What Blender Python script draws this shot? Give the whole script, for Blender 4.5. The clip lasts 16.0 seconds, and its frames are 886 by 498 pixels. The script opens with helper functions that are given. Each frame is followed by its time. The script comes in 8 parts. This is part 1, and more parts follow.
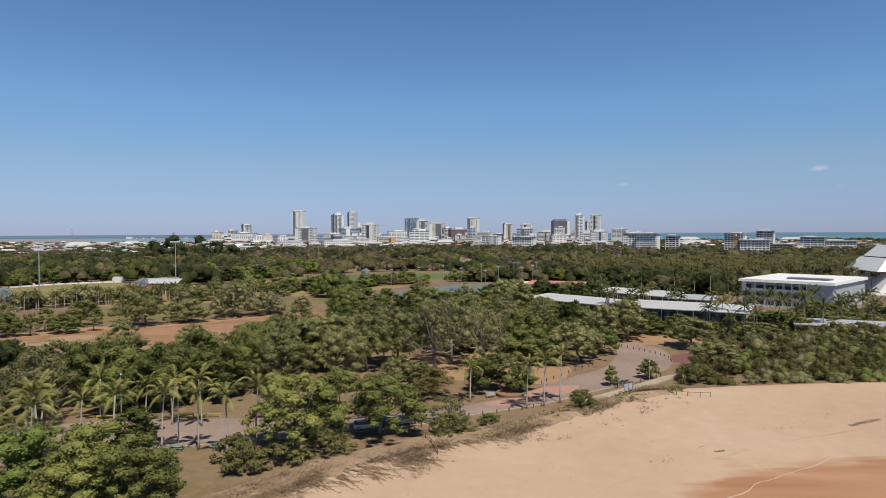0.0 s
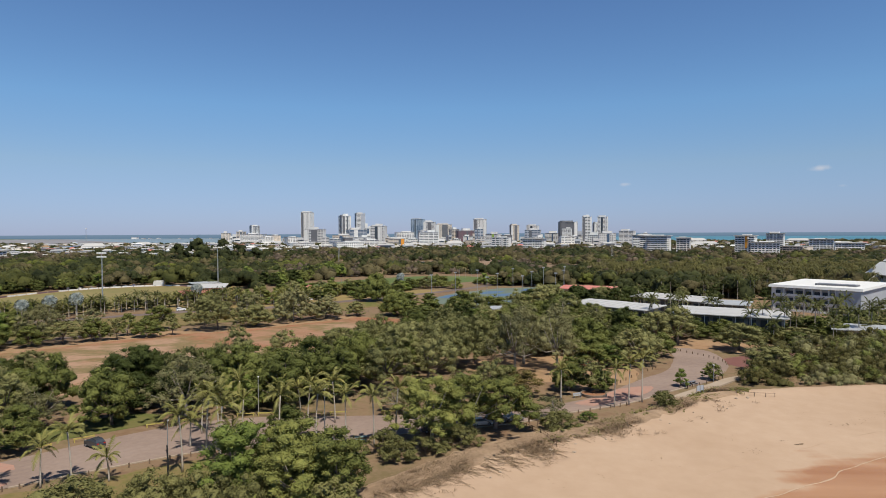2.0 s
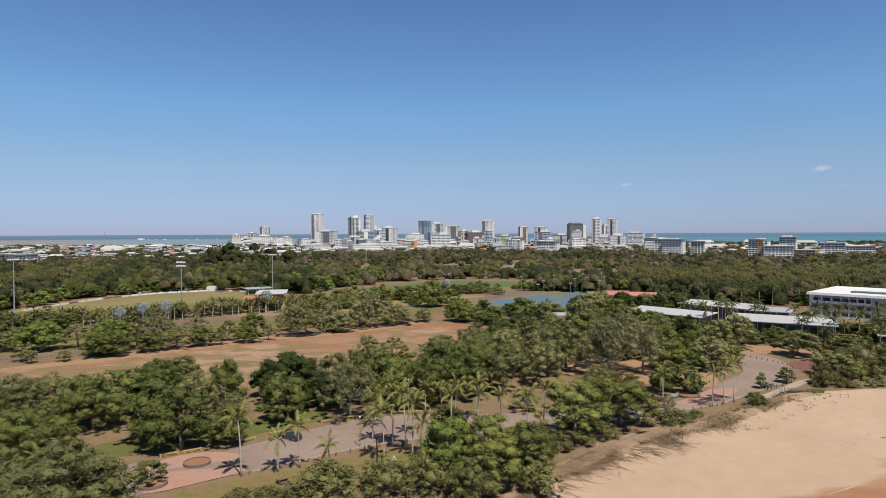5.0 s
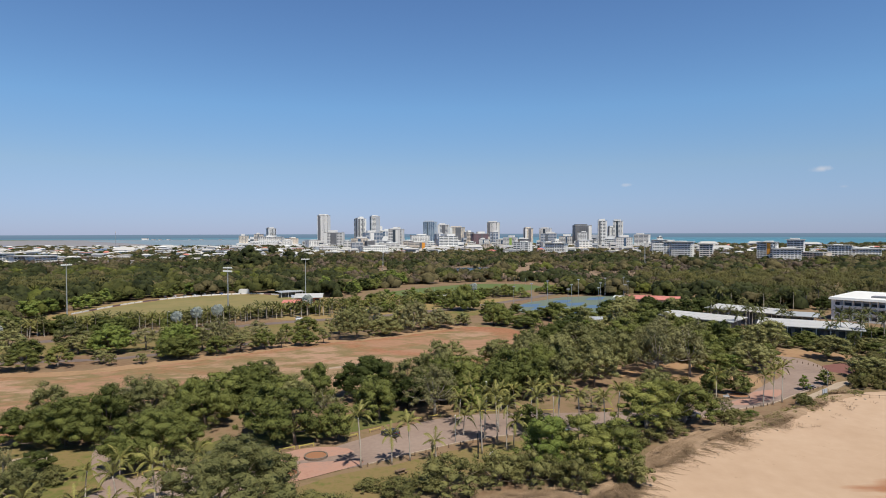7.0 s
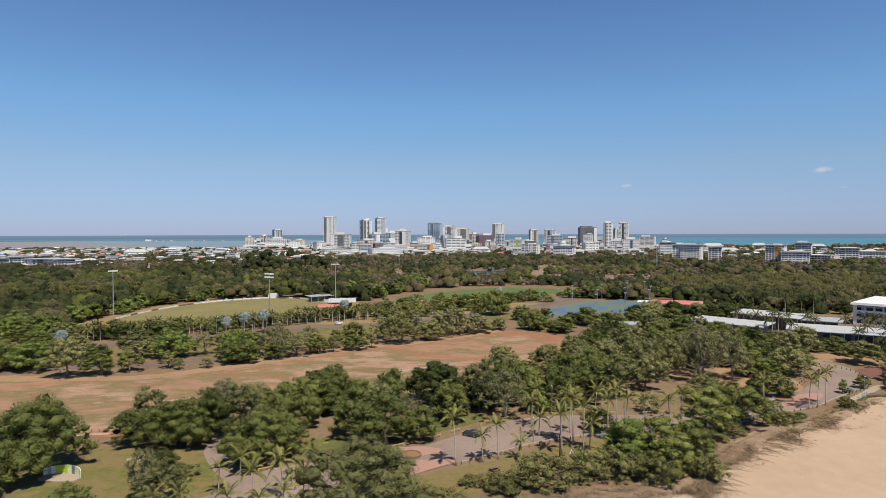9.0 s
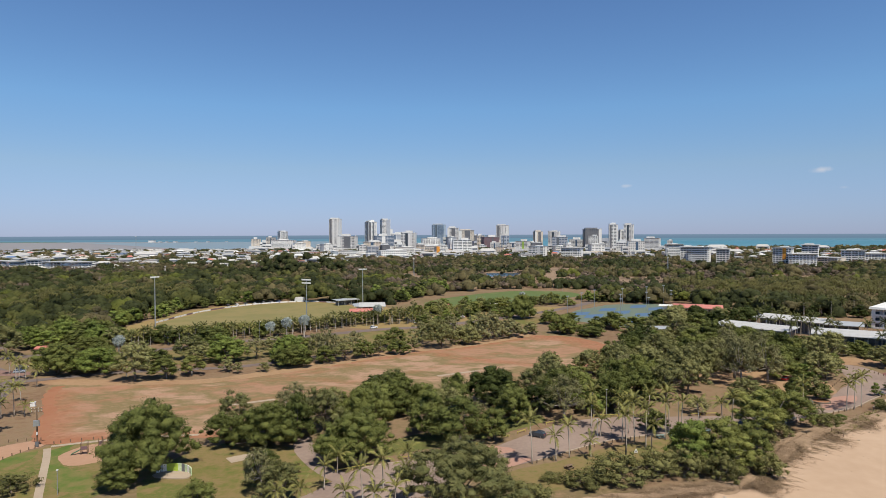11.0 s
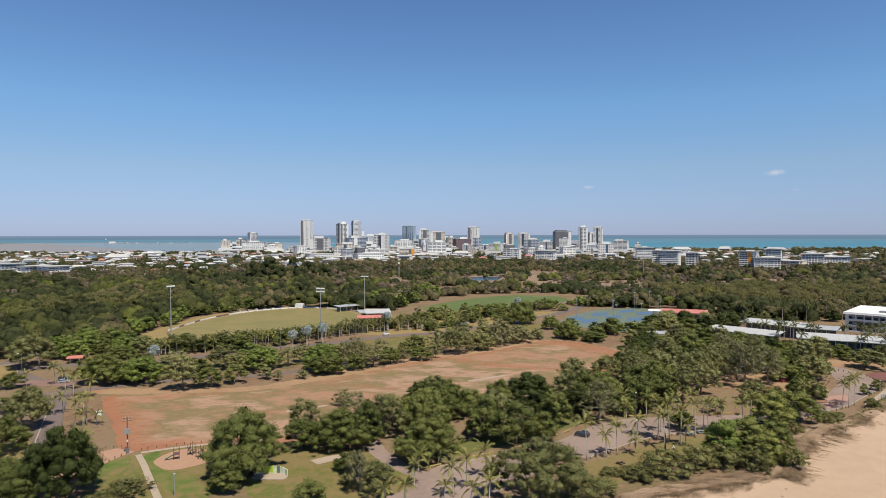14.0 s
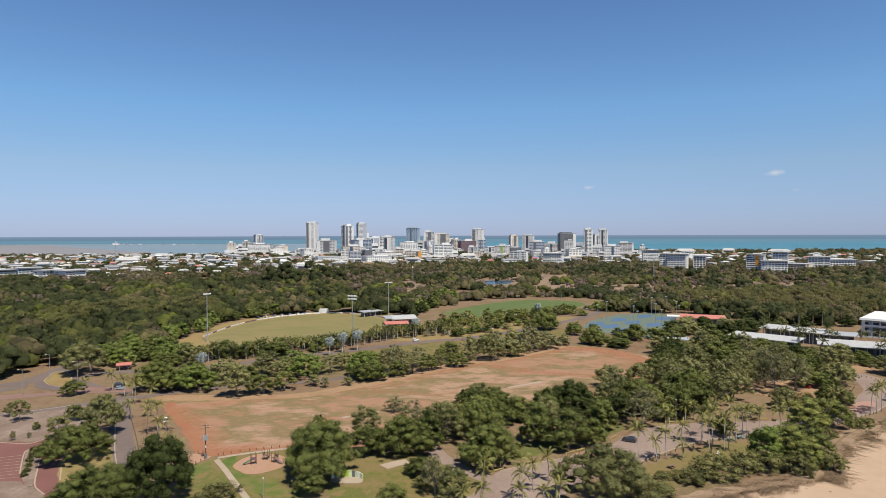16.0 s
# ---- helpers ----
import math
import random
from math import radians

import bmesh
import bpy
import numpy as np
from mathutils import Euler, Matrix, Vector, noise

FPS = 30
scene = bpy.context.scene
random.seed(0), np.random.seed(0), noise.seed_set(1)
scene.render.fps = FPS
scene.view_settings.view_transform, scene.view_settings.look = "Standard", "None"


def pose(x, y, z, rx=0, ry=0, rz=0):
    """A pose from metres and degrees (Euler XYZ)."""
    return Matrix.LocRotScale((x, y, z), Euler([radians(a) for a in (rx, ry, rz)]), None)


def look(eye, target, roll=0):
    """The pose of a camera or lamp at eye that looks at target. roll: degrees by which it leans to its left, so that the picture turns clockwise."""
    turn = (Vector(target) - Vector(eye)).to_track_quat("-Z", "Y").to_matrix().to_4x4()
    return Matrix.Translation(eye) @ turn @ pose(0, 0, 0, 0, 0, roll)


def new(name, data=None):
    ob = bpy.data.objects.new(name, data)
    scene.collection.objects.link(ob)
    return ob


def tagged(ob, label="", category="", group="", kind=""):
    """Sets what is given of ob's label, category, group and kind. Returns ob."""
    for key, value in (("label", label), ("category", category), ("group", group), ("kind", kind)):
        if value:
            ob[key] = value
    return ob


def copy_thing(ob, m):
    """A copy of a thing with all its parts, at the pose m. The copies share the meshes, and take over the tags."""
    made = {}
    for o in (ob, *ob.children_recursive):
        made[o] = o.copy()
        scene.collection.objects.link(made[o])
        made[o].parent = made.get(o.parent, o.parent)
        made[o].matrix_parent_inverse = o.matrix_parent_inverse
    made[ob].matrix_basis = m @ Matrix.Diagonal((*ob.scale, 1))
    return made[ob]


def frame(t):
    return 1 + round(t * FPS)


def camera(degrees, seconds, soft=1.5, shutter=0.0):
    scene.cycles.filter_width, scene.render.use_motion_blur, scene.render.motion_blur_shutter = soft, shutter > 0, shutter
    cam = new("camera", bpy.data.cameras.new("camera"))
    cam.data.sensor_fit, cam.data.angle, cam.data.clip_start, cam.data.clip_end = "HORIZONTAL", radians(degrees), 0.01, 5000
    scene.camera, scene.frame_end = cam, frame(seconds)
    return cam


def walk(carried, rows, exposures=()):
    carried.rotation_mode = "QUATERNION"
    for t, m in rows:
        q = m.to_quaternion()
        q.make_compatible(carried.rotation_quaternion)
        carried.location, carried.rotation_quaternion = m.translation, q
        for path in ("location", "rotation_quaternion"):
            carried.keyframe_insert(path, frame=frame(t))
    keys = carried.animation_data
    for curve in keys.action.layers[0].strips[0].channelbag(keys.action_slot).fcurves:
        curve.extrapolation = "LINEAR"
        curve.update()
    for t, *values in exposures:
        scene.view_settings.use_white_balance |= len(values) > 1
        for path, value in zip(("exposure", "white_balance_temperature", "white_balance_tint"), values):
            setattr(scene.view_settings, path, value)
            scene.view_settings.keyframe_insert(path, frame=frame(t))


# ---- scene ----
cam = camera(70.05, 16.0, soft=0.78)
METRES, EYE, TILT, LEAN, TURN = 187.0, 34.0, -1.5, 0.24, 0.0
ROWS = [
    (0.0, 0.0000, 0.0000, 0.0000, 0.00, 0.00, 0.00),
    (0.5, -0.0277, -0.0198, 0.0046, 0.03, -0.01, -0.00),
    (1.0, -0.0553, -0.0397, 0.0093, 0.06, -0.00, 0.01),
    (1.5, -0.0830, -0.0596, 0.0140, 0.09, -0.00, -0.00),
    (2.0, -0.1105, -0.0798, 0.0188, 0.12, -0.01, 0.00),
    (2.5, -0.1379, -0.0994, 0.0235, 0.13, -0.01, -0.01),
    (3.0, -0.1651, -0.1184, 0.0280, 0.14, -0.02, 0.00),
    (3.5, -0.1915, -0.1371, 0.0325, 0.17, -0.02, 0.00),
    (4.0, -0.2178, -0.1553, 0.0368, 0.18, -0.01, -0.00),
    (6.5, -0.3489, -0.2492, 0.0585, 0.21, 0.02, -0.07),
    (7.0, -0.3753, -0.2672, 0.0631, 0.21, 0.02, -0.08),
    (7.5, -0.4014, -0.2846, 0.0677, 0.23, 0.04, -0.08),
    (8.0, -0.4271, -0.3011, 0.0725, 0.24, 0.05, -0.08),
    (8.5, -0.4529, -0.3169, 0.0771, 0.23, 0.06, -0.09),
    (9.0, -0.4785, -0.3326, 0.0818, 0.23, 0.08, -0.09),
    (11.5, -0.6015, -0.4135, 0.1054, 0.22, 0.12, -0.04),
    (12.0, -0.6257, -0.4298, 0.1102, 0.22, 0.12, -0.04),
    (12.5, -0.6497, -0.4461, 0.1154, 0.23, 0.13, -0.05),
    (13.0, -0.6732, -0.4623, 0.1208, -0.69, 0.14, -0.04),
    (13.5, -0.6978, -0.4776, 0.1259, -2.59, 0.15, -0.05),
    (14.0, -0.7226, -0.4922, 0.1313, -2.99, 0.15, -0.05),
    (14.5, -0.7474, -0.5070, 0.1380, -2.99, 0.16, -0.03),
    (15.0, -0.7721, -0.5217, 0.1453, -2.99, 0.17, -0.02),
    (15.5, -0.7961, -0.5356, 0.1519, -2.99, 0.19, -0.01),
    (16.0, -0.8194, -0.5488, 0.1577, -2.97, 0.20, 0.01),
]
walk(cam, [(t, pose(0, 0, EYE, TILT, LEAN, TURN) @ pose(METRES * x, METRES * y, METRES * z, 90 + pitch, roll, yaw)) for t, x, y, z, yaw, pitch, roll in ROWS],
     exposures=((0.0, -0.11), (4.0, -0.05), (8.0, -0.01), (12.0, 0.0), (16.0, 0.06)))

# ---- world, sun, exposure ----
SUN_DIR = Vector((0.22, -0.41, 0.885)).normalized()   # towards the sun, behind the camera
world = bpy.data.worlds.new("World")
scene.world = world
world.use_nodes = True
wn, wl = world.node_tree.nodes, world.node_tree.links
wn.clear()
w_out = wn.new("ShaderNodeOutputWorld")
w_bg = wn.new("ShaderNodeBackground")
w_sky = wn.new("ShaderNodeTexSky")
w_sky.sky_type = "NISHITA"
w_sky.sun_disc = False
w_sky.sun_elevation = math.asin(SUN_DIR.z)
w_sky.sun_rotation = math.atan2(SUN_DIR.x, SUN_DIR.y)
w_sky.altitude = 30
w_sky.air_density = 1.0
w_sky.dust_density = 0.0
w_sky.ozone_density = 2.0
w_bg.inputs["Strength"].default_value = 0.095
# below the skyline the open sea and a low far shore go on to the true horizon
w_geo = wn.new("ShaderNodeTexCoord")
w_sep = wn.new("ShaderNodeSeparateXYZ")
wl.new(w_geo.outputs["Generated"], w_sep.inputs[0])
w_ramp = wn.new("ShaderNodeValToRGB")
w_map = wn.new("ShaderNodeMapRange")
w_map.inputs["From Min"].default_value = -0.02
w_map.inputs["From Max"].default_value = 0.0
wl.new(w_sep.outputs["Z"], w_map.inputs["Value"])
wl.new(w_map.outputs[0], w_ramp.inputs[0])
els = w_ramp.color_ramp.elements
els[0].position, els[0].color = 0.0, (1.5, 3.0, 3.9, 1)
els[1].position, els[1].color = 0.62, (1.6, 3.0, 4.1, 1)
for at_, col in ((0.66, (1.5, 2.4, 3.4, 1)), (0.9, (2.0, 2.9, 4.0, 1))):
    e = els.new(at_)
    e.color = col
w_gt = wn.new("ShaderNodeMath")
w_gt.operation = "GREATER_THAN"
w_gt.inputs[1].default_value = -0.0019
wl.new(w_sep.outputs["Z"], w_gt.inputs[0])
w_mix = wn.new("ShaderNodeMixRGB")
wl.new(w_gt.outputs[0], w_mix.inputs[0])
wl.new(w_ramp.outputs[0], w_mix.inputs[1])
# the clear dry-season sky is a deeper blue than the model's
w_tone = wn.new("ShaderNodeValToRGB")
te = w_tone.color_ramp.elements
te[0].position, te[0].color = 0.0, (0.41, 0.54, 1.08, 1)
# overhead, out of view, the sky is dimmed further to weaken fill in shadows
te[1].position, te[1].color = 1.0, (0.17, 0.23, 0.33, 1)
for at_, col in ((0.05, (0.58, 0.68, 1.04, 1)), (0.1, (0.73, 0.82, 1.01, 1)), (0.19, (0.76, 1.01, 1.22, 1)), (0.36, (0.72, 0.93, 1.19, 1)), (0.44, (0.62, 0.80, 1.05, 1)), (0.6, (0.30, 0.40, 0.54, 1))):
    e = te.new(at_)
    e.color = col
w_mul = wn.new("ShaderNodeMixRGB")
w_mul.blend_type = "MULTIPLY"
w_mul.inputs[0].default_value = 1.0
wl.new(w_sep.outputs["Z"], w_tone.inputs[0])
wl.new(w_sky.outputs[0], w_mul.inputs[1])
wl.new(w_tone.outputs[0], w_mul.inputs[2])
wl.new(w_mul.outputs[0], w_mix.inputs[2])
# two small fair-weather clouds low in the sky
w_noise = wn.new("ShaderNodeTexNoise")
w_noise.inputs["Scale"].default_value, w_noise.inputs["Detail"].default_value = 90, 4
wl.new(w_geo.outputs["Generated"], w_noise.inputs["Vector"])
w_last = w_mix.outputs[0]
for centre, wide, tall, dense in (((0.507, 0.857, 0.0847), 0.016, 0.0055, 0.62), ((0.2735, 0.9592, 0.0715), 0.010, 0.0035, 0.4), ((0.53, 0.844, 0.06), 0.008, 0.003, 0.25)):
    away = wn.new("ShaderNodeVectorMath")
    away.operation = "SUBTRACT"
    away.inputs[1].default_value = centre
    wl.new(w_geo.outputs["Generated"], away.inputs[0])
    scaled = wn.new("ShaderNodeVectorMath")
    scaled.operation = "MULTIPLY"
    scaled.inputs[1].default_value = (1 / wide, 1 / wide, 1 / tall)
    wl.new(away.outputs[0], scaled.inputs[0])
    far_off = wn.new("ShaderNodeVectorMath")
    far_off.operation = "LENGTH"
    wl.new(scaled.outputs[0], far_off.inputs[0])
    rag = wn.new("ShaderNodeMath")
    rag.operation = "MULTIPLY_ADD"
    rag.inputs[1].default_value = 1.2
    wl.new(w_noise.outputs["Fac"], rag.inputs[0])
    wl.new(far_off.outputs["Value"], rag.inputs[2])
    soft_edge = wn.new("ShaderNodeMapRange")
    soft_edge.interpolation_type = "SMOOTHSTEP"
    soft_edge.inputs["From Min"].default_value, soft_edge.inputs["From Max"].default_value = 1.6, 0.5
    soft_edge.inputs["To Max"].default_value = dense
    wl.new(rag.outputs[0], soft_edge.inputs["Value"])
    puff = wn.new("ShaderNodeMixRGB")
    puff.inputs[2].default_value = (7.2, 7.2, 7.6, 1)
    wl.new(soft_edge.outputs[0], puff.inputs[0])
    wl.new(w_last, puff.inputs[1])
    w_last = puff.outputs[0]
wl.new(w_last, w_bg.inputs["Color"])
wl.new(w_bg.outputs[0], w_out.inputs["Surface"])

sun = new("sun", bpy.data.lights.new("sun", "SUN"))
sun.data.energy, sun.data.angle, sun.data.color = 5.0, radians(0.55), (1.0, 0.93, 0.80)
sun.matrix_world = look(SUN_DIR * 300, (0, 0, 0))


# ---- materials ----
def noise_mat(name, cols, scale=1.0, rough=0.9, bump=0.0, big=0.0, rand=0.0, spec=0.25, metal=0.0, coords="Object", stretch=(1, 1, 1)):
    """A surface whose colour wanders between cols with a fine noise (scale) and a broad one (big); rand: change from piece to piece."""
    m = bpy.data.materials.new(name)
    m.use_nodes = True
    n, l = m.node_tree.nodes, m.node_tree.links
    b = n["Principled BSDF"]
    b.inputs["Roughness"].default_value = rough
    b.inputs["Metallic"].default_value = metal
    b.inputs["Specular IOR Level"].default_value = spec
    tc = n.new("ShaderNodeTexCoord")
    mp = n.new("ShaderNodeMapping")
    mp.inputs["Scale"].default_value = stretch
    l.new(tc.outputs[coords], mp.inputs[0])
    no = n.new("ShaderNodeTexNoise")
    no.inputs["Scale"].default_value = scale
    no.inputs["Detail"].default_value = 6
    no.inputs["Roughness"].default_value = 0.65
    l.new(mp.outputs[0], no.inputs["Vector"])
    fac = no.outputs["Fac"]
    if big:
        nb = n.new("ShaderNodeTexNoise")
        nb.inputs["Scale"].default_value = big
        nb.inputs["Detail"].default_value = 3
        l.new(mp.outputs[0], nb.inputs["Vector"])
        ad = n.new("ShaderNodeMix")
        ad.inputs["Factor"].default_value = 0.55
        l.new(fac, ad.inputs["A"])
        l.new(nb.outputs["Fac"], ad.inputs["B"])
        fac = ad.outputs["Result"]
    if rand:
        oi = n.new("ShaderNodeObjectInfo")
        ma = n.new("ShaderNodeMath")
        ma.operation = "MULTIPLY_ADD"
        ma.inputs[1].default_value = rand
        l.new(oi.outputs["Random"], ma.inputs[0])
        sb = n.new("ShaderNodeMath")
        sb.operation = "SUBTRACT"
        sb.inputs[1].default_value = rand / 2
        l.new(fac, sb.inputs[0])
        l.new(sb.outputs[0], ma.inputs[2])
        fac = ma.outputs[0]
    r = n.new("ShaderNodeValToRGB")
    e = r.color_ramp.elements
    lo, hi = 0.3, 0.7
    e[0].position, e[0].color = lo, (*cols[0], 1)
    e[1].position, e[1].color = hi, (*cols[-1], 1)
    for i, c in enumerate(cols[1:-1], 1):
        k = e.new(lo + (hi - lo) * i / (len(cols) - 1))
        k.color = (*c, 1)
    l.new(fac, r.inputs[0])
    l.new(r.outputs[0], b.inputs["Base Color"])
    if bump:
        bp = n.new("ShaderNodeBump")
        bp.inputs["Strength"].default_value = 0.6
        bp.inputs["Distance"].default_value = bump
        l.new(no.outputs["Fac"], bp.inputs["Height"])
        l.new(bp.outputs[0], b.inputs["Normal"])
    return m


def leaf_mat(name, dark, light, dry=None, gloss=0.55, patch_scale=0.45, weights=(0.15, 0.36, 0.62), relief=0, span=(0.15, 0.8)):
    """Leaves: colour changes from leaf to leaf, from tree to tree and in broad patches; some light passes through."""
    m = bpy.data.materials.new(name)
    m.use_nodes = True
    n, l = m.node_tree.nodes, m.node_tree.links
    b = n["Principled BSDF"]
    b.inputs["Roughness"].default_value = gloss
    b.inputs["Specular IOR Level"].default_value = 0.08
    ge, oi, tc, no = (n.new("ShaderNode" + k) for k in ("NewGeometry", "ObjectInfo", "TexCoord", "TexNoise"))
    no.inputs["Scale"].default_value = patch_scale
    no.inputs["Detail"].default_value = 3
    l.new(tc.outputs["Object"], no.inputs["Vector"])
    r = n.new("ShaderNodeValToRGB")
    e = r.color_ramp.elements
    e[0].position, e[0].color = span[0], (*dark, 1)
    e[1].position, e[1].color = span[1], (*light, 1)
    if dry:
        k = e.new(min(1.0, span[1] + 0.17))
        k.color = (*dry, 1)
    terms = []
    for socket, k in zip((ge.outputs["Random Per Island"], oi.outputs["Random"], no.outputs["Fac"]), weights):
        mu = n.new("ShaderNodeMath")
        mu.operation = "MULTIPLY"
        mu.inputs[1].default_value = k
        l.new(socket, mu.inputs[0])
        terms.append(mu.outputs[0])
    s = terms[0]
    for t in terms[1:]:
        ad = n.new("ShaderNodeMath")
        l.new(s, ad.inputs[0])
        l.new(t, ad.inputs[1])
        s = ad.outputs[0]
    l.new(s, r.inputs[0])
    l.new(r.outputs[0], b.inputs["Base Color"])
    if relief:
        nf, bp = n.new("ShaderNodeTexNoise"), n.new("ShaderNodeBump")
        nf.inputs["Scale"].default_value, nf.inputs["Detail"].default_value = 0.9 / relief, 4
        bp.inputs["Strength"].default_value, bp.inputs["Distance"].default_value = 1.0, relief
        l.new(tc.outputs["Object"], nf.inputs["Vector"])
        l.new(nf.outputs["Fac"], bp.inputs["Height"])
        l.new(bp.outputs[0], b.inputs["Normal"])
    tr = n.new("ShaderNodeBsdfTranslucent")
    l.new(r.outputs[0], tr.inputs["Color"])
    mx = n.new("ShaderNodeMixShader")
    mx.inputs[0].default_value = 0.07
    l.new(b.outputs[0], mx.inputs[1])
    l.new(tr.outputs[0], mx.inputs[2])
    l.new(mx.outputs[0], n["Material Output"].inputs["Surface"])
    return m


def plain(name, col, rough=0.5, metal=0.0, spec=0.4, vary=0.12, scale=1.5):
    lo, hi = [tuple(max(0, c * k) for c in col) for k in (1 - vary, 1 + vary)]
    return noise_mat(name, (lo, hi), scale, rough, 0, spec=spec, metal=metal)


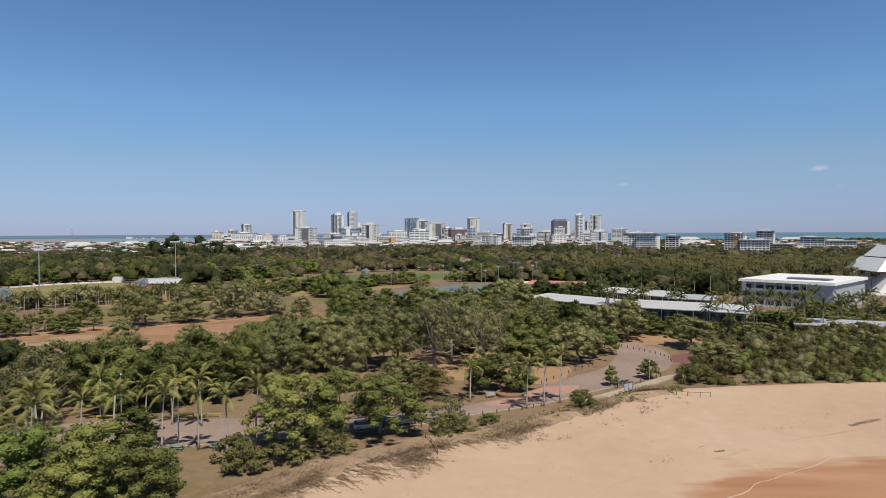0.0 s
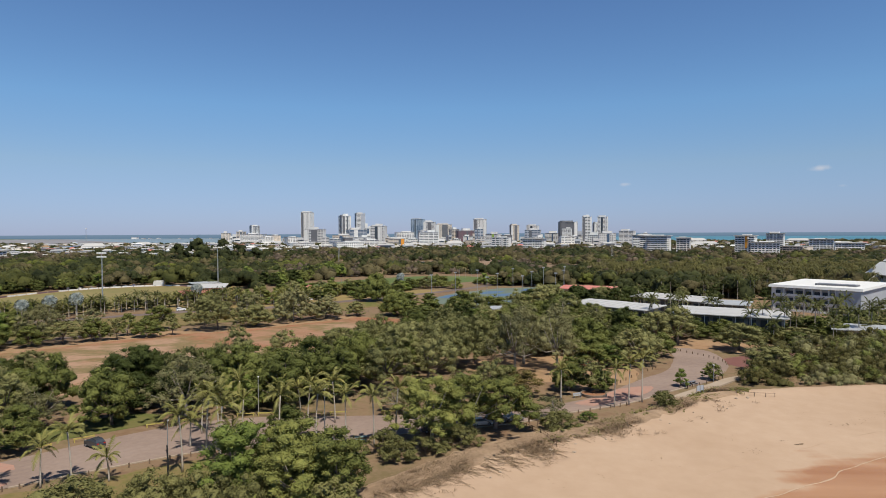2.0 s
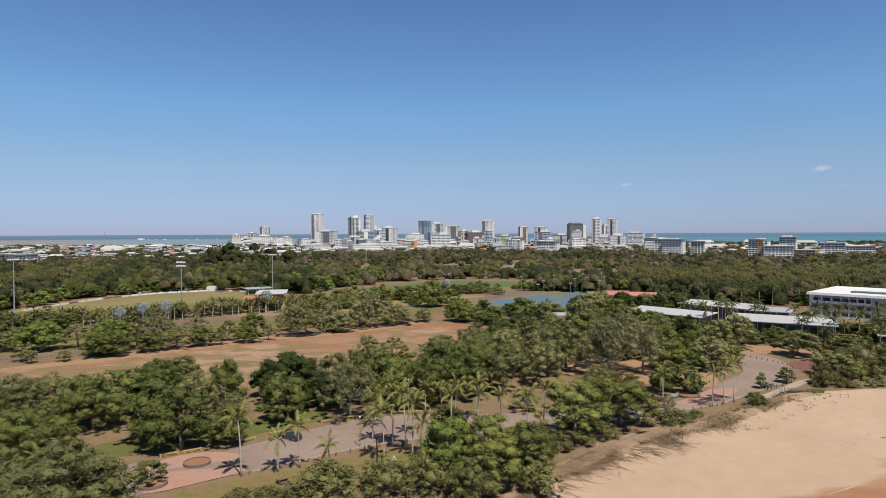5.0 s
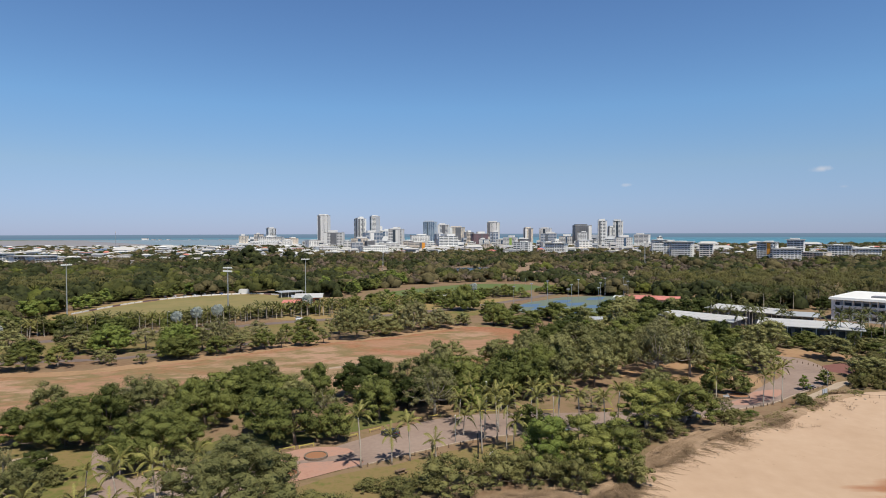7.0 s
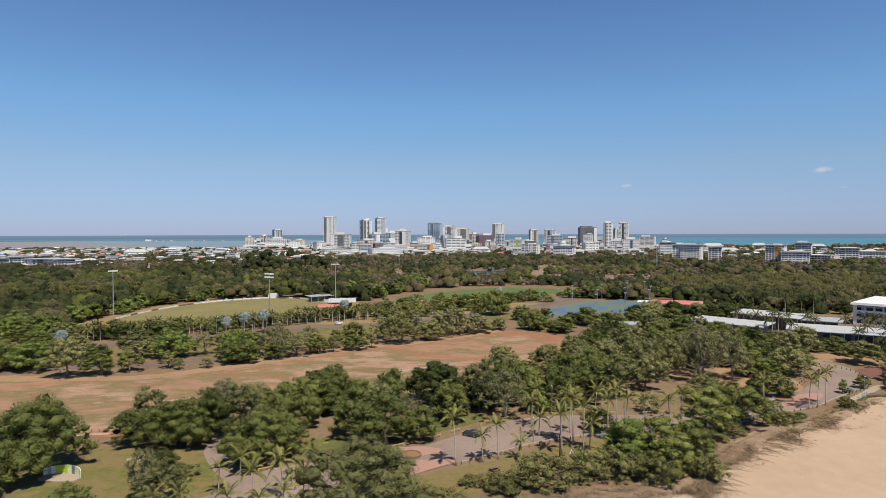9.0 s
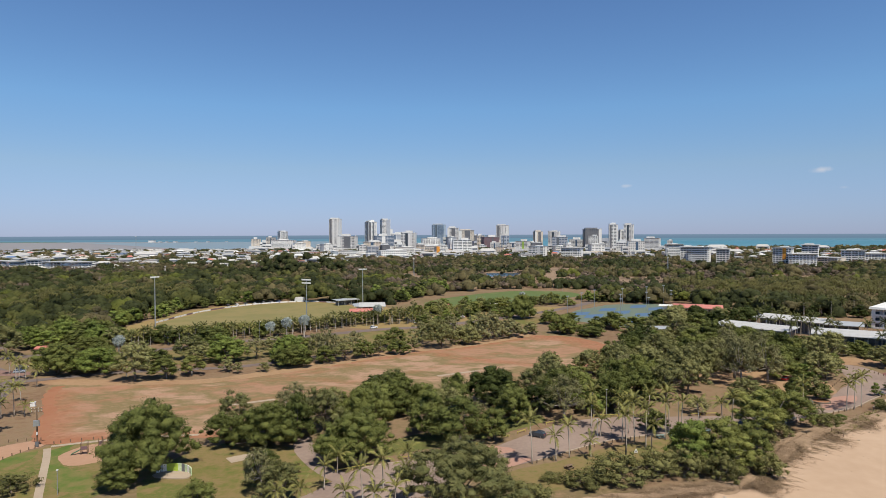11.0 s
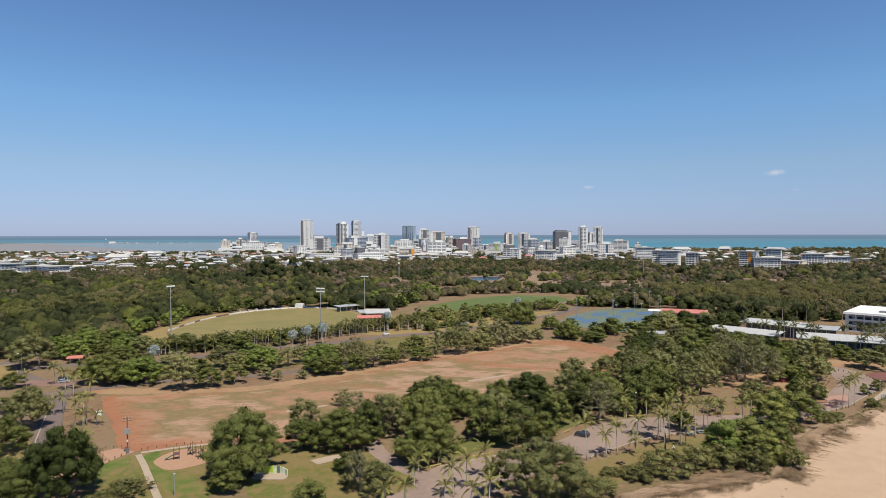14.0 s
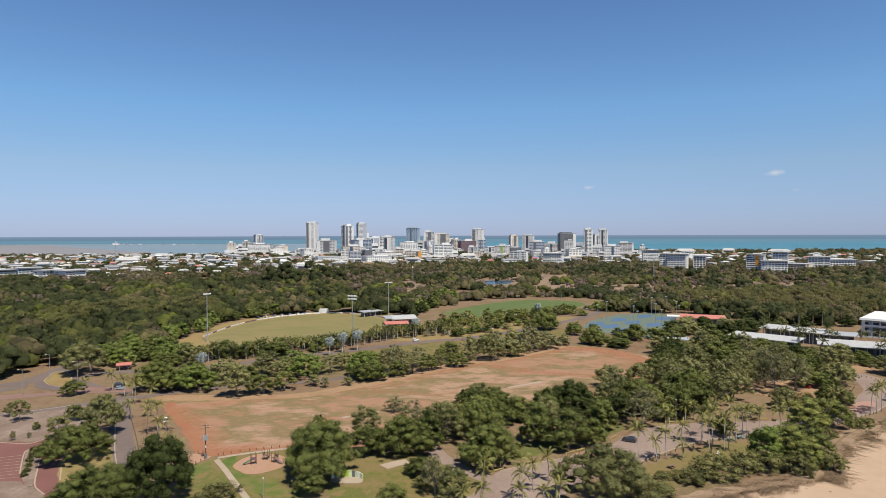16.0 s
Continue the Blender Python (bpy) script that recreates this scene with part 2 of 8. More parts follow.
M = dict(
    ground=noise_mat("park_ground", ((0.115, 0.0739, 0.043), (0.192, 0.119, 0.0716), (0.23, 0.158, 0.0972), (0.162, 0.125, 0.0609), (0.307, 0.193, 0.122)), 0.35, 0.95, 0.05, 0.03),
    asphalt=noise_mat("worn_asphalt", ((0.212, 0.156, 0.133), (0.275, 0.206, 0.173), (0.328, 0.252, 0.213)), 0.8, 0.85, 0.01, 0.07),
    asphalt_dark=noise_mat("grey_asphalt", ((0.142, 0.110, 0.1), (0.2, 0.158, 0.144)), 0.6, 0.85, 0.01, 0.05),
    paved=noise_mat("pink_brick_paving", ((0.21, 0.13, 0.105), (0.28, 0.175, 0.145)), 1.2, 0.85, 0.01, 0.1),
    gravel=noise_mat("stony_gravel", ((0.15, 0.105, 0.08), (0.23, 0.17, 0.136), (0.34, 0.265, 0.22)), 0.9, 0.95, 0.05, 0.12),
    red_pave=noise_mat("red_paving", ((0.171, 0.0765, 0.0675), (0.225, 0.108, 0.0945)), 2.2, 0.85, 0.01, 0.1),
    pink=noise_mat("pink_paving", ((0.34, 0.18, 0.135), (0.405, 0.238, 0.184), (0.307, 0.21, 0.174)), 1.5, 0.85, 0.01, 0.25),
    field=noise_mat("bare_sports_turf", ((0.185, 0.135, 0.062), (0.28, 0.167, 0.098), (0.35, 0.199, 0.128), (0.19, 0.148, 0.068), (0.39, 0.245, 0.168), (0.165, 0.135, 0.056), (0.335, 0.188, 0.115)), 0.07, 0.95, 0.02, 0.017, stretch=(0.8, 1.2, 1)),
    red_soil=noise_mat("red_soil", ((0.283, 0.112, 0.0585), (0.317, 0.147, 0.0836), (0.292, 0.164, 0.0919)), 0.3, 0.95, 0.02, 0.05),
    clearing=noise_mat("bare_woodland_floor", ((0.14, 0.1, 0.068), (0.215, 0.155, 0.108), (0.29, 0.205, 0.14), (0.17, 0.135, 0.08)), 0.08, 0.95, 0.02, 0.02),
    tan_soil=noise_mat("tan_soil", ((0.279, 0.16, 0.0918), (0.345, 0.223, 0.13), (0.246, 0.16, 0.0841)), 0.4, 0.95, 0.02, 0.06),
    dry_grass=noise_mat("dry_grass", ((0.252, 0.168, 0.0756), (0.286, 0.21, 0.0924), (0.202, 0.168, 0.063)), 0.5, 0.95, 0.03, 0.05),
    lawn=noise_mat("thin_lawn", ((0.085, 0.125, 0.022), (0.15, 0.14, 0.042), (0.215, 0.155, 0.07), (0.115, 0.132, 0.032), (0.24, 0.158, 0.082)), 0.4, 0.95, 0.03, 0.06),
    oval=noise_mat("oval_turf", ((0.258, 0.19, 0.095), (0.193, 0.176, 0.07), (0.24, 0.196, 0.086), (0.163, 0.167, 0.06)), 0.09, 0.95, 0.02, 0.025),
    green=noise_mat("green_turf", ((0.121, 0.153, 0.0558), (0.102, 0.144, 0.0465), (0.167, 0.172, 0.0698)), 0.1, 0.95, 0.02, 0.03),
    court_blue=plain("blue_court", (0.085, 0.155, 0.265), 0.7),
    court_green=plain("green_court", (0.14, 0.175, 0.135), 0.7),
    concrete=noise_mat("pale_concrete", ((0.345, 0.272, 0.208), (0.42, 0.345, 0.27)), 1.2, 0.85, 0.005, 0.2),
    white=plain("white_paint", (0.78, 0.78, 0.76), 0.5, vary=0.05, scale=0.3),
    roofwhite=noise_mat("pale_sheet_roof", ((0.40, 0.40, 0.395), (0.52, 0.515, 0.505), (0.455, 0.452, 0.444)), 0.5, 0.45, 0.01, 0.08, spec=0.4),
    roofgrey=noise_mat("grey_sheet_roof", ((0.342, 0.361, 0.389), (0.437, 0.456, 0.475)), 0.4, 0.45, 0.01, 0.1, spec=0.4),
    roofred=noise_mat("faded_red_roof", ((0.5, 0.17, 0.14), (0.6, 0.25, 0.2)), 0.5, 0.6, 0.01, 0.1),
    grey=plain("grey_render", (0.68, 0.675, 0.665), 0.7, scale=0.1),
    bluegrey=plain("blue_grey_cladding", (0.42, 0.45, 0.5), 0.5, scale=0.1),
    tan=plain("tan_render", (0.68, 0.6, 0.51), 0.8, scale=0.1),
    orange=plain("orange_render", (0.75, 0.32, 0.05), 0.7, scale=0.1),
    maroon=plain("maroon_render", (0.19, 0.12, 0.14), 0.7, scale=0.1),
    lime=plain("lime_panels", (0.35, 0.5, 0.12), 0.6, scale=0.1),
    dark=plain("charcoal_cladding", (0.16, 0.165, 0.18), 0.5, scale=0.1),
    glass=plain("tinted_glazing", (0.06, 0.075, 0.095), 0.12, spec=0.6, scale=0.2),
    # glass with the sky's light put into its base colour, for far buildings
    glasspale=plain("sky_painted_glazing", (0.15, 0.165, 0.185), 0.2, spec=0.6, scale=0.2),
    glassblue=plain("blue_glazing", (0.075, 0.125, 0.2), 0.15, spec=0.6, scale=0.2),
    bark=noise_mat("grey_brown_bark", ((0.13, 0.10, 0.075), (0.26, 0.21, 0.17)), 3, 0.9, 0.03),
    palebark=noise_mat("pale_bark", ((0.204, 0.177, 0.15), (0.326, 0.292, 0.258)), 3, 0.9, 0.03),
    palmtrunk=noise_mat("palm_trunk", ((0.38, 0.33, 0.275), (0.56, 0.5, 0.43)), 2, 0.9, 0.03, stretch=(1, 1, 4)),
    steel=plain("galvanised_steel", (0.45, 0.46, 0.47), 0.45, 0.6),
    wood=noise_mat("weathered_wood", ((0.13, 0.085, 0.055), (0.24, 0.17, 0.12)), 2, 0.9, 0.01, stretch=(1, 1, 0.2)),
    yellow=plain("yellow_paint", (0.46, 0.38, 0.11), 0.6),
    black=plain("black_rubber", (0.02, 0.02, 0.022), 0.8),
    teal=plain("teal_paint", (0.19, 0.26, 0.245), 0.6),
    lawn_green=noise_mat("watered_lawn", ((0.075, 0.108, 0.024), (0.13, 0.132, 0.042), (0.19, 0.145, 0.066)), 0.4, 0.95, 0.03, 0.08),
    lush=noise_mat("lush_lawn", ((0.062, 0.112, 0.017), (0.1, 0.142, 0.03), (0.185, 0.16, 0.06), (0.085, 0.128, 0.025)), 0.3, 0.95, 0.03, 0.09),
    playpad=noise_mat("soft_fall", ((0.36, 0.215, 0.14), (0.42, 0.26, 0.18)), 0.8, 0.95, 0.02, 0.2),
    dune_mat=noise_mat("dry_dune_mat", ((0.2, 0.137, 0.088), (0.31, 0.217, 0.143), (0.43, 0.31, 0.21)), 0.7, 0.95, 0.06, 0.12),
    mulch=noise_mat("red_mulch", ((0.32, 0.13, 0.07), (0.27, 0.16, 0.09)), 2, 0.95, 0.03),
    strawtuft=leaf_mat("dry_dune_grass", (0.16, 0.11, 0.07), (0.4, 0.29, 0.19), (0.5, 0.385, 0.255), 0.9, relief=0),
    runner=leaf_mat("trailing_stems", (0.17, 0.12, 0.08), (0.34, 0.25, 0.165), (0.22, 0.19, 0.09), 0.9),
    drysand=noise_mat("dry_sand_edge", ((0.43, 0.3, 0.205), (0.5, 0.37, 0.265)), 0.6, 0.9, 0.02, 0.1),
    creeper=leaf_mat("dune_creeper", (0.1, 0.13, 0.035), (0.26, 0.23, 0.09), (0.3, 0.2, 0.1), 0.8),
    leaf_M=leaf_mat("mango_leaves", (0.026, 0.038, 0.0115), (0.18, 0.196, 0.056), relief=0.3),
    leaf_D=leaf_mat("dark_fig_leaves", (0.0145, 0.021, 0.0072), (0.072, 0.09, 0.026), relief=0.3),
    leaf_B=leaf_mat("bright_almond_leaves", (0.044, 0.07, 0.017), (0.222, 0.268, 0.066), relief=0.3),
    leaf_L=leaf_mat("olive_leaves", (0.058, 0.066, 0.024), (0.275, 0.266, 0.108), (0.29, 0.235, 0.115), relief=0.3),
    leaf_Y=leaf_mat("yellow_green_leaves", (0.053, 0.068, 0.02), (0.252, 0.26, 0.074), (0.29, 0.265, 0.085), relief=0.3),
    leaf_O=leaf_mat("bronze_leaves", (0.054, 0.0495, 0.0169), (0.198, 0.153, 0.0563), relief=0.3),
    leaf_C=leaf_mat("grey_wispy_leaves", (0.074, 0.076, 0.037), (0.25, 0.235, 0.11), (0.26, 0.21, 0.13)),
    leaf_S=leaf_mat("scrub_leaves", (0.05, 0.056, 0.02), (0.24, 0.227, 0.086), (0.24, 0.18, 0.085), relief=0.3),
    scrub=leaf_mat("coastal_scrub_leaves", (0.026, 0.028, 0.011), (0.15, 0.135, 0.048), (0.16, 0.115, 0.06), relief=0.3),
    frond=leaf_mat("coconut_frond", (0.04, 0.05, 0.013), (0.29, 0.27, 0.09), (0.42, 0.34, 0.17), 0.4, relief=0),
    frond_dark=leaf_mat("dark_frond", (0.022, 0.031, 0.0105), (0.125, 0.132, 0.045), (0.25, 0.21, 0.1), 0.45, relief=0),
    grove=leaf_mat("grove_frond", (0.03, 0.035, 0.012), (0.17, 0.155, 0.055), (0.3, 0.24, 0.12), 0.5, 0.12, (0.3, 0.0, 0.7)),
    silver=leaf_mat("silver_frond", (0.2, 0.235, 0.225), (0.42, 0.46, 0.44), None, 0.5, relief=0),
    wood_dark=leaf_mat("dark_canopy", (0.012, 0.0173, 0.0079), (0.0694, 0.0783, 0.0292), None, 0.6, 0.1, (0.12, 0.0, 0.94), relief=0.6, span=(0.3, 0.72)),
    wood_green=leaf_mat("green_canopy", (0.021, 0.0296, 0.0107), (0.1286, 0.131, 0.0404), None, 0.6, 0.1, (0.12, 0.0, 0.94), relief=0.6, span=(0.3, 0.72)),
    wood_bright=leaf_mat("bright_canopy", (0.0364, 0.0502, 0.0105), (0.1705, 0.1826, 0.043), None, 0.6, 0.1, (0.12, 0.0, 0.94), relief=0.6, span=(0.3, 0.72)),
    wood_dry=leaf_mat("dry_canopy", (0.056, 0.046, 0.037), (0.195, 0.15, 0.113), (0.23, 0.175, 0.13), 0.8, 0.1, (0.12, 0.0, 0.94), relief=0.6, span=(0.3, 0.72)),
    wood_olive=leaf_mat("olive_canopy", (0.038, 0.0365, 0.021), (0.165, 0.14, 0.068), None, 0.7, 0.1, (0.12, 0.0, 0.94), relief=0.6, span=(0.3, 0.72)),
)
M["ground"].name = "park_ground"


def sand_material():
    """Dry pale sand above, wet orange sand and mud lower down the beach."""
    m = noise_mat("beach_sand", ((0.41, 0.286, 0.195), (0.455, 0.325, 0.228), (0.5, 0.367, 0.265)), 0.25, 0.9, 0.06, 0.03)
    n, l = m.node_tree.nodes, m.node_tree.links
    b = n["Principled BSDF"]
    dry = b.inputs["Base Color"].links[0].from_socket
    tc, sp, no, wet, ra = (n.new("ShaderNode" + k) for k in ("TexCoord", "SeparateXYZ", "TexNoise", "ValToRGB", "MapRange"))
    l.new(tc.outputs["Object"], sp.inputs[0])
    along = n.new("ShaderNodeMapping")
    along.inputs["Rotation"].default_value = (0, 0, radians(-38))
    along.inputs["Scale"].default_value = (0.16, 1, 1)
    l.new(tc.outputs["Object"], along.inputs[0])
    l.new(along.outputs[0], no.inputs["Vector"])
    no.inputs["Scale"].default_value, no.inputs["Detail"].default_value = 0.16, 6
    ad = n.new("ShaderNodeMath")
    ad.operation = "MULTIPLY_ADD"
    ad.inputs[1].default_value = 0.8
    l.new(no.outputs["Fac"], ad.inputs[0])
    l.new(sp.outputs["Z"], ad.inputs[2])
    ra.inputs["From Min"].default_value, ra.inputs["From Max"].default_value = -0.50, -0.62
    l.new(ad.outputs[0], ra.inputs["Value"])
    l.new(no.outputs["Fac"], wet.inputs[0])
    e = wet.color_ramp.elements
    e[0].position, e[0].color = 0.35, (0.34, 0.165, 0.08, 1)
    e[1].position, e[1].color = 0.65, (0.44, 0.25, 0.14, 1)
    mx = n.new("ShaderNodeMixRGB")
    l.new(ra.outputs[0], mx.inputs[0])
    l.new(dry, mx.inputs[1])
    l.new(wet.outputs[0], mx.inputs[2])
    l.new(mx.outputs[0], b.inputs["Base Color"])
    ro = n.new("ShaderNodeMapRange")
    ro.inputs["To Min"].default_value, ro.inputs["To Max"].default_value = 0.9, 0.45
    l.new(ra.outputs[0], ro.inputs["Value"])
    l.new(ro.outputs[0], b.inputs["Roughness"])
    return m


def water_material():
    m = noise_mat("shallow_sea", ((0.055, 0.18, 0.25), (0.075, 0.215, 0.285), (0.105, 0.24, 0.30)), 0.004, 0.45, 0.0, 0.001, spec=0.3, stretch=(0.3, 1, 1))
    return m


M["sand"] = sand_material()
M["water"] = water_material()
M["silt"] = noise_mat("silty_water", ((0.17, 0.235, 0.285), (0.2, 0.265, 0.315), (0.225, 0.27, 0.3)), 0.003, 0.5, 0, 0.001, spec=0.3, stretch=(0.3, 1, 1))
M["mud"] = noise_mat("tidal_mud", ((0.225, 0.22, 0.235), (0.265, 0.25, 0.25), (0.215, 0.23, 0.26)), 0.006, 0.6, 0, 0.003, stretch=(0.3, 1, 1))


# ---- building helpers ----
class Geo:
    """Gathers corners and faces of one mesh."""

    def __init__(self):
        self.v, self.f = [], []

    def add(self, v, f):
        k = len(self.v)
        self.v += [tuple(p) for p in v]
        self.f += [tuple(i + k for i in q) for q in f]
        return self

    def box(self, x0, x1, y0, y1, z0, z1, taper=0.0):
        t = taper
        v = [(x0, y0, z0), (x1, y0, z0), (x1, y1, z0), (x0, y1, z0), (x0 + t, y0 + t, z1), (x1 - t, y0 + t, z1), (x1 - t, y1 - t, z1), (x0 + t, y1 - t, z1)]
        return self.add(v, [(3, 2, 1, 0), (4, 5, 6, 7), (0, 1, 5, 4), (1, 2, 6, 5), (2, 3, 7, 6), (3, 0, 4, 7)])

    def tube(self, pts, radii, sides=6):
        pts = [Vector(p) for p in pts]
        v, f = [], []
        for i, (p, r) in enumerate(zip(pts, radii)):
            d = (pts[min(i + 1, len(pts) - 1)] - pts[max(i - 1, 0)]).normalized()
            a = d.orthogonal().normalized() if abs(d.z) < 0.99 else Vector((1, 0, 0))
            a = (a - d * a.dot(d)).normalized()
            b = d.cross(a)
            v += [p + (a * math.cos(q) + b * math.sin(q)) * r for q in (2 * math.pi * k / sides for k in range(sides))]
        for i in range(len(pts) - 1):
            for k in range(sides):
                f.append((i * sides + k, i * sides + (k + 1) % sides, (i + 1) * sides + (k + 1) % sides, (i + 1) * sides + k))
        f += [tuple(reversed(range(sides))), tuple(range((len(pts) - 1) * sides, len(pts) * sides))]
        return self.add(v, f)

    def ring(self, x, y, rx, ry, z0, z1, thick, n=28):
        """An upright ring wall, as of a planter."""
        v, f = [], []
        for i in range(n):
            a = 2 * math.pi * i / n
            c, s = math.cos(a), math.sin(a)
            v += [(x + rx * c, y + ry * s, z0), (x + rx * c, y + ry * s, z1), (x + (rx - thick) * c, y + (ry - thick) * s, z1), (x + (rx - thick) * c, y + (ry - thick) * s, z0)]
        for i in range(n):
            j = (i + 1) % n
            f += [(4 * i + k, 4 * j + k, 4 * j + (k + 1) % 4, 4 * i + (k + 1) % 4) for k in range(4)]
        return self.add(v, f)

    def mesh(self, name):
        me = bpy.data.meshes.new(name)
        me.from_pydata(self.v, [], self.f)
        me.validate()
        me.update()
        return me


def part(name, geo, material, parent=None, label="", smooth=False):
    me = geo if isinstance(geo, bpy.types.Mesh) else geo.mesh(name)
    if not me.materials:
        me.materials.append(material)
    if smooth:
        me.polygons.foreach_set("use_smooth", [True] * len(me.polygons))
    ob = new(name, me)
    if parent:
        ob.parent = parent
    if label:
        ob["label"] = label
    return ob


def thing(name, m, label, category, group="", kind=""):
    e = new(name)
    e.empty_display_size = 0.5
    e.matrix_basis = m
    return tagged(e, label, category, group, kind)


USED = {}


def place(proto, m):
    """The first call puts the thing itself at m, later ones a copy of it."""
    if proto.name not in USED:
        USED[proto.name] = m.to_scale()
        proto.matrix_basis = m
        return proto
    s = USED[proto.name]
    return copy_thing(proto, m @ Matrix.Diagonal((1 / s.x, 1 / s.y, 1 / s.z, 1)))


def smooth_line(pts, step=4.0, closed=False):
    """A rounded line through the corners."""
    p = [Vector((q[0], q[1], 0)) for q in pts]
    n = len(p)
    out = []
    for i in range(n if closed else n - 1):
        if closed:
            a, b, c, d = p[i - 1], p[i], p[(i + 1) % n], p[(i + 2) % n]
        else:
            a, b, c, d = p[max(i - 1, 0)], p[i], p[i + 1], p[min(i + 2, n - 1)]
        k = max(2, int((c - b).length / step))
        for j in range(k):
            t = j / k
            out.append(0.5 * ((2 * b) + (c - a) * t + (2 * a - 5 * b + 4 * c - d) * t * t + (3 * b - a - 3 * c + d) * t ** 3))
    if not closed:
        out.append(p[-1])
    return out


def patch(name, pts, z, material, label, category, rough_edge=0.0, step=3.0, seed=1, rounded=True):
    """A flat surface of the ground with a soft, uneven outline."""
    line = smooth_line(pts, step, True) if rounded else [Vector((*q, 0)) for q in pts]
    rng = random.Random(seed)
    bm = bmesh.new()
    vs = [bm.verts.new((q.x + rng.uniform(-1, 1) * rough_edge, q.y + rng.uniform(-1, 1) * rough_edge, z)) for q in line]
    face = bm.faces.new(vs)
    if face.normal.z < 0:
        face.normal_flip()
    face.normal_update()
    if face.normal.z < 0:
        face.normal_flip()
    bmesh.ops.triangulate(bm, faces=bm.faces[:])
    me = bpy.data.meshes.new(name)
    bm.to_mesh(me)
    bm.free()
    return tagged(part(name, me, material), label, category, kind="structure")


def strip(name, pts, width, z, material, label, category, step=3.0, thick=0.0, ragged=0.0):
    """A road or path along a line, even in width unless ragged."""
    line = smooth_line(pts, step)
    rag = random.Random(len(name))
    v, f = [], []
    for i, q in enumerate(line):
        d = (line[min(i + 1, len(line) - 1)] - line[max(i - 1, 0)]).normalized()
        s = Vector((-d.y, d.x, 0)) * width / 2
        a, b = 1 + rag.uniform(-1.0, 0.7) * ragged, 1 + rag.uniform(-1.0, 0.7) * ragged
        v += [(q.x + s.x * a, q.y + s.y * a, z), (q.x - s.x * b, q.y - s.y * b, z)]
        if thick:
            v += [(q.x + s.x, q.y + s.y, z - thick), (q.x - s.x, q.y - s.y, z - thick)]
    k = 4 if thick else 2
    for i in range(len(line) - 1):
        a, b = i * k, (i + 1) * k
        f.append((a, a + 1, b + 1, b))
        if thick:
            f += [(a, b, b + 2, a + 2), (a + 1, a + 3, b + 3, b + 1)]
    if thick:
        e = (len(line) - 1) * k
        f += [(0, 2, 3, 1), (e, e + 1, e + 3, e + 2)]
    return tagged(part(name, Geo().add(v, f), material), label, category, kind="structure")


def inside(x, y, poly):
    c = False
    for (x0, y0), (x1, y1) in zip(poly, poly[1:] + poly[:1]):
        if (y0 > y) != (y1 > y) and x < (x1 - x0) * (y - y0) / (y1 - y0) + x0:
            c = not c
    return c


# ---- ground, beach, sea ----
BEACH_X = [-4500, -600, -200, -110, -79, -51, -39, -25, -4, 8, 24, 43, 68, 97, 200, 600, 4500]
BEACH_Y = [-1500, -150, 10, 40, 52, 60, 63, 83, 98, 104, 115, 131, 135, 138, 150, 230, 900]


def beach_edge(x):
    return np.interp(x, BEACH_X, BEACH_Y)


def far_shore(x):
    """Where the land ends behind the city; the bay cuts in west of it."""
    return np.interp(x, (-1700, -900, -500), (2060, 2110, 2420)) + 60 * np.sin(np.asarray(x) / 300.0) * (np.asarray(x) > -500)


def land_z(x, y):
    """Height of the land: level park, a low dune lip, the sloping beach, and the drop at the far shore."""
    s = beach_edge(x) - y
    z = np.where(s > 0, -0.03 * s, 0.0)
    z = z + 0.35 * np.exp(-((s + 1.0) / 4.0) ** 2) * (np.abs(x) < 150)
    z = np.maximum(z, -6.0)
    far = y - far_shore(x)
    return np.where(far > 0, np.maximum(-0.1 * far, -6.0), z)


def grid_mesh(name, xs, ys, fz):
    X, Y = np.meshgrid(xs, ys)
    Z = fz(X, Y)
    nx, ny = len(xs), len(ys)
    v = np.stack([X, Y, Z], -1).reshape(-1, 3)
    i = np.arange(nx * ny).reshape(ny, nx)
    f = np.stack([i[:-1, :-1], i[:-1, 1:], i[1:, 1:], i[1:, :-1]], -1).reshape(-1, 4)
    me = bpy.data.meshes.new(name)
    me.from_pydata(v.tolist(), [], f.tolist())
    me.update()
    return me


def spaced(*spans):
    out = []
    for a, b, step in spans:
        out += list(np.arange(a, b, step))
    return out + [spans[-1][1]]


gx = spaced((-4500, -1300, 400), (-1300, -700, 60), (-700, -160, 20), (-160, 140, 2.0), (140, 500, 24), (500, 4500, 400))
gy = spaced((-1500, -300, 120), (-300, 30, 11), (30, 150, 1.5), (150, 400, 25), (400, 1960, 156), (1960, 2600, 20), (2600, 4900, 460))
ground = part("ground", grid_mesh("ground", gx, gy, land_z), M["ground"])
tagged(ground, "brown leaf litter and thin dry grass of the coastal park", "ground", kind="structure")
bx = spaced((-520, -160, 9), (-160, 160, 1.6), (160, 520, 9))
beach_me = bpy.data.meshes.new("beach")
bv, bf = [], []
S = [-2.5, -1, 0.5, 2, 3.5, 5, 7, 9, 12, 15, 19, 24, 30, 37, 45, 55, 70, 90, 120, 160]
rs = random.Random(7)
wob = [rs.uniform(-1.2, 1.2) for _ in bx]
for i, x in enumerate(bx):
    for k, s in enumerate(S):
        ss = s + (wob[i] if k == 0 else 0)
        y = float(beach_edge(x)) - ss
        bump = 0.16 * noise.noise((x * 0.13, y * 0.13, 0)) + 0.09 * noise.noise((x * 0.5, y * 0.5, 3)) * max(0, 1 - ss / 45)
        bv.append((x, y, float(land_z(np.array(x), np.array(y))) + (0.05 if k else -0.12) + (bump + 0.2 if k else 0)))
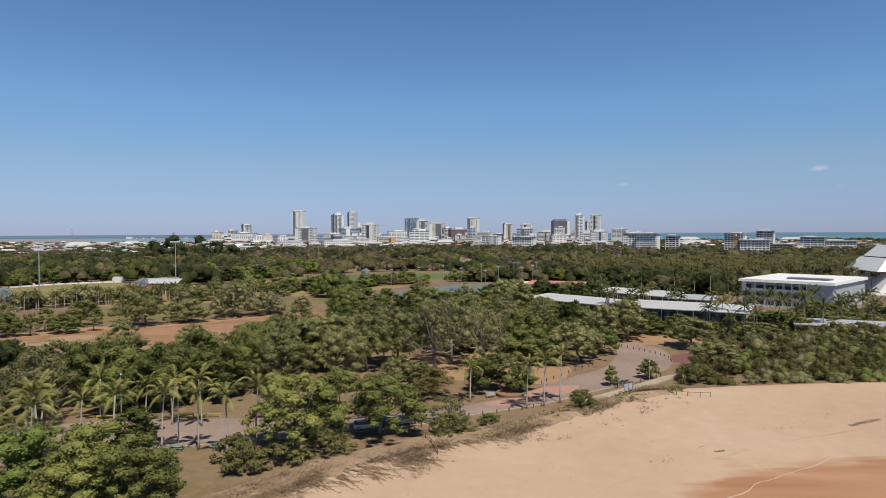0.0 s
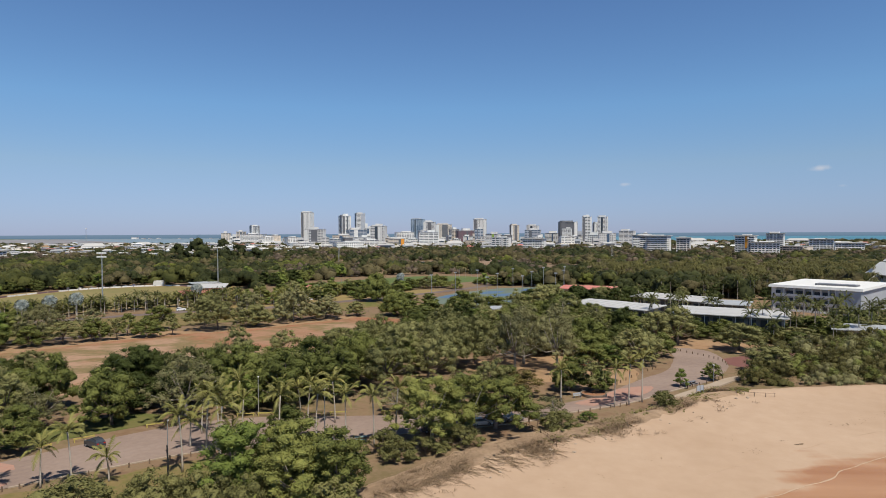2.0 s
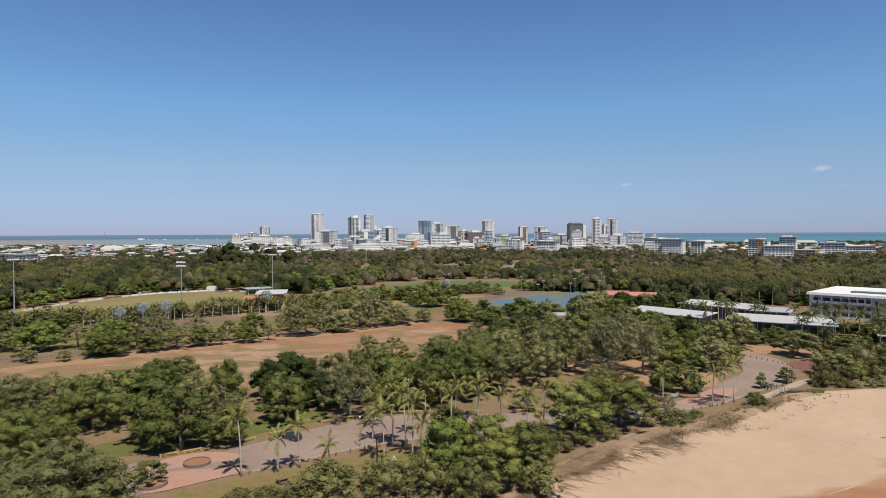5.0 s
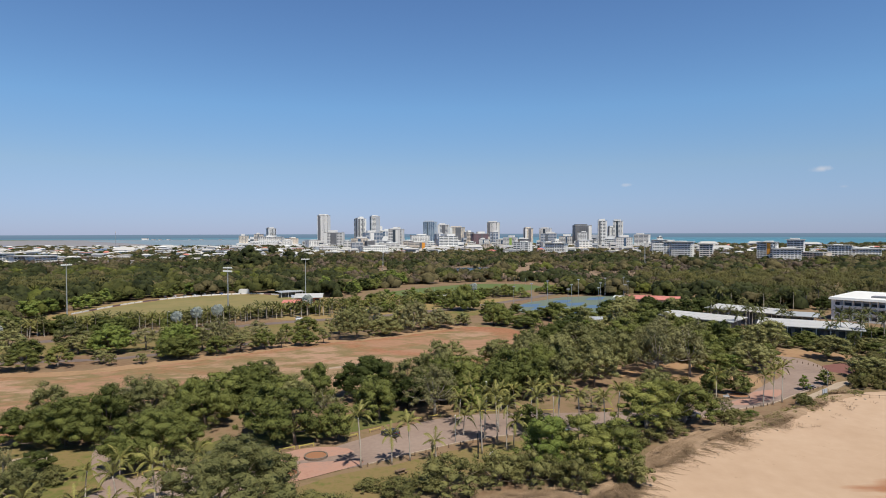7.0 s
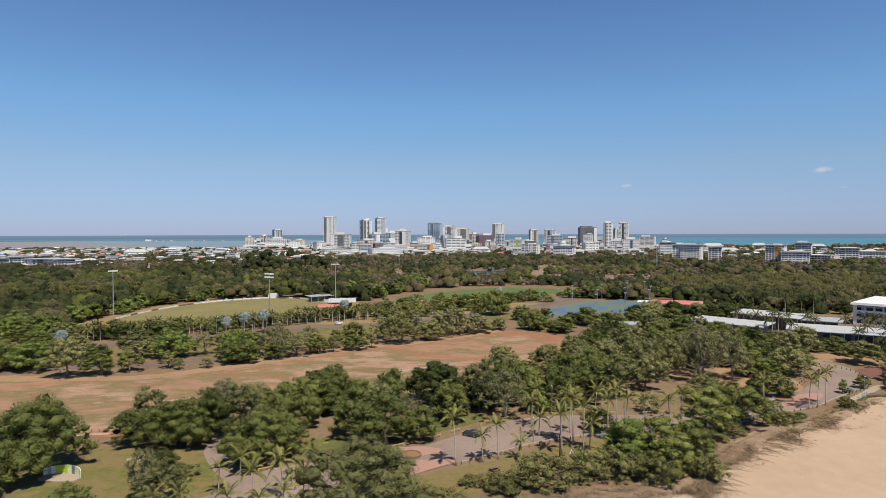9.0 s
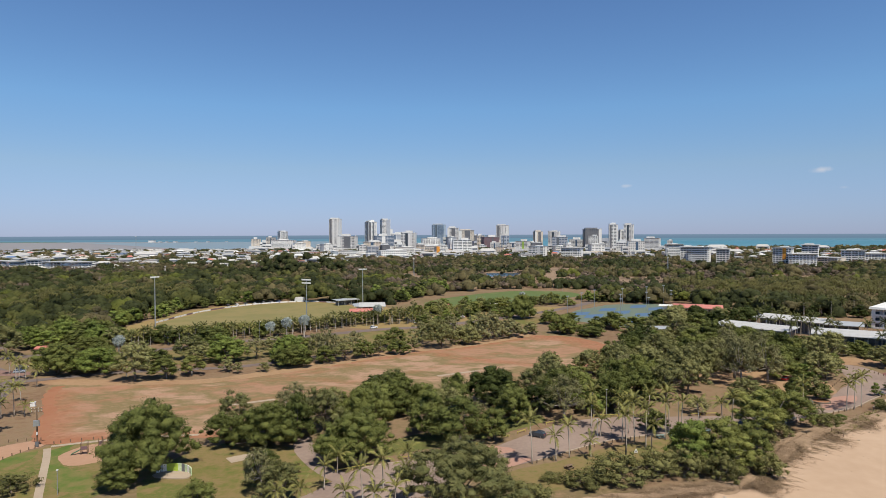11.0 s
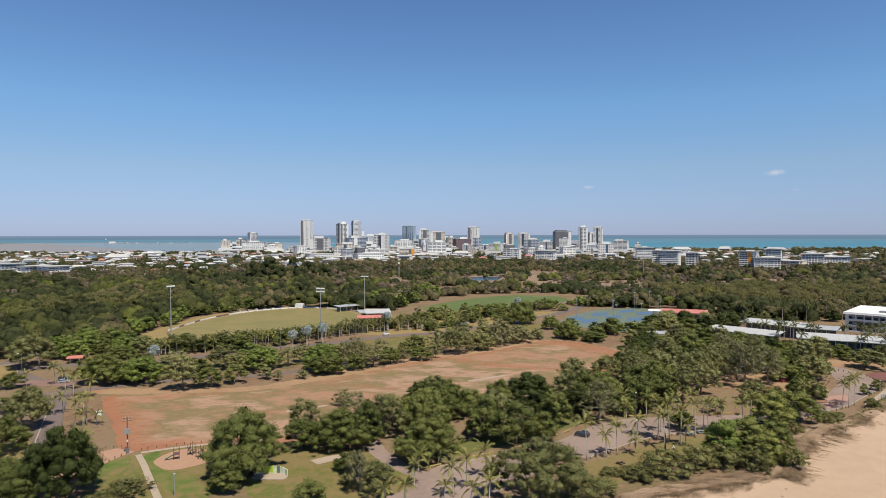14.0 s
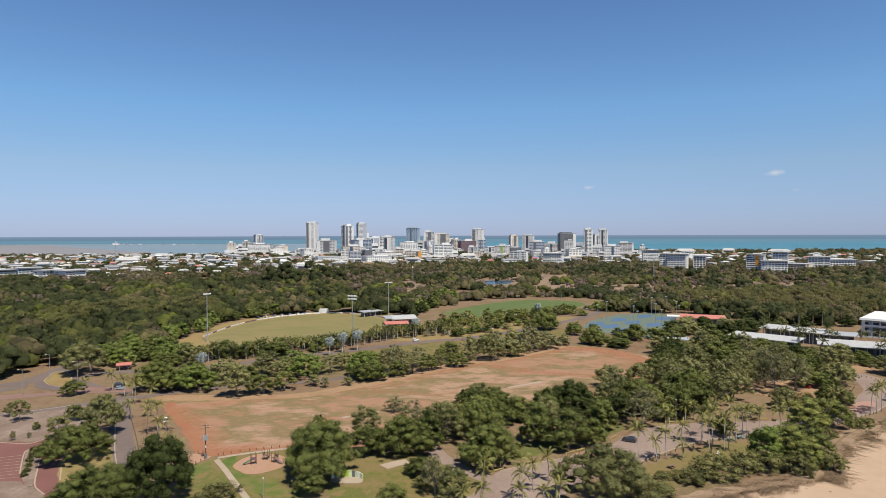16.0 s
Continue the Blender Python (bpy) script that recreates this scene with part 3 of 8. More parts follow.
for i in range(len(bx) - 1):
    for k in range(len(S) - 1):
        a = i * len(S) + k
        bf.append((a, a + 1, a + len(S) + 1, a + len(S)))
beach_me.from_pydata(bv, [], bf)
beach_me.update()
beach = part("beach", beach_me, M["sand"], smooth=True)
tagged(beach, "pale sandy beach, wet and orange lower down", "beach", kind="structure")
sea = part("sea", grid_mesh("sea", spaced((-5000, 5000, 500)), spaced((-1500, 4950, 430)), lambda X, Y: X * 0 - 2.4), M["water"])
tagged(sea, "flat teal sea with hardly a ripple", "sea", kind="structure")
patch("silty_bay", [(-4950, 2000), (-900, 2080), (-520, 2380), (-480, 2700), (-700, 3600), (-1000, 4900), (-4950, 4900)], -2.36, M["silt"], "pale silty water in the western bay", "sea", 0, 200)
patch("mudflat", [(-4800, 2060), (-2400, 2090), (-1500, 2110), (-1120, 2140), (-1180, 2500), (-1500, 2900), (-2200, 3800), (-3000, 4600), (-4800, 4700)], -2.3, M["mud"], "pale grey-brown mudflat at the edge of the bay", "mudflat", 0, 200)

# ---- roads, fields, courts ----
patch("road", [(-128, 74), (-115, 80), (-98, 87), (-90, 94), (-80, 104), (-72, 110), (-61, 114), (-42, 115), (-22, 116), (-3, 119), (7, 125), (14, 130), (22, 138), (31, 148), (40, 157), (48, 174), (53, 190),
               (62, 186), (62, 172), (57, 158), (45, 143), (38, 138), (30, 132), (20, 124), (6, 117), (-6, 110), (-30, 103), (-41, 100), (-55, 97), (-65, 93), (-73, 88), (-80, 83), (-87, 78), (-94, 74), (-102, 68), (-112, 59), (-122, 48), (-134, 40), (-150, 36), (-150, 48), (-138, 58)],
      0.08, M["asphalt"], "worn purplish-grey asphalt of the beach road and car park", "road", 0.15)
strip("footpath", [(-128, 64), (-137, 74), (-144, 86), (-147, 95), (-156, 103)], 5.0, 0.06, M["asphalt"], "purplish-grey path curving between the trees", "path")
patch("crossing_inland", [(-107, 79), (-103, 87), (-95, 89), (-90, 86), (-97, 82)], 0.1, M["pink"], "pink paved threshold beside the planter", "paving", 0.05, 2)
patch("crossing_seaward", [(-103, 77), (-95, 80), (-87, 80), (-93, 74), (-101, 69)], 0.1, M["pink"], "pink paved threshold across the road", "paving", 0.05, 2)
patch("plaza", [(8, 124), (14, 129), (22, 137), (30, 139), (27, 133), (20, 127), (12, 122)], 0.11, M["pink"], "pinkish brick paving round a planter by the road", "paving", 0.05, 2)
strip("beach_path", [(27, 123), (33, 128.5), (43, 137), (52, 145), (56, 147)], 2.6, 0.45, M["concrete"], "pale concrete footpath behind the beach", "path", 2.0, 0.4)
FIELD = [(-252, 160), (-229, 160), (-206, 160), (-184, 169), (-160, 189), (-123, 222), (-101, 233), (-61, 268), (-42, 262), (-22, 222), (-53, 163), (-66, 150), (-103, 134), (-130, 122), (-153, 110), (-169, 98), (-194, 98), (-216, 92), (-230, 119), (-247, 144)]
patch("sports_field", FIELD, 0.03, M["field"], "worn tan and reddish sports field with thin dry turf", "sports field", 0.5)


def worn_material():
    """The field's turf, worn through to red soil where the ground is trodden (the mesh's wear), with a torn edge."""
    m = M["field"].copy()
    m.name = "trodden_sports_turf"
    n, l = m.node_tree.nodes, m.node_tree.links
    b = n["Principled BSDF"]
    turf = b.inputs["Base Color"].links[0].from_socket
    at, no, ad, ra, mx, tc, red, rr = (n.new("ShaderNode" + k) for k in ("Attribute", "TexNoise", "Math", "MapRange", "MixRGB", "TexCoord", "TexNoise", "ValToRGB"))
    at.attribute_name = "wear"
    no.inputs["Scale"].default_value, no.inputs["Detail"].default_value = 0.16, 6
    red.inputs["Scale"].default_value, red.inputs["Detail"].default_value = 0.5, 5
    l.new(tc.outputs["Object"], no.inputs["Vector"])
    l.new(tc.outputs["Object"], red.inputs["Vector"])
    l.new(at.outputs["Fac"], ad.inputs[0])
    l.new(no.outputs["Fac"], ad.inputs[1])
    ra.inputs["From Min"].default_value, ra.inputs["From Max"].default_value = 0.78, 1.3
    ra.inputs["To Max"].default_value = 0.85
    l.new(ad.outputs[0], ra.inputs["Value"])
    e = rr.color_ramp.elements
    e[0].position, e[0].color = 0.3, (0.27, 0.11, 0.06, 1)
    e[1].position, e[1].color = 0.7, (0.36, 0.18, 0.105, 1)
    l.new(red.outputs["Fac"], rr.inputs[0])
    l.new(ra.outputs[0], mx.inputs[0])
    l.new(turf, mx.inputs[1])
    l.new(rr.outputs[0], mx.inputs[2])
    l.new(mx.outputs[0], b.inputs["Base Color"])
    return m


def line_distance(x, y, pts):
    best = 1e9
    for (ax, ay), (bx_, by_) in zip(pts[:-1], pts[1:]):
        ux, uy = bx_ - ax, by_ - ay
        k = min(1.0, max(0.0, ((x - ax) * ux + (y - ay) * uy) / (ux * ux + uy * uy)))
        best = min(best, math.hypot(x - ax - k * ux, y - ay - k * uy))
    return best


# where the field is trodden: line, reach in metres, depth of wear
WEAR = [([(-205, 97), (-216, 95), (-224, 110), (-243, 142)], 9, 0.8), ([(-175, 180), (-150, 198), (-123, 220), (-101, 232), (-66, 262)], 9, 0.75), ([(-180, 172), (-163, 166), (-140, 160)], 6, 0.5), ([(-110, 214), (-92, 200), (-66, 188), (-50, 180)], 6, 0.7),
        ([(-58, 262), (-42, 255), (-28, 222), (-46, 184), (-58, 164)], 13, 0.85), ([(-235, 150), (-206, 158), (-184, 168)], 5, 0.5), ([(-205, 97), (-186, 99), (-168, 100)], 4, 0.7),
        ([(-204, 118), (-160, 142), (-112, 186), (-66, 236)], 4, 0.42), ([(-222, 134), (-178, 160), (-130, 206)], 4, 0.45), ([(-150, 122), (-108, 146), (-70, 172)], 5, 0.42)]


def trodden_field():
    step = 2.5
    vs, fs, wear, seen = [], [], [], {}

    def corner(i, j):
        if (i, j) not in seen:
            x, y = -252 + i * step, 90 + j * step
            seen[i, j] = len(vs)
            vs.append((x, y, 0.05))
            wear.append(max([0.0] + [k * math.exp(-(line_distance(x, y, p) / d) ** 2) for p, d, k in WEAR]))
        return seen[i, j]

    for i in range(94):
        for j in range(74):
            if inside(-252 + (i + 0.5) * step, 90 + (j + 0.5) * step, FIELD):
                fs.append((corner(i, j), corner(i + 1, j), corner(i + 1, j + 1), corner(i, j + 1)))
    ob = part("field_turf", Geo().add(vs, fs), worn_material())
    ob.data.attributes.new("wear", "FLOAT", "POINT").data.foreach_set("value", wear)
    tagged(ob, "thin turf of the sports field worn through to red soil", "turf", kind="structure")


trodden_field()
strip("field_edge_west", [(-205, 95), (-216, 94), (-222, 104), (-232, 122), (-243, 140), (-249, 155)], 4.0, 0.06, M["red_soil"], "bare red soil along the edge of the field", "soil", 2.2, 0, 0.42)
strip("field_edge_south", [(-169, 97.5), (-185, 97), (-205, 96), (-217, 93)], 2.6, 0.065, M["red_soil"], "bare red soil at the field's corner", "soil", 2.2, 0, 0.42)
strip("field_edge_east", [(-60, 265), (-40, 258), (-28, 222), (-50, 174), (-60, 160)], 3.5, 0.068, M["red_soil"], "bare red soil at the field's end", "soil", 2.2, 0, 0.42)
strip("cricket_pitch", [(-178, 129), (-165, 136)], 1.9, 0.12, M["concrete"], "pale concrete cricket pitch in the field", "cricket pitch")
strip("cricket_pitch_far", [(-111, 170), (-94, 180)], 2.0, 0.12, M["concrete"], "pale concrete cricket pitch in the field", "cricket pitch")
patch("oval_ground", [(-286, 316), (-278, 375), (-257, 416), (-223, 436), (-189, 420), (-168, 370), (-176, 328), (-205, 296), (-241, 276), (-272, 290)], 0.05, M["oval"], "green and tan turf of the fenced oval", "sports oval", 0.2)
patch("oval_surround", [(-300, 300), (-292, 385), (-262, 432), (-223, 452), (-176, 440), (-146, 380), (-150, 330), (-190, 290), (-245, 262), (-290, 262)], 0.035, M["dry_grass"], "dry trodden grass round the oval", "grass", 0.5)
patch("second_oval", [(-125, 425), (-102, 475), (-46, 530), (2, 526), (12, 488), (-24, 446), (-70, 415), (-100, 400)], 0.05, M["green"], "even green turf of a second sports ground", "sports oval", 0.2)
patch("forecourt", [(-135, 296), (-165, 300), (-150, 340), (-110, 372), (-60, 400), (-20, 395), (-40, 360), (-90, 320)], 0.03, M["dry_grass"], "dry grass and gravel yard", "soil", 0.5)
COURTS = [(-29.9, 345.9), (-14.5, 377.7), (17.1, 413.2), (53.9, 421.8), (62.2, 398.9), (7.7, 293.6), (-7.5, 299.1), (-24.8, 321.8)]
patch("netball_courts", COURTS, 0.06, M["court_green"], "green surround of the hard courts", "court", rounded=False)
strip("avenue", [(-420, 130), (-340, 186), (-300, 212), (-264, 217), (-243, 229), (-218, 250), (-194, 259), (-145, 291), (-116, 303), (-70, 340), (-36, 373), (-6, 410), (20, 450)], 7.5, 0.07, M["asphalt_dark"], "two-lane grey asphalt road past the oval", "road", 5)
patch("verge_lawn", [(-264, 184), (-240, 192), (-206, 198), (-160, 224), (-112, 254), (-70, 292), (-40, 330), (-70, 330), (-112, 296), (-150, 282), (-194, 252), (-218, 243), (-243, 222), (-262, 210)], 0.048, M["lawn"], "dry patchy grass between the field and the road", "grass", 1.0)
strip("verge_drive", [(-420, 85), (-306, 141), (-282, 154), (-262, 166), (-240, 178), (-212, 184), (-192, 190), (-166, 210), (-146, 226)], 5.0, 0.066, M["asphalt_dark"], "narrow asphalt drive along the field", "road", 5)
strip("side_road", [(-272.4, 165.6), (-259.2, 134.0), (-250.0, 113.8), (-241.7, 96.8), (-234.2, 82.2), (-219, 50), (-206, 30)], 6.6, 0.074, M["asphalt_dark"], "purplish-grey side road beside the field", "road", 4)
strip("main_road", [(-400, 150), (-330.7, 179.9), (-329.1, 189.0), (-328.1, 200.0), (-327.9, 223.5), (-330.5, 242.1), (-360, 300)], 8.0, 0.076, M["asphalt_dark"], "grey asphalt main road at the roundabout", "road", 4)
patch("roundabout", [(-318.4, 184.2), (-328.2, 204.7), (-331.5, 221.1), (-321.5, 219.2), (-310.7, 203.5), (-298.2, 191.4), (-283.0, 179.8), (-275.0, 175.3), (-272.4, 169.4), (-291.9, 178.4), (-304.3, 177.2)], 0.078, M["asphalt_dark"], "asphalt round a grassy traffic island", "road", 0, 2)
patch("traffic_island", [(-321.7, 197.3), (-314.9, 189.2), (-307.6, 185.5), (-309.4, 196.5), (-319.9, 212.7), (-326.2, 214.3)], 0.13, M["dry_grass"], "dry grass on the traffic island", "grass", 0, 2)
patch("brick_verge", [(-420, 128), (-320.3, 163.3), (-309.1, 167.1), (-293.2, 171.6), (-272.9, 173.2), (-275.5, 179.4), (-296.4, 182.7), (-304.4, 175.2), (-312.4, 172.9), (-325.0, 170.8), (-420, 150)], 0.079, M["paved"], "dull pink paving along the main road", "paving", 0.1)
patch("red_car_park", [(-285.7, 108.0), (-274.7, 106.7), (-273.2, 112.3), (-272.2, 116.4), (-264.8, 106.1), (-258.4, 93.8), (-249.0, 74.7), (-242.7, 61.4), (-247.6, 64.1), (-256.9, 71.3), (-264.9, 74.9), (-300, 78), (-330, 70), (-330, 94)], 0.05, M["red_pave"], "dull red paved car park with white markings", "car park", 0.1)
patch("gravel_bed", [(-345, 116), (-305.6, 139.8), (-294.4, 145.1), (-282.1, 154.0), (-270.8, 153.3), (-262.1, 134.2), (-271.3, 117.6), (-273.9, 113.5), (-275.7, 107.9), (-286.4, 109.1), (-335, 96)], 0.045, M["gravel"], "stony grey-brown bed with scattered shrubs", "soil", 0.4)
patch("gravel_corner", [(-264.7, 74.5), (-257.3, 72.1), (-252.8, 70.3), (-246.1, 62.0), (-248.3, 56.8), (-253.8, 57.1), (-285, 48), (-300, 60)], 0.058, M["gravel"], "pale stony ground beside the car park", "soil", 0.3)
patch("dry_verge", [(-258.8, 94.8), (-253.8, 97.5), (-246.8, 102.3), (-238.2, 84.2), (-236.0, 73.9), (-248.6, 73.9)], 0.056, M["dry_grass"], "dry tan grass between the car park and the side road", "grass", 0.4)
patch("car_park_island", [(-272.5, 99.7), (-270.8, 100.6), (-267.8, 98.9), (-263.5, 90.8), (-259.6, 82.8), (-254.6, 72.7), (-255.2, 70.4), (-262.4, 79.6), (-268.2, 91.0)], 0.16, M["gravel"], "pale kerbed island of stones with small shrubs", "kerb", 0.05, 2)
patch("playground_pad", [(-204.5, 82), (-203, 89), (-198.5, 92.5), (-192, 90), (-188.5, 84), (-191.5, 79), (-198, 75.7)], 0.07, M["playpad"], "pinkish soft-fall sand under play equipment", "sand", 0.2, 2)
patch("lawn_playground", [(-214, 86), (-206, 95), (-190, 96), (-180, 88), (-176, 72), (-188, 52), (-206, 52), (-214, 66)], 0.04, M["lawn"], "patchy green lawn round the playground", "lawn", 0.6)
patch("lawn_mural", [(-176, 64), (-172, 88), (-158, 92), (-140, 84), (-134, 70), (-140, 50), (-160, 44)], 0.04, M["lawn"], "patchy olive lawn between the trees", "lawn", 0.6)
patch("lawn_roadside", [(-98, 66), (-88, 75), (-78, 80), (-66, 88), (-54, 93), (-44, 95), (-40, 88), (-56, 78), (-76, 66), (-90, 58)], 0.04, M["lawn"], "thin green lawn beside the beach road", "lawn", 0.6)
patch("lawn_inland", [(-124, 82), (-108, 90), (-92, 100), (-78, 112), (-84, 118), (-100, 108), (-122, 94)], 0.04, M["lawn_green"], "thin lawn shaded by roadside trees", "lawn", 0.6)
patch("litter_clearing", [(-58, 120), (-30, 122), (-4, 126), (10, 140), (-10, 150), (-40, 136)], 0.04, M["ground"], "brown leaf litter under the trees", "soil", 0.8)
patch("bare_clearing", [(22, 140), (30, 150), (30, 172), (10, 178), (-14, 168), (-8, 150), (8, 144)], 0.045, M["tan_soil"], "bare tan soil under tall trees", "soil", 0.8)
patch("bare_verge", [(50, 190), (64, 188), (70, 182), (84, 186), (78, 200), (60, 206)], 0.045, M["tan_soil"], "bare pinkish soil beside the turning road", "soil", 0.5)
patch("casino_drive", [(62, 172), (84, 180), (120, 184), (124, 176), (90, 170), (64, 160)], 0.05, M["red_pave"], "reddish brick drive behind the scrub", "road", 0.1)
patch("lawn_corner", [(-213, 91.5), (-215.3, 87), (-217.5, 80), (-221.5, 72), (-227, 77), (-226, 86), (-222, 92), (-217, 94)], 0.055, M["playpad"], "pinkish bare soil where paths meet", "soil", 0.3, 2)
patch("lawn_watered", [(-209.6, 85.5), (-205.5, 91), (-204, 81.5), (-198, 74.6), (-189.5, 71), (-185.2, 61), (-191.9, 60.8), (-196.7, 66.1), (-203.4, 75.1)], 0.05, M["lush"], "watered bright green grass beside the path", "lawn", 0.7, 2)
patch("lawn_watered_west", [(-211.5, 85.5), (-215.3, 85.3), (-217.4, 79.1), (-216.2, 71), (-212.8, 68), (-212.4, 75), (-209.8, 80)], 0.05, M["lush"], "watered bright green grass beside the path", "lawn", 0.7, 2)
strip("park_path", [(-211, 88), (-206.2, 80), (-201.5, 71.5), (-194, 58), (-186, 44)], 1.7, 0.09, M["concrete"], "narrow pale concrete path across the lawn", "path")
strip("field_path", [(-211, 89.5), (-203, 93), (-190, 97), (-176, 99)], 1.6, 0.095, M["concrete"], "narrow pale concrete path along the field", "path")
strip("slab", [(-161, 79), (-157.5, 81.5), (-154, 83)], 4.2, 0.1, M["concrete"], "pale concrete slab in the grass", "slab", 1.5)

patch("field_margin", [(-256, 158), (-206, 158), (-186, 166), (-160, 186), (-124, 219), (-102, 230), (-62, 265), (-66, 272), (-104, 239), (-128, 229), (-164, 196), (-188, 174), (-206, 165), (-256, 166)], 0.062, M["tan_soil"], "bare pinkish soil under the row of trees", "soil", 0.6)
patch("pond", [(-70, 742), (-64, 790), (-40, 806), (-6, 800), (-14, 765), (-22, 742), (-46, 734)], 0.16, M["glassblue"], "small blue pond among the trees", "pond", 0, 8)
patch("leaf_litter", [(-190, 500), (-150, 505), (-132, 570), (-136, 650), (-175, 660), (-200, 590)], 0.1, M["tan_soil"], "pinkish leaf litter under half-bare trees", "soil", 2.0, 8)
for i, q in enumerate(((120, 680, 96, 50), (215, 660, 50, 40), (40, 810, 60, 75), (300, 690, 50, 75), (-160, 720, 36, 110), (80, 870, 84, 76), (32, 700, 46, 40), (-285, 770, 40, 52), (330, 690, 60, 42), (110, 610, 44, 24), (-34, 738, 50, 90))):
    patch("clearing", [(q[0] + q[2] * math.cos(a * 0.785), q[1] + q[3] * math.sin(a * 0.785)) for a in range(8)], 0.04 + 0.006 * i, M["clearing"], "bare tan clearing in the woodland", "soil", 2.0, 8)

# dry mat of grass behind the sand
mat_pts = [(x, float(beach_edge(x)) + a) for x, a in ((-110, 4), (-95, 5), (-79, 5), (-60, 5), (-45, 6), (-30, 6), (-15, 7), (-4, 7), (8, 7), (24, 6), (36, 5), (48, 3))]
mat_pts += [(x, float(beach_edge(x)) - a) for x, a in ((48, 1.5), (36, 1), (24, 1.5), (8, 1.8), (-4, 2.2), (-15, 2.6), (-30, 2.2), (-45, 1.5), (-60, 1.5), (-79, 2), (-95, 2), (-110, 2))]
mline = smooth_line(mat_pts[:12], 2.0)
sline = smooth_line(mat_pts[12:][::-1], 2.0)
mr = random.Random(4)
mv, mf = [], []
for i in range(min(len(mline), len(sline))):
    a, b = mline[i], sline[i]
    for k in range(7):
        q = a.lerp(b, k / 6) + Vector((mr.uniform(-0.3, 0.3), mr.uniform(-1, 1) if k in (0, 6) else 0, 0))
        mv.append((q.x, q.y, float(land_z(np.array(q.x), np.array(q.y))) + (0.1 if 0 < k < 6 else -0.15) + 0.35 * (k > 2) + mr.uniform(0, 0.12)))
    if i:
        mf += [((i - 1) * 7 + k, (i - 1) * 7 + k + 1, i * 7 + k + 1, i * 7 + k) for k in range(6)]
tagged(part("dune_mat", Geo().add(mv, mf), M["dune_mat"]), "matted dry brown grass on the low dune", "grass", kind="structure")

# blue playing areas, one by one
cu, cv = Vector((0.94, 0.34)), Vector((0.34, 0.94))
for x, y in [(-15.6, 359.2), (9.2, 382.4), (-8.8, 347.2), (14.6, 366.1), (36.8, 400.8), (26.0, 353.3), (45.4, 386.3), (-3.4, 330.5), (7.0, 322.0), (10.6, 307.1)]:
    o = Vector((x, y)) - cu * 7 - cv * 9
    patch("court_surface", [(q.x, q.y) for q in (o, o + cu * 14, o + cu * 14 + cv * 18, o + cv * 18)], 0.085, M["court_blue"], "blue hard court on the green surround", "court", rounded=False)

# ---- vegetation ----
def leaves(rng, centre, radius, n, size, squash=1.0, up=0.25, keep=None, loose=0.45):
    """n folded diamond leaves over the skin of a clump; returns corners and faces as arrays."""
    d = rng.normal(size=(n, 3))
    d /= np.linalg.norm(d, axis=1)[:, None]
    rad = radius * (0.74 + 0.46 * rng.random(n))
    p = np.asarray(centre) + d * rad[:, None] * np.array([1, 1, squash])
    if keep is not None:
        ok = keep(p)
        p, d = p[ok], d[ok]
    n = len(p)
    nrm = d + rng.normal(size=(n, 3)) * loose + np.array([0, 0, up])
    nrm /= np.linalg.norm(nrm, axis=1)[:, None]
    a = np.cross(nrm, rng.normal(size=(n, 3)))
    a /= np.linalg.norm(a, axis=1)[:, None] + 1e-9
    b = np.cross(nrm, a)
    s = size * (0.6 + 0.8 * rng.random(n))[:, None]
    fold = nrm * s * 0.18
    v = np.stack([p - a * s, p + b * s * 0.55 - fold, p + a * s, p - b * s * 0.55 - fold], 1).reshape(-1, 3)
    return v


def sphere_points(cut=-2.0, fine=2):
    bm = bmesh.new()
    bmesh.ops.create_icosphere(bm, subdivisions=fine, radius=1)
    bm.verts.index_update()
    v = np.array([q.co[:] for q in bm.verts])
    f = np.array([[q.index for q in face.verts] for face in bm.faces])
    bm.free()
    f = f[(v[f][:, :, 2].mean(1) > cut)]
    used = np.unique(f)
    back = np.zeros(len(v), int)
    back[used] = np.arange(len(used))
    return v[used], back[f]


BALL = sphere_points(-2.0, 1)
ROUGH_DOME = sphere_points(-0.3, 1)


def clump(rng, centre, radius, squash=1.0, rough=0.2, unit=BALL):
    """The dense inside of a clump of leaves, as uneven as it is; corners and triangles."""
    v, f = unit
    k = 1 + rng.normal(size=len(v)) * rough
    side = rng.normal(size=v.shape) * rough * 0.6
    return np.asarray(centre) + (v * k[:, None] + side) * radius * np.array([1, 1, squash]), f


def leaf_mesh(name, chunks, cores=()):
    """One mesh of leaves (four corners each) and of dense clumps."""
    vs, fs, n0, n_leaf = [], [], 0, 0
    if len(chunks):
        v = np.concatenate(chunks)
        k = np.arange(len(v) // 4)[:, None] * 4
        vs.append(v)
        fs.append(np.concatenate([k + np.array([0, 1, 2]), k + np.array([0, 2, 3])], 1).reshape(-1, 3))
        n0, n_leaf = len(v), len(v) // 2
    for v, f in cores:
        vs.append(v)
        fs.append(f + n0)
        n0 += len(v)
    v, f = np.concatenate(vs), np.concatenate(fs)
    me = bpy.data.meshes.new(name)
    me.vertices.add(len(v))
    me.vertices.foreach_set("co", v.astype(np.float32).ravel())
    me.loops.add(len(f) * 3)
    me.loops.foreach_set("vertex_index", f.astype(np.int32).ravel())
    me.polygons.add(len(f))
    me.polygons.foreach_set("loop_start", np.arange(0, len(f) * 3, 3, dtype=np.int32))
    me.polygons.foreach_set("use_smooth", np.arange(len(f)) >= n_leaf)
    me.update(calc_edges=True)
    return me


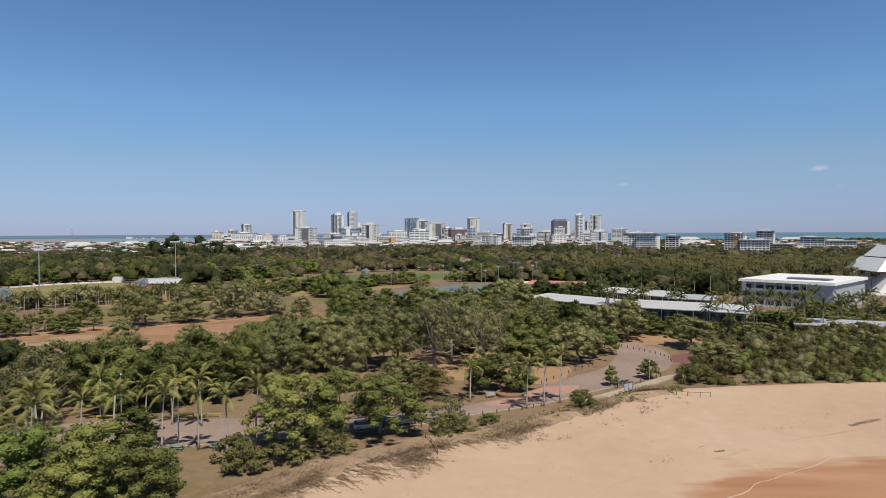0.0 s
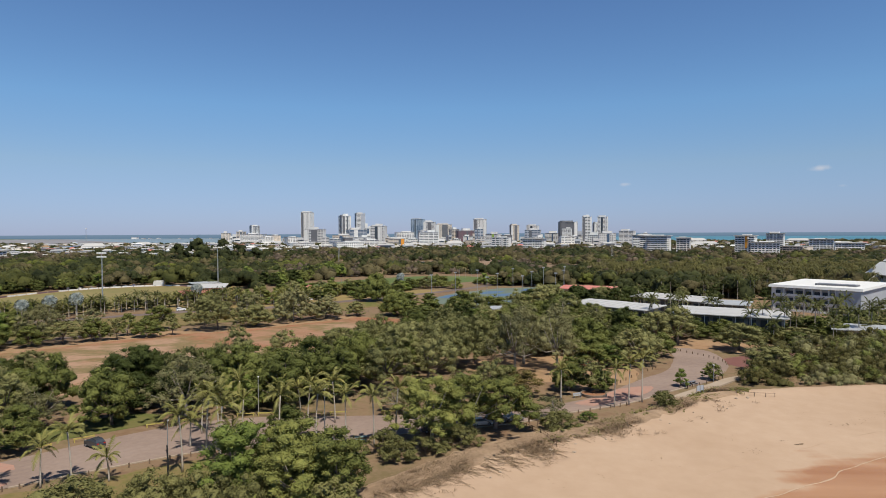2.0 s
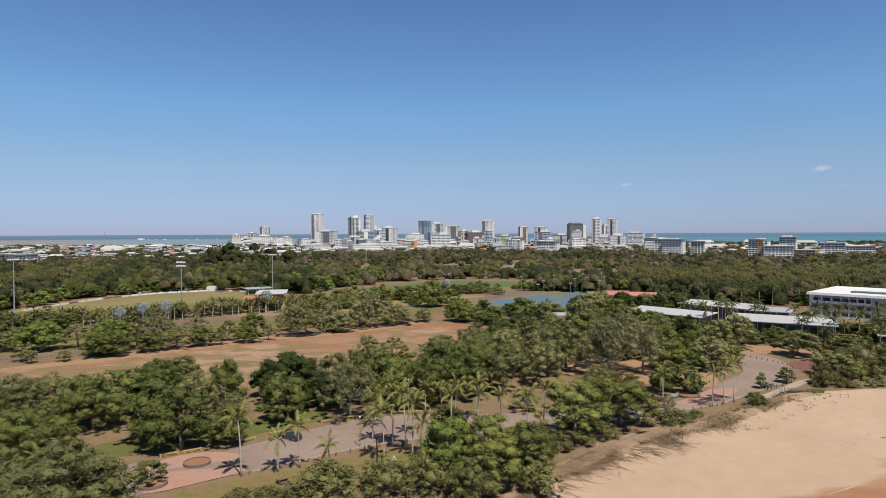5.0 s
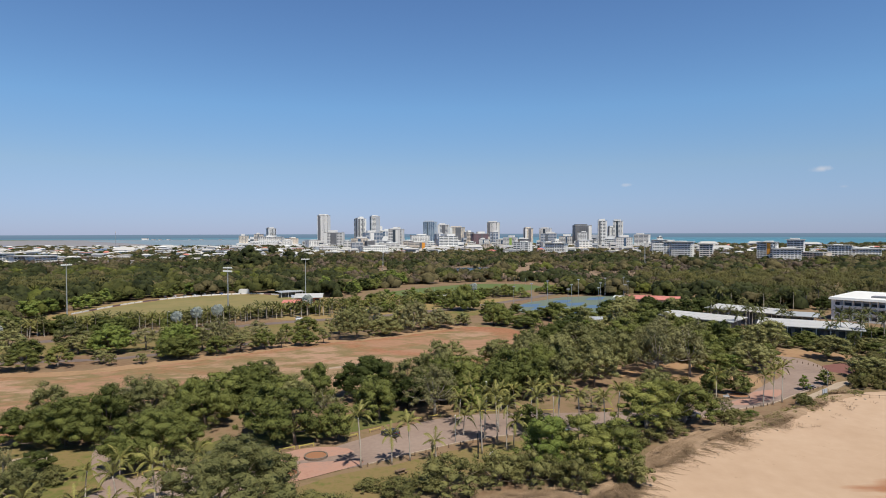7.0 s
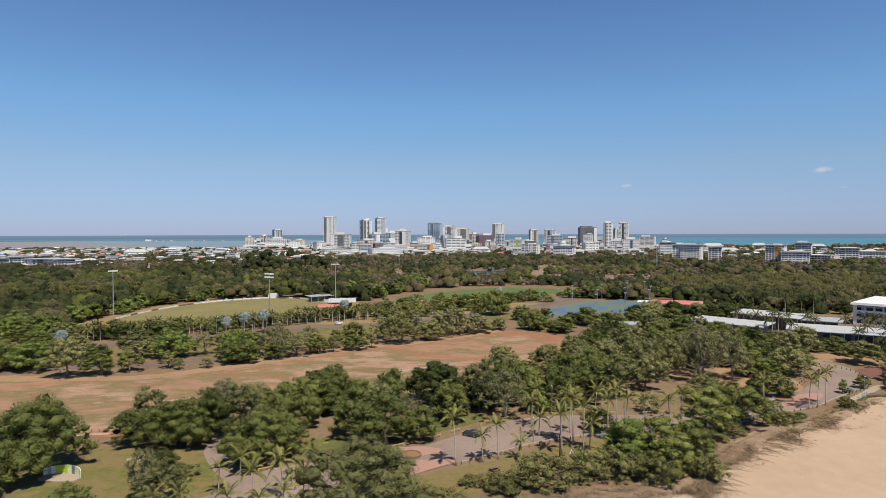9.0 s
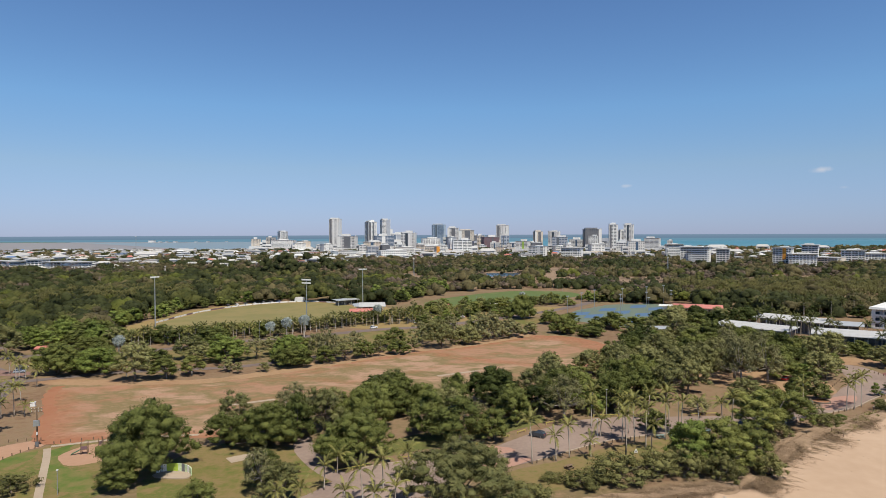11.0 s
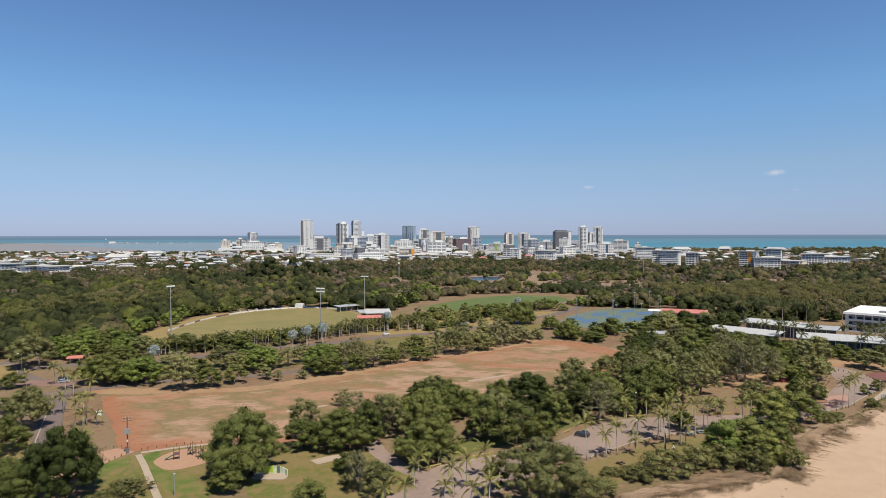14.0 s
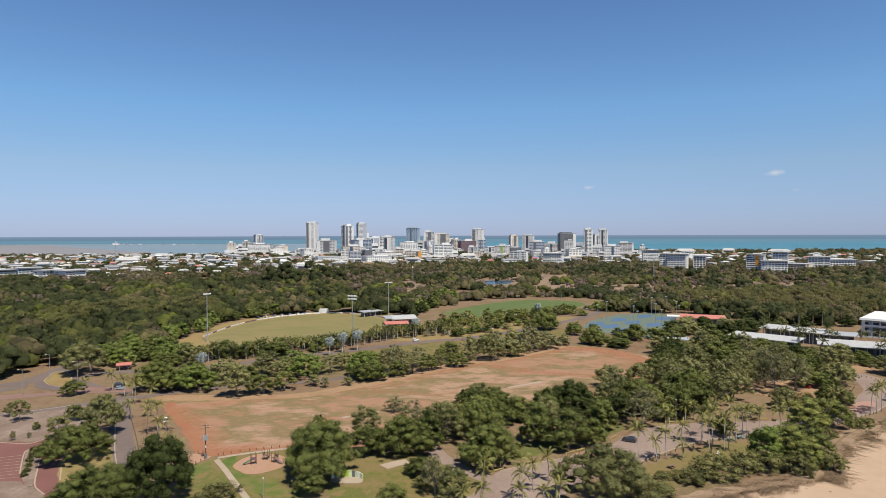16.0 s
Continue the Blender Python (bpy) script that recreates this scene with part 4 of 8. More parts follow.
# kind: leaves, bark, share of leaves, leaf size, height of the crown's foot, lobe radius, squash, solid share, label, name
KINDS = {
    "M": ("leaf_M", "bark", 1.0, 0.29, 0.10, 0.29, 0.85, 0.95, "dense dark green mango tree with a rounded crown", "mango_tree"),
    "D": ("leaf_D", "bark", 1.0, 0.29, 0.12, 0.29, 0.85, 0.95, "very dark green broad fig tree", "fig_tree"),
    "B": ("leaf_B", "bark", 1.35, 0.21, 0.10, 0.27, 0.8, 0.95, "bright green large-leaved almond tree", "almond_tree"),
    "L": ("leaf_L", "bark", 1.15, 0.24, 0.19, 0.25, 0.8, 0.9, "olive green shade tree with a loose crown", "shade_tree"),
    "Y": ("leaf_Y", "palebark", 1.3, 0.25, 0.18, 0.24, 0.8, 0.92, "yellow-green broad coastal tree", "coastal_tree"),
    "O": ("leaf_O", "bark", 0.9, 0.25, 0.10, 0.28, 0.8, 0.6, "bronze-green small broadleaf tree", "small_tree"),
    "C": ("leaf_C", "palebark", 1.05, 0.22, 0.2, 0.22, 0.9, 0.5, "thin grey-green tree with pale branching trunk", "gum_tree"),
    "S": ("leaf_S", "bark", 1.0, 0.2, 0.0, 0.27, 0.75, 0.75, "tangled olive coastal shrub", "shrub"),
}
CLUMPS = (24, 46, 125)
LEAVES = (1400, 3800, 17000)


def tree(kind, seed, w, h, cls, far=False):
    """One tree w wide and h high: a tapered trunk with limbs and a crown of clumps of leaves."""
    lm, bark, per, size, foot, lobe_r, squash, solid, label, name = KINDS[kind]
    lobes = CLUMPS[cls]
    lobe_r = lobe_r * (0.9, 0.76, 0.58)[cls]
    size *= (0.72, 0.62, 0.5)[cls]
    if far:
        lobes, per, size, lobe_r, foot = int(lobes * 0.7), per * 0.3, size * 1.7, lobe_r * 1.25, foot * 0.3
    rng = np.random.default_rng(seed)
    t = thing(name, pose(0, 0, 0), label, "shrub" if kind == "S" else "tree")
    R = w / 2
    z0 = h * foot
    cs = []
    lean = rng.normal(size=2) * 0.06 * w
    lump = rng.uniform(0, 6.28, 3)
    for i in range(lobes):
        a = 2.39996 * i + rng.normal() * 0.3
        q = math.sqrt((i + 0.5) / lobes)
        rr = lobe_r * R * (0.55 + 0.95 * rng.random() ** 1.5)
        edge = 1 + 0.16 * math.sin(2 * a + lump[0]) + 0.12 * math.sin(3 * a + lump[1])
        rho = q * (R - rr * 0.7) * edge * (0.8 + 0.3 * rng.random())
        top = h - rr * squash
        foot_z = z0 + rr * 0.55
        dome = max(0.0, 1 - (q * 0.97) ** (2.3 if far else 2.9))
        zz = foot_z + (top - foot_z) * (dome * (0.62 + 0.45 * rng.random()) + 0.16 * rng.random() * (1 - dome))
        cs.append((lean[0] + rho * math.cos(a), lean[1] + rho * math.sin(a), min(zz, top), rr))
        if i % 3 == 0 and q > 0.45:
            cs.append((lean[0] + rho * 0.9 * math.cos(a + 0.2), lean[1] + rho * 0.9 * math.sin(a + 0.2), foot_z + (zz - foot_z) * 0.35, rr * 0.9))
    C = np.array(cs)
    total = (C[:, 3] ** 2).sum()
    chunks, inner, hearts = [], [], []
    for i, (x, y, z, r) in enumerate(cs):
        def keep(p, i=i, z=z, r=r):
            d = np.linalg.norm((p[:, None] - C[None, :, :3]) / np.array([1, 1, squash]), axis=2) / C[None, :, 3]
            d[:, i] = 9
            return (d.min(1) > 0.66) & (p[:, 2] > 0.05) & (p[:, 2] > z - (0.3 + 0.5 * rng.random(len(p)) ** 2) * r)
        chunks.append(leaves(rng, (x, y, z), r, int(LEAVES[cls] * per * 3.6 * r * r / total), size, squash, keep=keep, loose=0.42))
        if rng.random() < solid + 0.05:
            inner.append(leaves(rng, (x, y, z), r * 0.55, 16, r * 0.4, squash))
        if rng.random() < solid - 0.1 or far:
            hearts.append(clump(rng, (x, y, z), r * (0.42 + 0.3 * solid), squash, 0.2))
    v = np.concatenate(chunks).reshape(-1, 4, 3)
    want = int(LEAVES[cls] * per)
    v = v[rng.permutation(len(v))[:want]].reshape(-1, 3)
    part("crown", leaf_mesh("crown", [v] + inner, hearts), M[lm], t)
    g = Geo()
    fork = Vector((lean[0] * 0.3, lean[1] * 0.3, z0 + 0.14 * h))
    tr = 0.014 * h + 0.01 * w
    g.tube([(0, 0, -0.3), (lean[0] * 0.1, lean[1] * 0.1, fork.z * 0.5), fork], [tr * 1.35, tr, tr * 0.85], 7)
    for i in rng.choice(len(cs), min(12, len(cs)), replace=False):
        e = Vector(cs[i][:3])
        mid = fork.lerp(e, 0.5) + Vector((0, 0, -0.06 * h))
        g.tube([fork - Vector((0, 0, 0.1)), mid, e], [tr * 0.6, tr * 0.35, tr * 0.1], 5)
    part("trunk", g, M[bark], t, smooth=True)
    return t


PROTO = {}
tree_rng = random.Random(11)


def plant(kind, x, y, h, w, fuller=1.22):
    """Sets a tree of that kind, height and width; a few shapes of each kind are shared."""
    w *= fuller if w < 15 else min(fuller, 1.06)
    cls = 0 if w < 9 else 1 if w < 16 else 2
    far = y > 235 or x > 90
    key = (kind, cls, tree_rng.randrange(2 if cls == 2 or far else 3), far)
    cw, ch = ((6.5, 7.5), (12, 12), (21, 15))[cls]
    if kind == "S":
        cw, ch = ((5, 3.5), (11, 6), (16, 7))[cls]
    if key not in PROTO:
        PROTO[key] = tree(kind, len(PROTO) * 17 + 5, cw, ch, cls, far)
    m = pose(x, y, float(land_z(np.array(float(x)), np.array(float(y)))) - 0.02, 0, 0, tree_rng.uniform(0, 360)) @ Matrix.Diagonal((w / cw, w / cw, (0.93 if kind in "MD" else 1.0) * (1.14 if far else 1.0) * h / ch, 1))
    return place(PROTO[key], m)


# trees one by one: place, height, width
MANGO = [(-87, 110, 12.5, 10.7), (-151.5, 72, 5.5, 8), (-179.3, 76, 17.6, 22.5), (-229, 53, 12.5, 22), (-178.9, 62.2, 6.6, 8.6), (-166, 92, 9.6, 10.4), (-158, 50, 7.0, 8.5), (-157, 99, 10.1, 11.2), (-155, 90, 11.9, 17), (-148, 94, 14, 9.5), (-130, 135, 9.1, 13.8), (-129, 83, 12.8, 19), (-129, 104, 14, 15.9), (-129, 116, 11.9, 15), (-123, 123, 13, 14.0)]
MANGO_ROAD = [(-114, 122, 9.2, 12.2), (-112, 98, 14, 11.1), (-106, 119, 13.8, 10.0), (-104, 91, 14.0, 15), (-95, 95, 9.2, 8.7), (-72, 124, 14, 10.2), (-67, 128, 14.0, 13.1), (-55, 122, 13.4, 11.4), (-52, 135, 15, 12.0), (-49, 102, 6.5, 7.2), (-47, 129, 13.4, 12.0), (-42, 142, 15.0, 14.2), (-38, 82, 6.5, 6.8), (-6, 136, 6.5, 7.3), (9, 136, 8.9, 9)]
MANGO_EAST = [(20, 165, 9.6, 12), (48, 145.7, 5.0, 4.4), (37, 185, 9.4, 14), (43, 176, 8.5, 10)]
FIG = [(-80, 121, 10.5, 12), (-88, 120, 9, 11), (-217, 61, 17.8, 19), (-92, 133, 12.7, 19.2)]
OLIVE = [(-107, 48, 14.5, 24), (-142, 103, 13.2, 12.5), (-141, 55, 8.7, 8.8), (-128, 145, 9, 10.3), (-106, 107, 12.0, 10.2), (-73, 142, 15, 10.7), (-68, 169, 10, 10.4)]
OLIVE_EAST = [(14.6, 134.5, 8.6, 6.4), (35, 163, 10.5, 17), (-42, 166, 14.5, 12.0), (-35, 135, 14, 12.0), (-34, 156, 14, 12.6), (-25, 142, 13, 10.6), (-19, 156, 14.1, 14.1), (-19, 185, 14, 19), (-14, 129, 5.5, 5.8), (-12, 166, 15, 16), (-11, 132, 8.6, 8.1), (66, 152, 7.5, 10.6), (73, 186, 9.1, 16)]
WISPY = [(-159, 136, 5.9, 8.6), (-147, 59, 11.7, 6.5), (-100, 107, 8.4, 9.0), (-73, 112, 14.0, 13), (1.2, 111.4, 5.4, 5.6), (-31, 118, 5.9, 8.1), (-2, 152, 18, 12.3), (2, 166, 17.5, 18), (20, 185, 11.4, 15.1), (10, 157, 17, 13)]
SHRUBS = [(-149, 64.5, 3.6, 7), (-144.5, 69, 3.4, 6), (-201, 60, 4.0, 9), (-206, 55, 3, 6), (-92, 52, 5.0, 11), (-70, 69, 6.2, 13), (-31, 93, 4.3, 6.0), (-29, 89, 4.7, 4.8), (1, 107, 3.5, 8.0), (27, 120.5, 4.0, 5.0), (-24, 93, 3, 7), (-17, 97, 4, 8), (-61, 68, 6.2, 10), (-78, 64, 3.6, 8), (-100, 50, 5, 9), (-54, 68, 6.5, 10), (-47, 66, 6.5, 9), (-35, 68, 5.5, 7), (-84, 66, 2.0, 5)]
YELLOW = [(-36, 74, 10.5, 10.5), (-44, 77, 11.4, 12.0), (-40, 71, 9.5, 10.5), (-23, 98, 12.3, 15), (-16.5, 102, 11.8, 13), (-11, 106.5, 10.4, 12)]
BRIGHT = [(-50.5, 74, 11.8, 11.5), (37, 139.2, 4.7, 3.4), (25, 162.5, 6.8, 9.4), (-64, 118, 8, 8), (8.5, 111.4, 1.8, 4)]
for kind, rows in (("M", MANGO), ("M", MANGO_ROAD), ("M", MANGO_EAST), ("D", FIG), ("L", OLIVE), ("L", OLIVE_EAST), ("C", WISPY), ("S", SHRUBS), ("Y", YELLOW), ("B", BRIGHT), ("O", [(-4, 131, 6.4, 9.4)])):
    for x, y, h, w in rows:
        plant(kind, x, y, h, w)


# the row along the far side of the field, and the trees by the side road
FIELD_ROW = (
    ("M", [(-144.4, 207.9, 8.5, 7.6), (-160.3, 195.8, 7.6, 7.8), (-129.8, 215.5, 7.3, 8.4), (-172.5, 190.3, 9.2, 13.6), (-262.5, 176.3, 12.9, 19.9), (-278.2, 228.3, 6.5, 15.4), (-44.7, 274.2, 10.4, 15.2), (-31.4, 262.3, 5.7, 11.0), (-13.0, 287.7, 10.1, 9.1), (-57.7, 337.6, 15.2, 19.0), (-44.6, 311.4, 9.0, 9.6), (-250.5, 91.4, 11.4, 18.1), (-294.0, 168.9, 6.7, 7.3)]),
    ("L", [(-152.2, 201.7, 7.8, 9.8), (-138.1, 210.4, 7.5, 4.3), (-122.7, 221.0, 6.4, 4.1), (-196.1, 179.8, 4.8, 5.2), (-190.6, 176.5, 4.3, 3.5), (-181.0, 179.4, 3.6, 4.3), (-214.8, 197.3, 7.6, 10.1), (-225.4, 163.6, 13.9, 11.2), (-308.2, 212.4, 14.7, 23.9), (-109.7, 232.5, 13.5, 12.9), (-98.1, 243.3, 8.0, 11.8), (-60.9, 272.8, 5.8, 8.1), (-258.6, 114.4, 13.0, 15.2)]),
    ("B", [(-176.9, 196.3, 11.9, 18.2), (-204.0, 199.4, 10.3, 17.9), (-246.3, 178.0, 10.2, 18.9)]),
    ("C", [(-162.7, 205.8, 13.1, 15.7), (-85.6, 254.9, 13.2, 13.8), (-73.3, 265.4, 8.6, 14.2)]),
    ("Y", [(-215.0, 167.2, 7.5, 10.2), (-207.7, 172.9, 7.4, 8.1), (-138.4, 218.6, 8.0, 5.5)]),
)
for kind, rows in FIELD_ROW:
    for x, y, h, w in rows:
        plant(kind, x, y, h * 1.06, w, 1.4)
# a second, looser line of trees on the grass behind it
for kind, x, y, h, w in (("L", -238, 192, 11, 13), ("M", -228, 186, 9, 11), ("L", -222, 206, 11, 13), ("B", -210, 214, 10, 12), ("C", -192, 206, 10, 11), ("L", -186, 214, 9, 11), ("Y", -168, 204, 10, 11), ("C", -150, 216, 11, 12), ("Y", -134, 232, 10, 11), ("C", -120, 246, 11, 12), ("C", -104, 256, 12, 13), ("M", -252, 188, 11, 14), ("L", -92, 268, 10, 12), ("M", -270, 190, 10, 12)):
    plant(kind, x, y, h, w)


def scatter(poly, gap, seed, avoid=()):
    """Uneven places over a polygon, about gap apart."""
    r = random.Random(seed)
    xs, ys = [p[0] for p in poly], [p[1] for p in poly]
    out = []
    y = min(ys)
    while y < max(ys):
        x = min(xs)
        while x < max(xs):
            px, py = x + r.uniform(-0.4, 0.4) * gap, y + r.uniform(-0.4, 0.4) * gap
            if inside(px, py, poly) and not any(math.hypot(px - a, py - b) < c for a, b, c in avoid):
                out.append((px, py))
            x += gap
        y += gap * 0.9
    return out


pick = random.Random(5)
for x, y in scatter([(-46, 150), (-55, 165), (-30, 205), (-12, 250), (20, 262), (44, 226), (62, 205), (60, 194), (44, 190), (28, 172), (0, 180), (-25, 172), (-30, 150)], 12.5, 3):
    plant(pick.choice("LLMMCDBL"), x, y, pick.uniform(8, 14), pick.uniform(9, 15))
for x, y in scatter([(-58, 122), (-48, 144), (-62, 148), (-84, 134), (-84, 122)], 11, 4):
    plant(pick.choice("MML"), x, y, pick.uniform(9, 13), pick.uniform(9, 13))
for x, y in scatter([(-175, 102), (-120, 104), (-112, 126), (-150, 118)], 13, 8, [(-145, 98, 6)]):
    plant(pick.choice("MLC"), x, y, pick.uniform(8, 12), pick.uniform(9, 13))
# young trees on the rim of the oval
for q in smooth_line([(-306, 300), (-303, 340), (-296, 386), (-268, 434), (-226, 458)], 11):
    plant(pick.choice("MBM"), q.x + pick.uniform(-4, 2), q.y + pick.uniform(-3, 5), pick.uniform(7, 10), pick.uniform(9, 13))
# trees round the low buildings, the courts and the ovals
for x, y in scatter([(24, 212), (50, 205), (64, 212), (56, 226), (36, 246), (14, 262), (2, 250)], 11, 14):
    plant(pick.choice("MML"), x, y, pick.uniform(7, 11), pick.uniform(9, 13))
for x, y in scatter([(14, 300), (50, 280), (70, 300), (92, 330), (66, 336), (36, 330)], 13, 9):
    plant(pick.choice("MDL"), x, y, pick.uniform(7, 11), pick.uniform(10, 15))
for x, y in scatter([(-118, 400), (-60, 420), (-10, 445), (25, 480), (30, 470), (-10, 430), (-70, 398), (-112, 385)], 15, 10):
    plant(pick.choice("MBL"), x, y, pick.uniform(3.5, 6), pick.uniform(6, 9))
for x, y in scatter([(-280, 232), (-232, 240), (-190, 272), (-196, 282), (-240, 262), (-284, 250)], 12, 13):
    plant(pick.choice("MLM"), x, y, pick.uniform(7, 10), pick.uniform(9, 13))
for x, y in ((-14, 296), (2, 292), (-28, 270), (-36, 282), (-50, 388), (-78, 372), (-92, 356), (-50, 408), (-44, 415)):
    plant("M", x, y, pick.uniform(6, 9), pick.uniform(9, 13))


for x, y in scatter([(-8, 440), (60, 428), (95, 440), (90, 475), (30, 470)], 12, 15):
    plant(pick.choice("YBY"), x, y, pick.uniform(6, 9), pick.uniform(9, 13))
for x, y in scatter([(-168, 440), (-140, 438), (-129, 484), (-96, 545), (-116, 560), (-160, 505)], 12, 16):
    plant(pick.choice("MBD"), x, y, pick.uniform(8, 13), pick.uniform(10, 15))


for x, y in scatter([(52, 222), (62, 207), (80, 200), (96, 190), (100, 196), (84, 207), (68, 217), (58, 232)], 7, 18):
    plant(pick.choice("MDMS"), x, y, pick.uniform(4, 6), pick.uniform(6, 9))
for x, y in scatter([(28, 240), (48, 222), (52, 228), (36, 250)], 7, 19):
    plant(pick.choice("MDL"), x, y, pick.uniform(4, 6), pick.uniform(6, 9))


for x, y in scatter([(-132, 306), (-140, 330), (-108, 362), (-62, 394), (-34, 386), (-62, 348), (-100, 316)], 14, 20):
    plant(pick.choice("MLB"), x, y, pick.uniform(4, 7), pick.uniform(6, 10))


for x, y in scatter([(-316, 232), (-286, 222), (-280, 262), (-300, 290), (-318, 270)], 11, 23):
    plant(pick.choice("MMB"), x, y, pick.uniform(8, 12), pick.uniform(10, 15))


for x, y in scatter([(-128, 330), (-96, 362), (-52, 392), (-14, 408), (-24, 428), (-70, 408), (-112, 380), (-140, 352)], 11, 24):
    plant(pick.choice("MBLYM"), x, y, pick.uniform(5, 9), pick.uniform(8, 12))


for x, y, h, w in ((-5, 301, 8, 11), (-28, 321, 6, 9), (-39, 331, 5.5, 9), (7, 289, 7, 10), (17, 295, 8, 11), (-17, 309, 5, 7)):
    plant("M", x, y, h, w)


# ---- palms ----
def frond_mesh(rng, length, arch, droop, pairs=24):
    """One feather leaf: an arching midrib with hanging leaflets."""
    v, f = [], []
    pts = []
    for i in range(9):
        t = i / 8
        pts.append(Vector((length * (t - 0.16 * t * t), 0, length * (arch * t - (arch + droop) * t * t))))
    for i in range(8):
        k = len(v)
        w0, w1 = 0.06 * (1 - i / 8) + 0.01, 0.06 * (1 - (i + 1) / 8) + 0.01
        a, b = pts[i], pts[i + 1]
        v += [(a.x, -w0, a.z), (a.x, w0, a.z), (b.x, w1, b.z), (b.x, -w1, b.z)]
        f.append((k, k + 1, k + 2, k + 3))
    for j in range(pairs):
        t = 0.12 + 0.88 * j / pairs
        i = min(7, int(t * 8))
        p = pts[i].lerp(pts[i + 1], t * 8 - i)
        d = (pts[i + 1] - pts[i]).normalized()
        ll = length * 0.25 * math.sin(math.pi * min(1, 0.15 + t * 0.8)) * rng.uniform(0.8, 1.15)
        for s in (-1, 1):
            tip = p + d * ll * 0.55 + Vector((0, s * ll * 0.75, -ll * rng.uniform(0.3, 0.65)))
            q = p + d * 0.17 * length / 4
            k = len(v)
            v += [tuple(p), tuple(q), tuple(tip)]
            f.append((k, k + 1, k + 2) if s > 0 else (k + 1, k, k + 2))
    return Geo().add(v, f).mesh("frond")


frond_rng = random.Random(21)
FRONDS = [frond_mesh(frond_rng, L, a, d) for L, a, d in ((2.9, 1.8, -0.85), (3.4, 1.3, -0.35), (3.7, 0.85, 0.15), (3.5, 0.3, 0.6))]


def coconut(seed, height, number=17):
    r = random.Random(seed)
    t = thing("coconut_palm", pose(0, 0, 0), "slender coconut palm with drooping wind-blown fronds", "palm", "palms of the park")
    bend = Vector((r.uniform(-0.5, 0.5), r.uniform(-0.4, 0.4), 0))
    line = [bend * (k / 6) ** 2 + Vector((0, 0, height * k / 6 - (0.3 if k == 0 else 0))) for k in range(7)]
    part("trunk", Geo().tube(line, [0.21, 0.15, 0.135, 0.125, 0.12, 0.115, 0.13], 7), M["palmtrunk"], t, smooth=True)
    for i in range(number):
        q = i / number
        k = 0 if q < 0.25 else 1 if q < 0.55 else 2 if q < 0.82 else 3
        fr = part("frond", FRONDS[k], M["frond"], t)
        fr.matrix_basis = Matrix.Translation(line[-1] + Vector((0, 0, 0.05 - 0.2 * q))) @ pose(0, 0, 0, r.uniform(-15, 15), r.uniform(-12, 10), i * 137.5 + r.uniform(-15, 15)) @ Matrix.Scale(r.uniform(0.8, 1.1), 4)
    return t


def garden_palm(seed, height):
    """A palm of the far rows: trunk and one crown of fronds."""
    r = random.Random(seed)
    t = thing("garden_palm", pose(0, 0, 0), "feathery palm in a planted row", "palm", "planted palms")
    part("trunk", Geo().tube([(0, 0, -0.2), (0.1, 0, height * 0.5), (0.25, 0.1, height)], [0.2, 0.15, 0.13], 6), M["palmtrunk"], t)
    g = Geo()
    for i in range(15):
        q = i / 15
        me = FRONDS[0 if q < 0.25 else 1 if q < 0.55 else 2 if q < 0.82 else 3]
        m = Matrix.Translation((0.25, 0.1, height)) @ pose(0, 0, 0, r.uniform(-15, 15), r.uniform(-12, 10), i * 137.5) @ Matrix.Scale(r.uniform(0.8, 1.1), 4)
        g.add([m @ p.co for p in me.vertices], [tuple(p.vertices) for p in me.polygons])
    part("crown", g, M["frond_dark" if height > 6 else "frond"], t)
    return t


GARDEN = [garden_palm(5, 5.0), garden_palm(6, 7.0)]


def far_palm(x, y, h):
    p, k = (GARDEN[0], h / 5.0) if h < 6 else (GARDEN[1], h / 7.0)
    return place(p, pose(x, y, 0, 0, 0, pick.uniform(0, 360)) @ Matrix.Diagonal((min(k, 1.15), min(k, 1.15), k, 1)))


COCO = [coconut(s, h, n) for s, h, n in ((1, 8.5, 15), (2, 6.5, 14), (3, 4.0, 13))]
PALMS_ROAD = [(-87.3, 76.6, 10.2), (-81.2, 78.6, 5.8), (-77.6, 80.4, 7.9), (-72.2, 81.0, 3.8), (-62.4, 84.6, 9.2), (-61.4, 92.0, 10.3), (-58.6, 90.6, 10.8), (-57.0, 86.2, 10.0), (-55.4, 86.8, 6.4), (-57.6, 99.4, 7.6), (-49.4, 93.6, 9.8), (-43.8, 97.3, 9.2), (-38.6, 98.6, 8.5), (-33.2, 96.0, 9.0), (-29.6, 98.6, 9.8), (-48.3, 111.6, 7.4), (-42.6, 110.4, 8.4), (-55.5, 116.9, 5.6), (-66.8, 104.0, 6.6), (-63.3, 115.7, 7.2), (-51.5, 119.0, 5.0), (16.0, 121.0, 8.4), (19.6, 122.8, 9.0), (23.2, 125.0, 9.6), (5.3, 125.8, 7.0), (-66.0, 96.6, 4.6)]
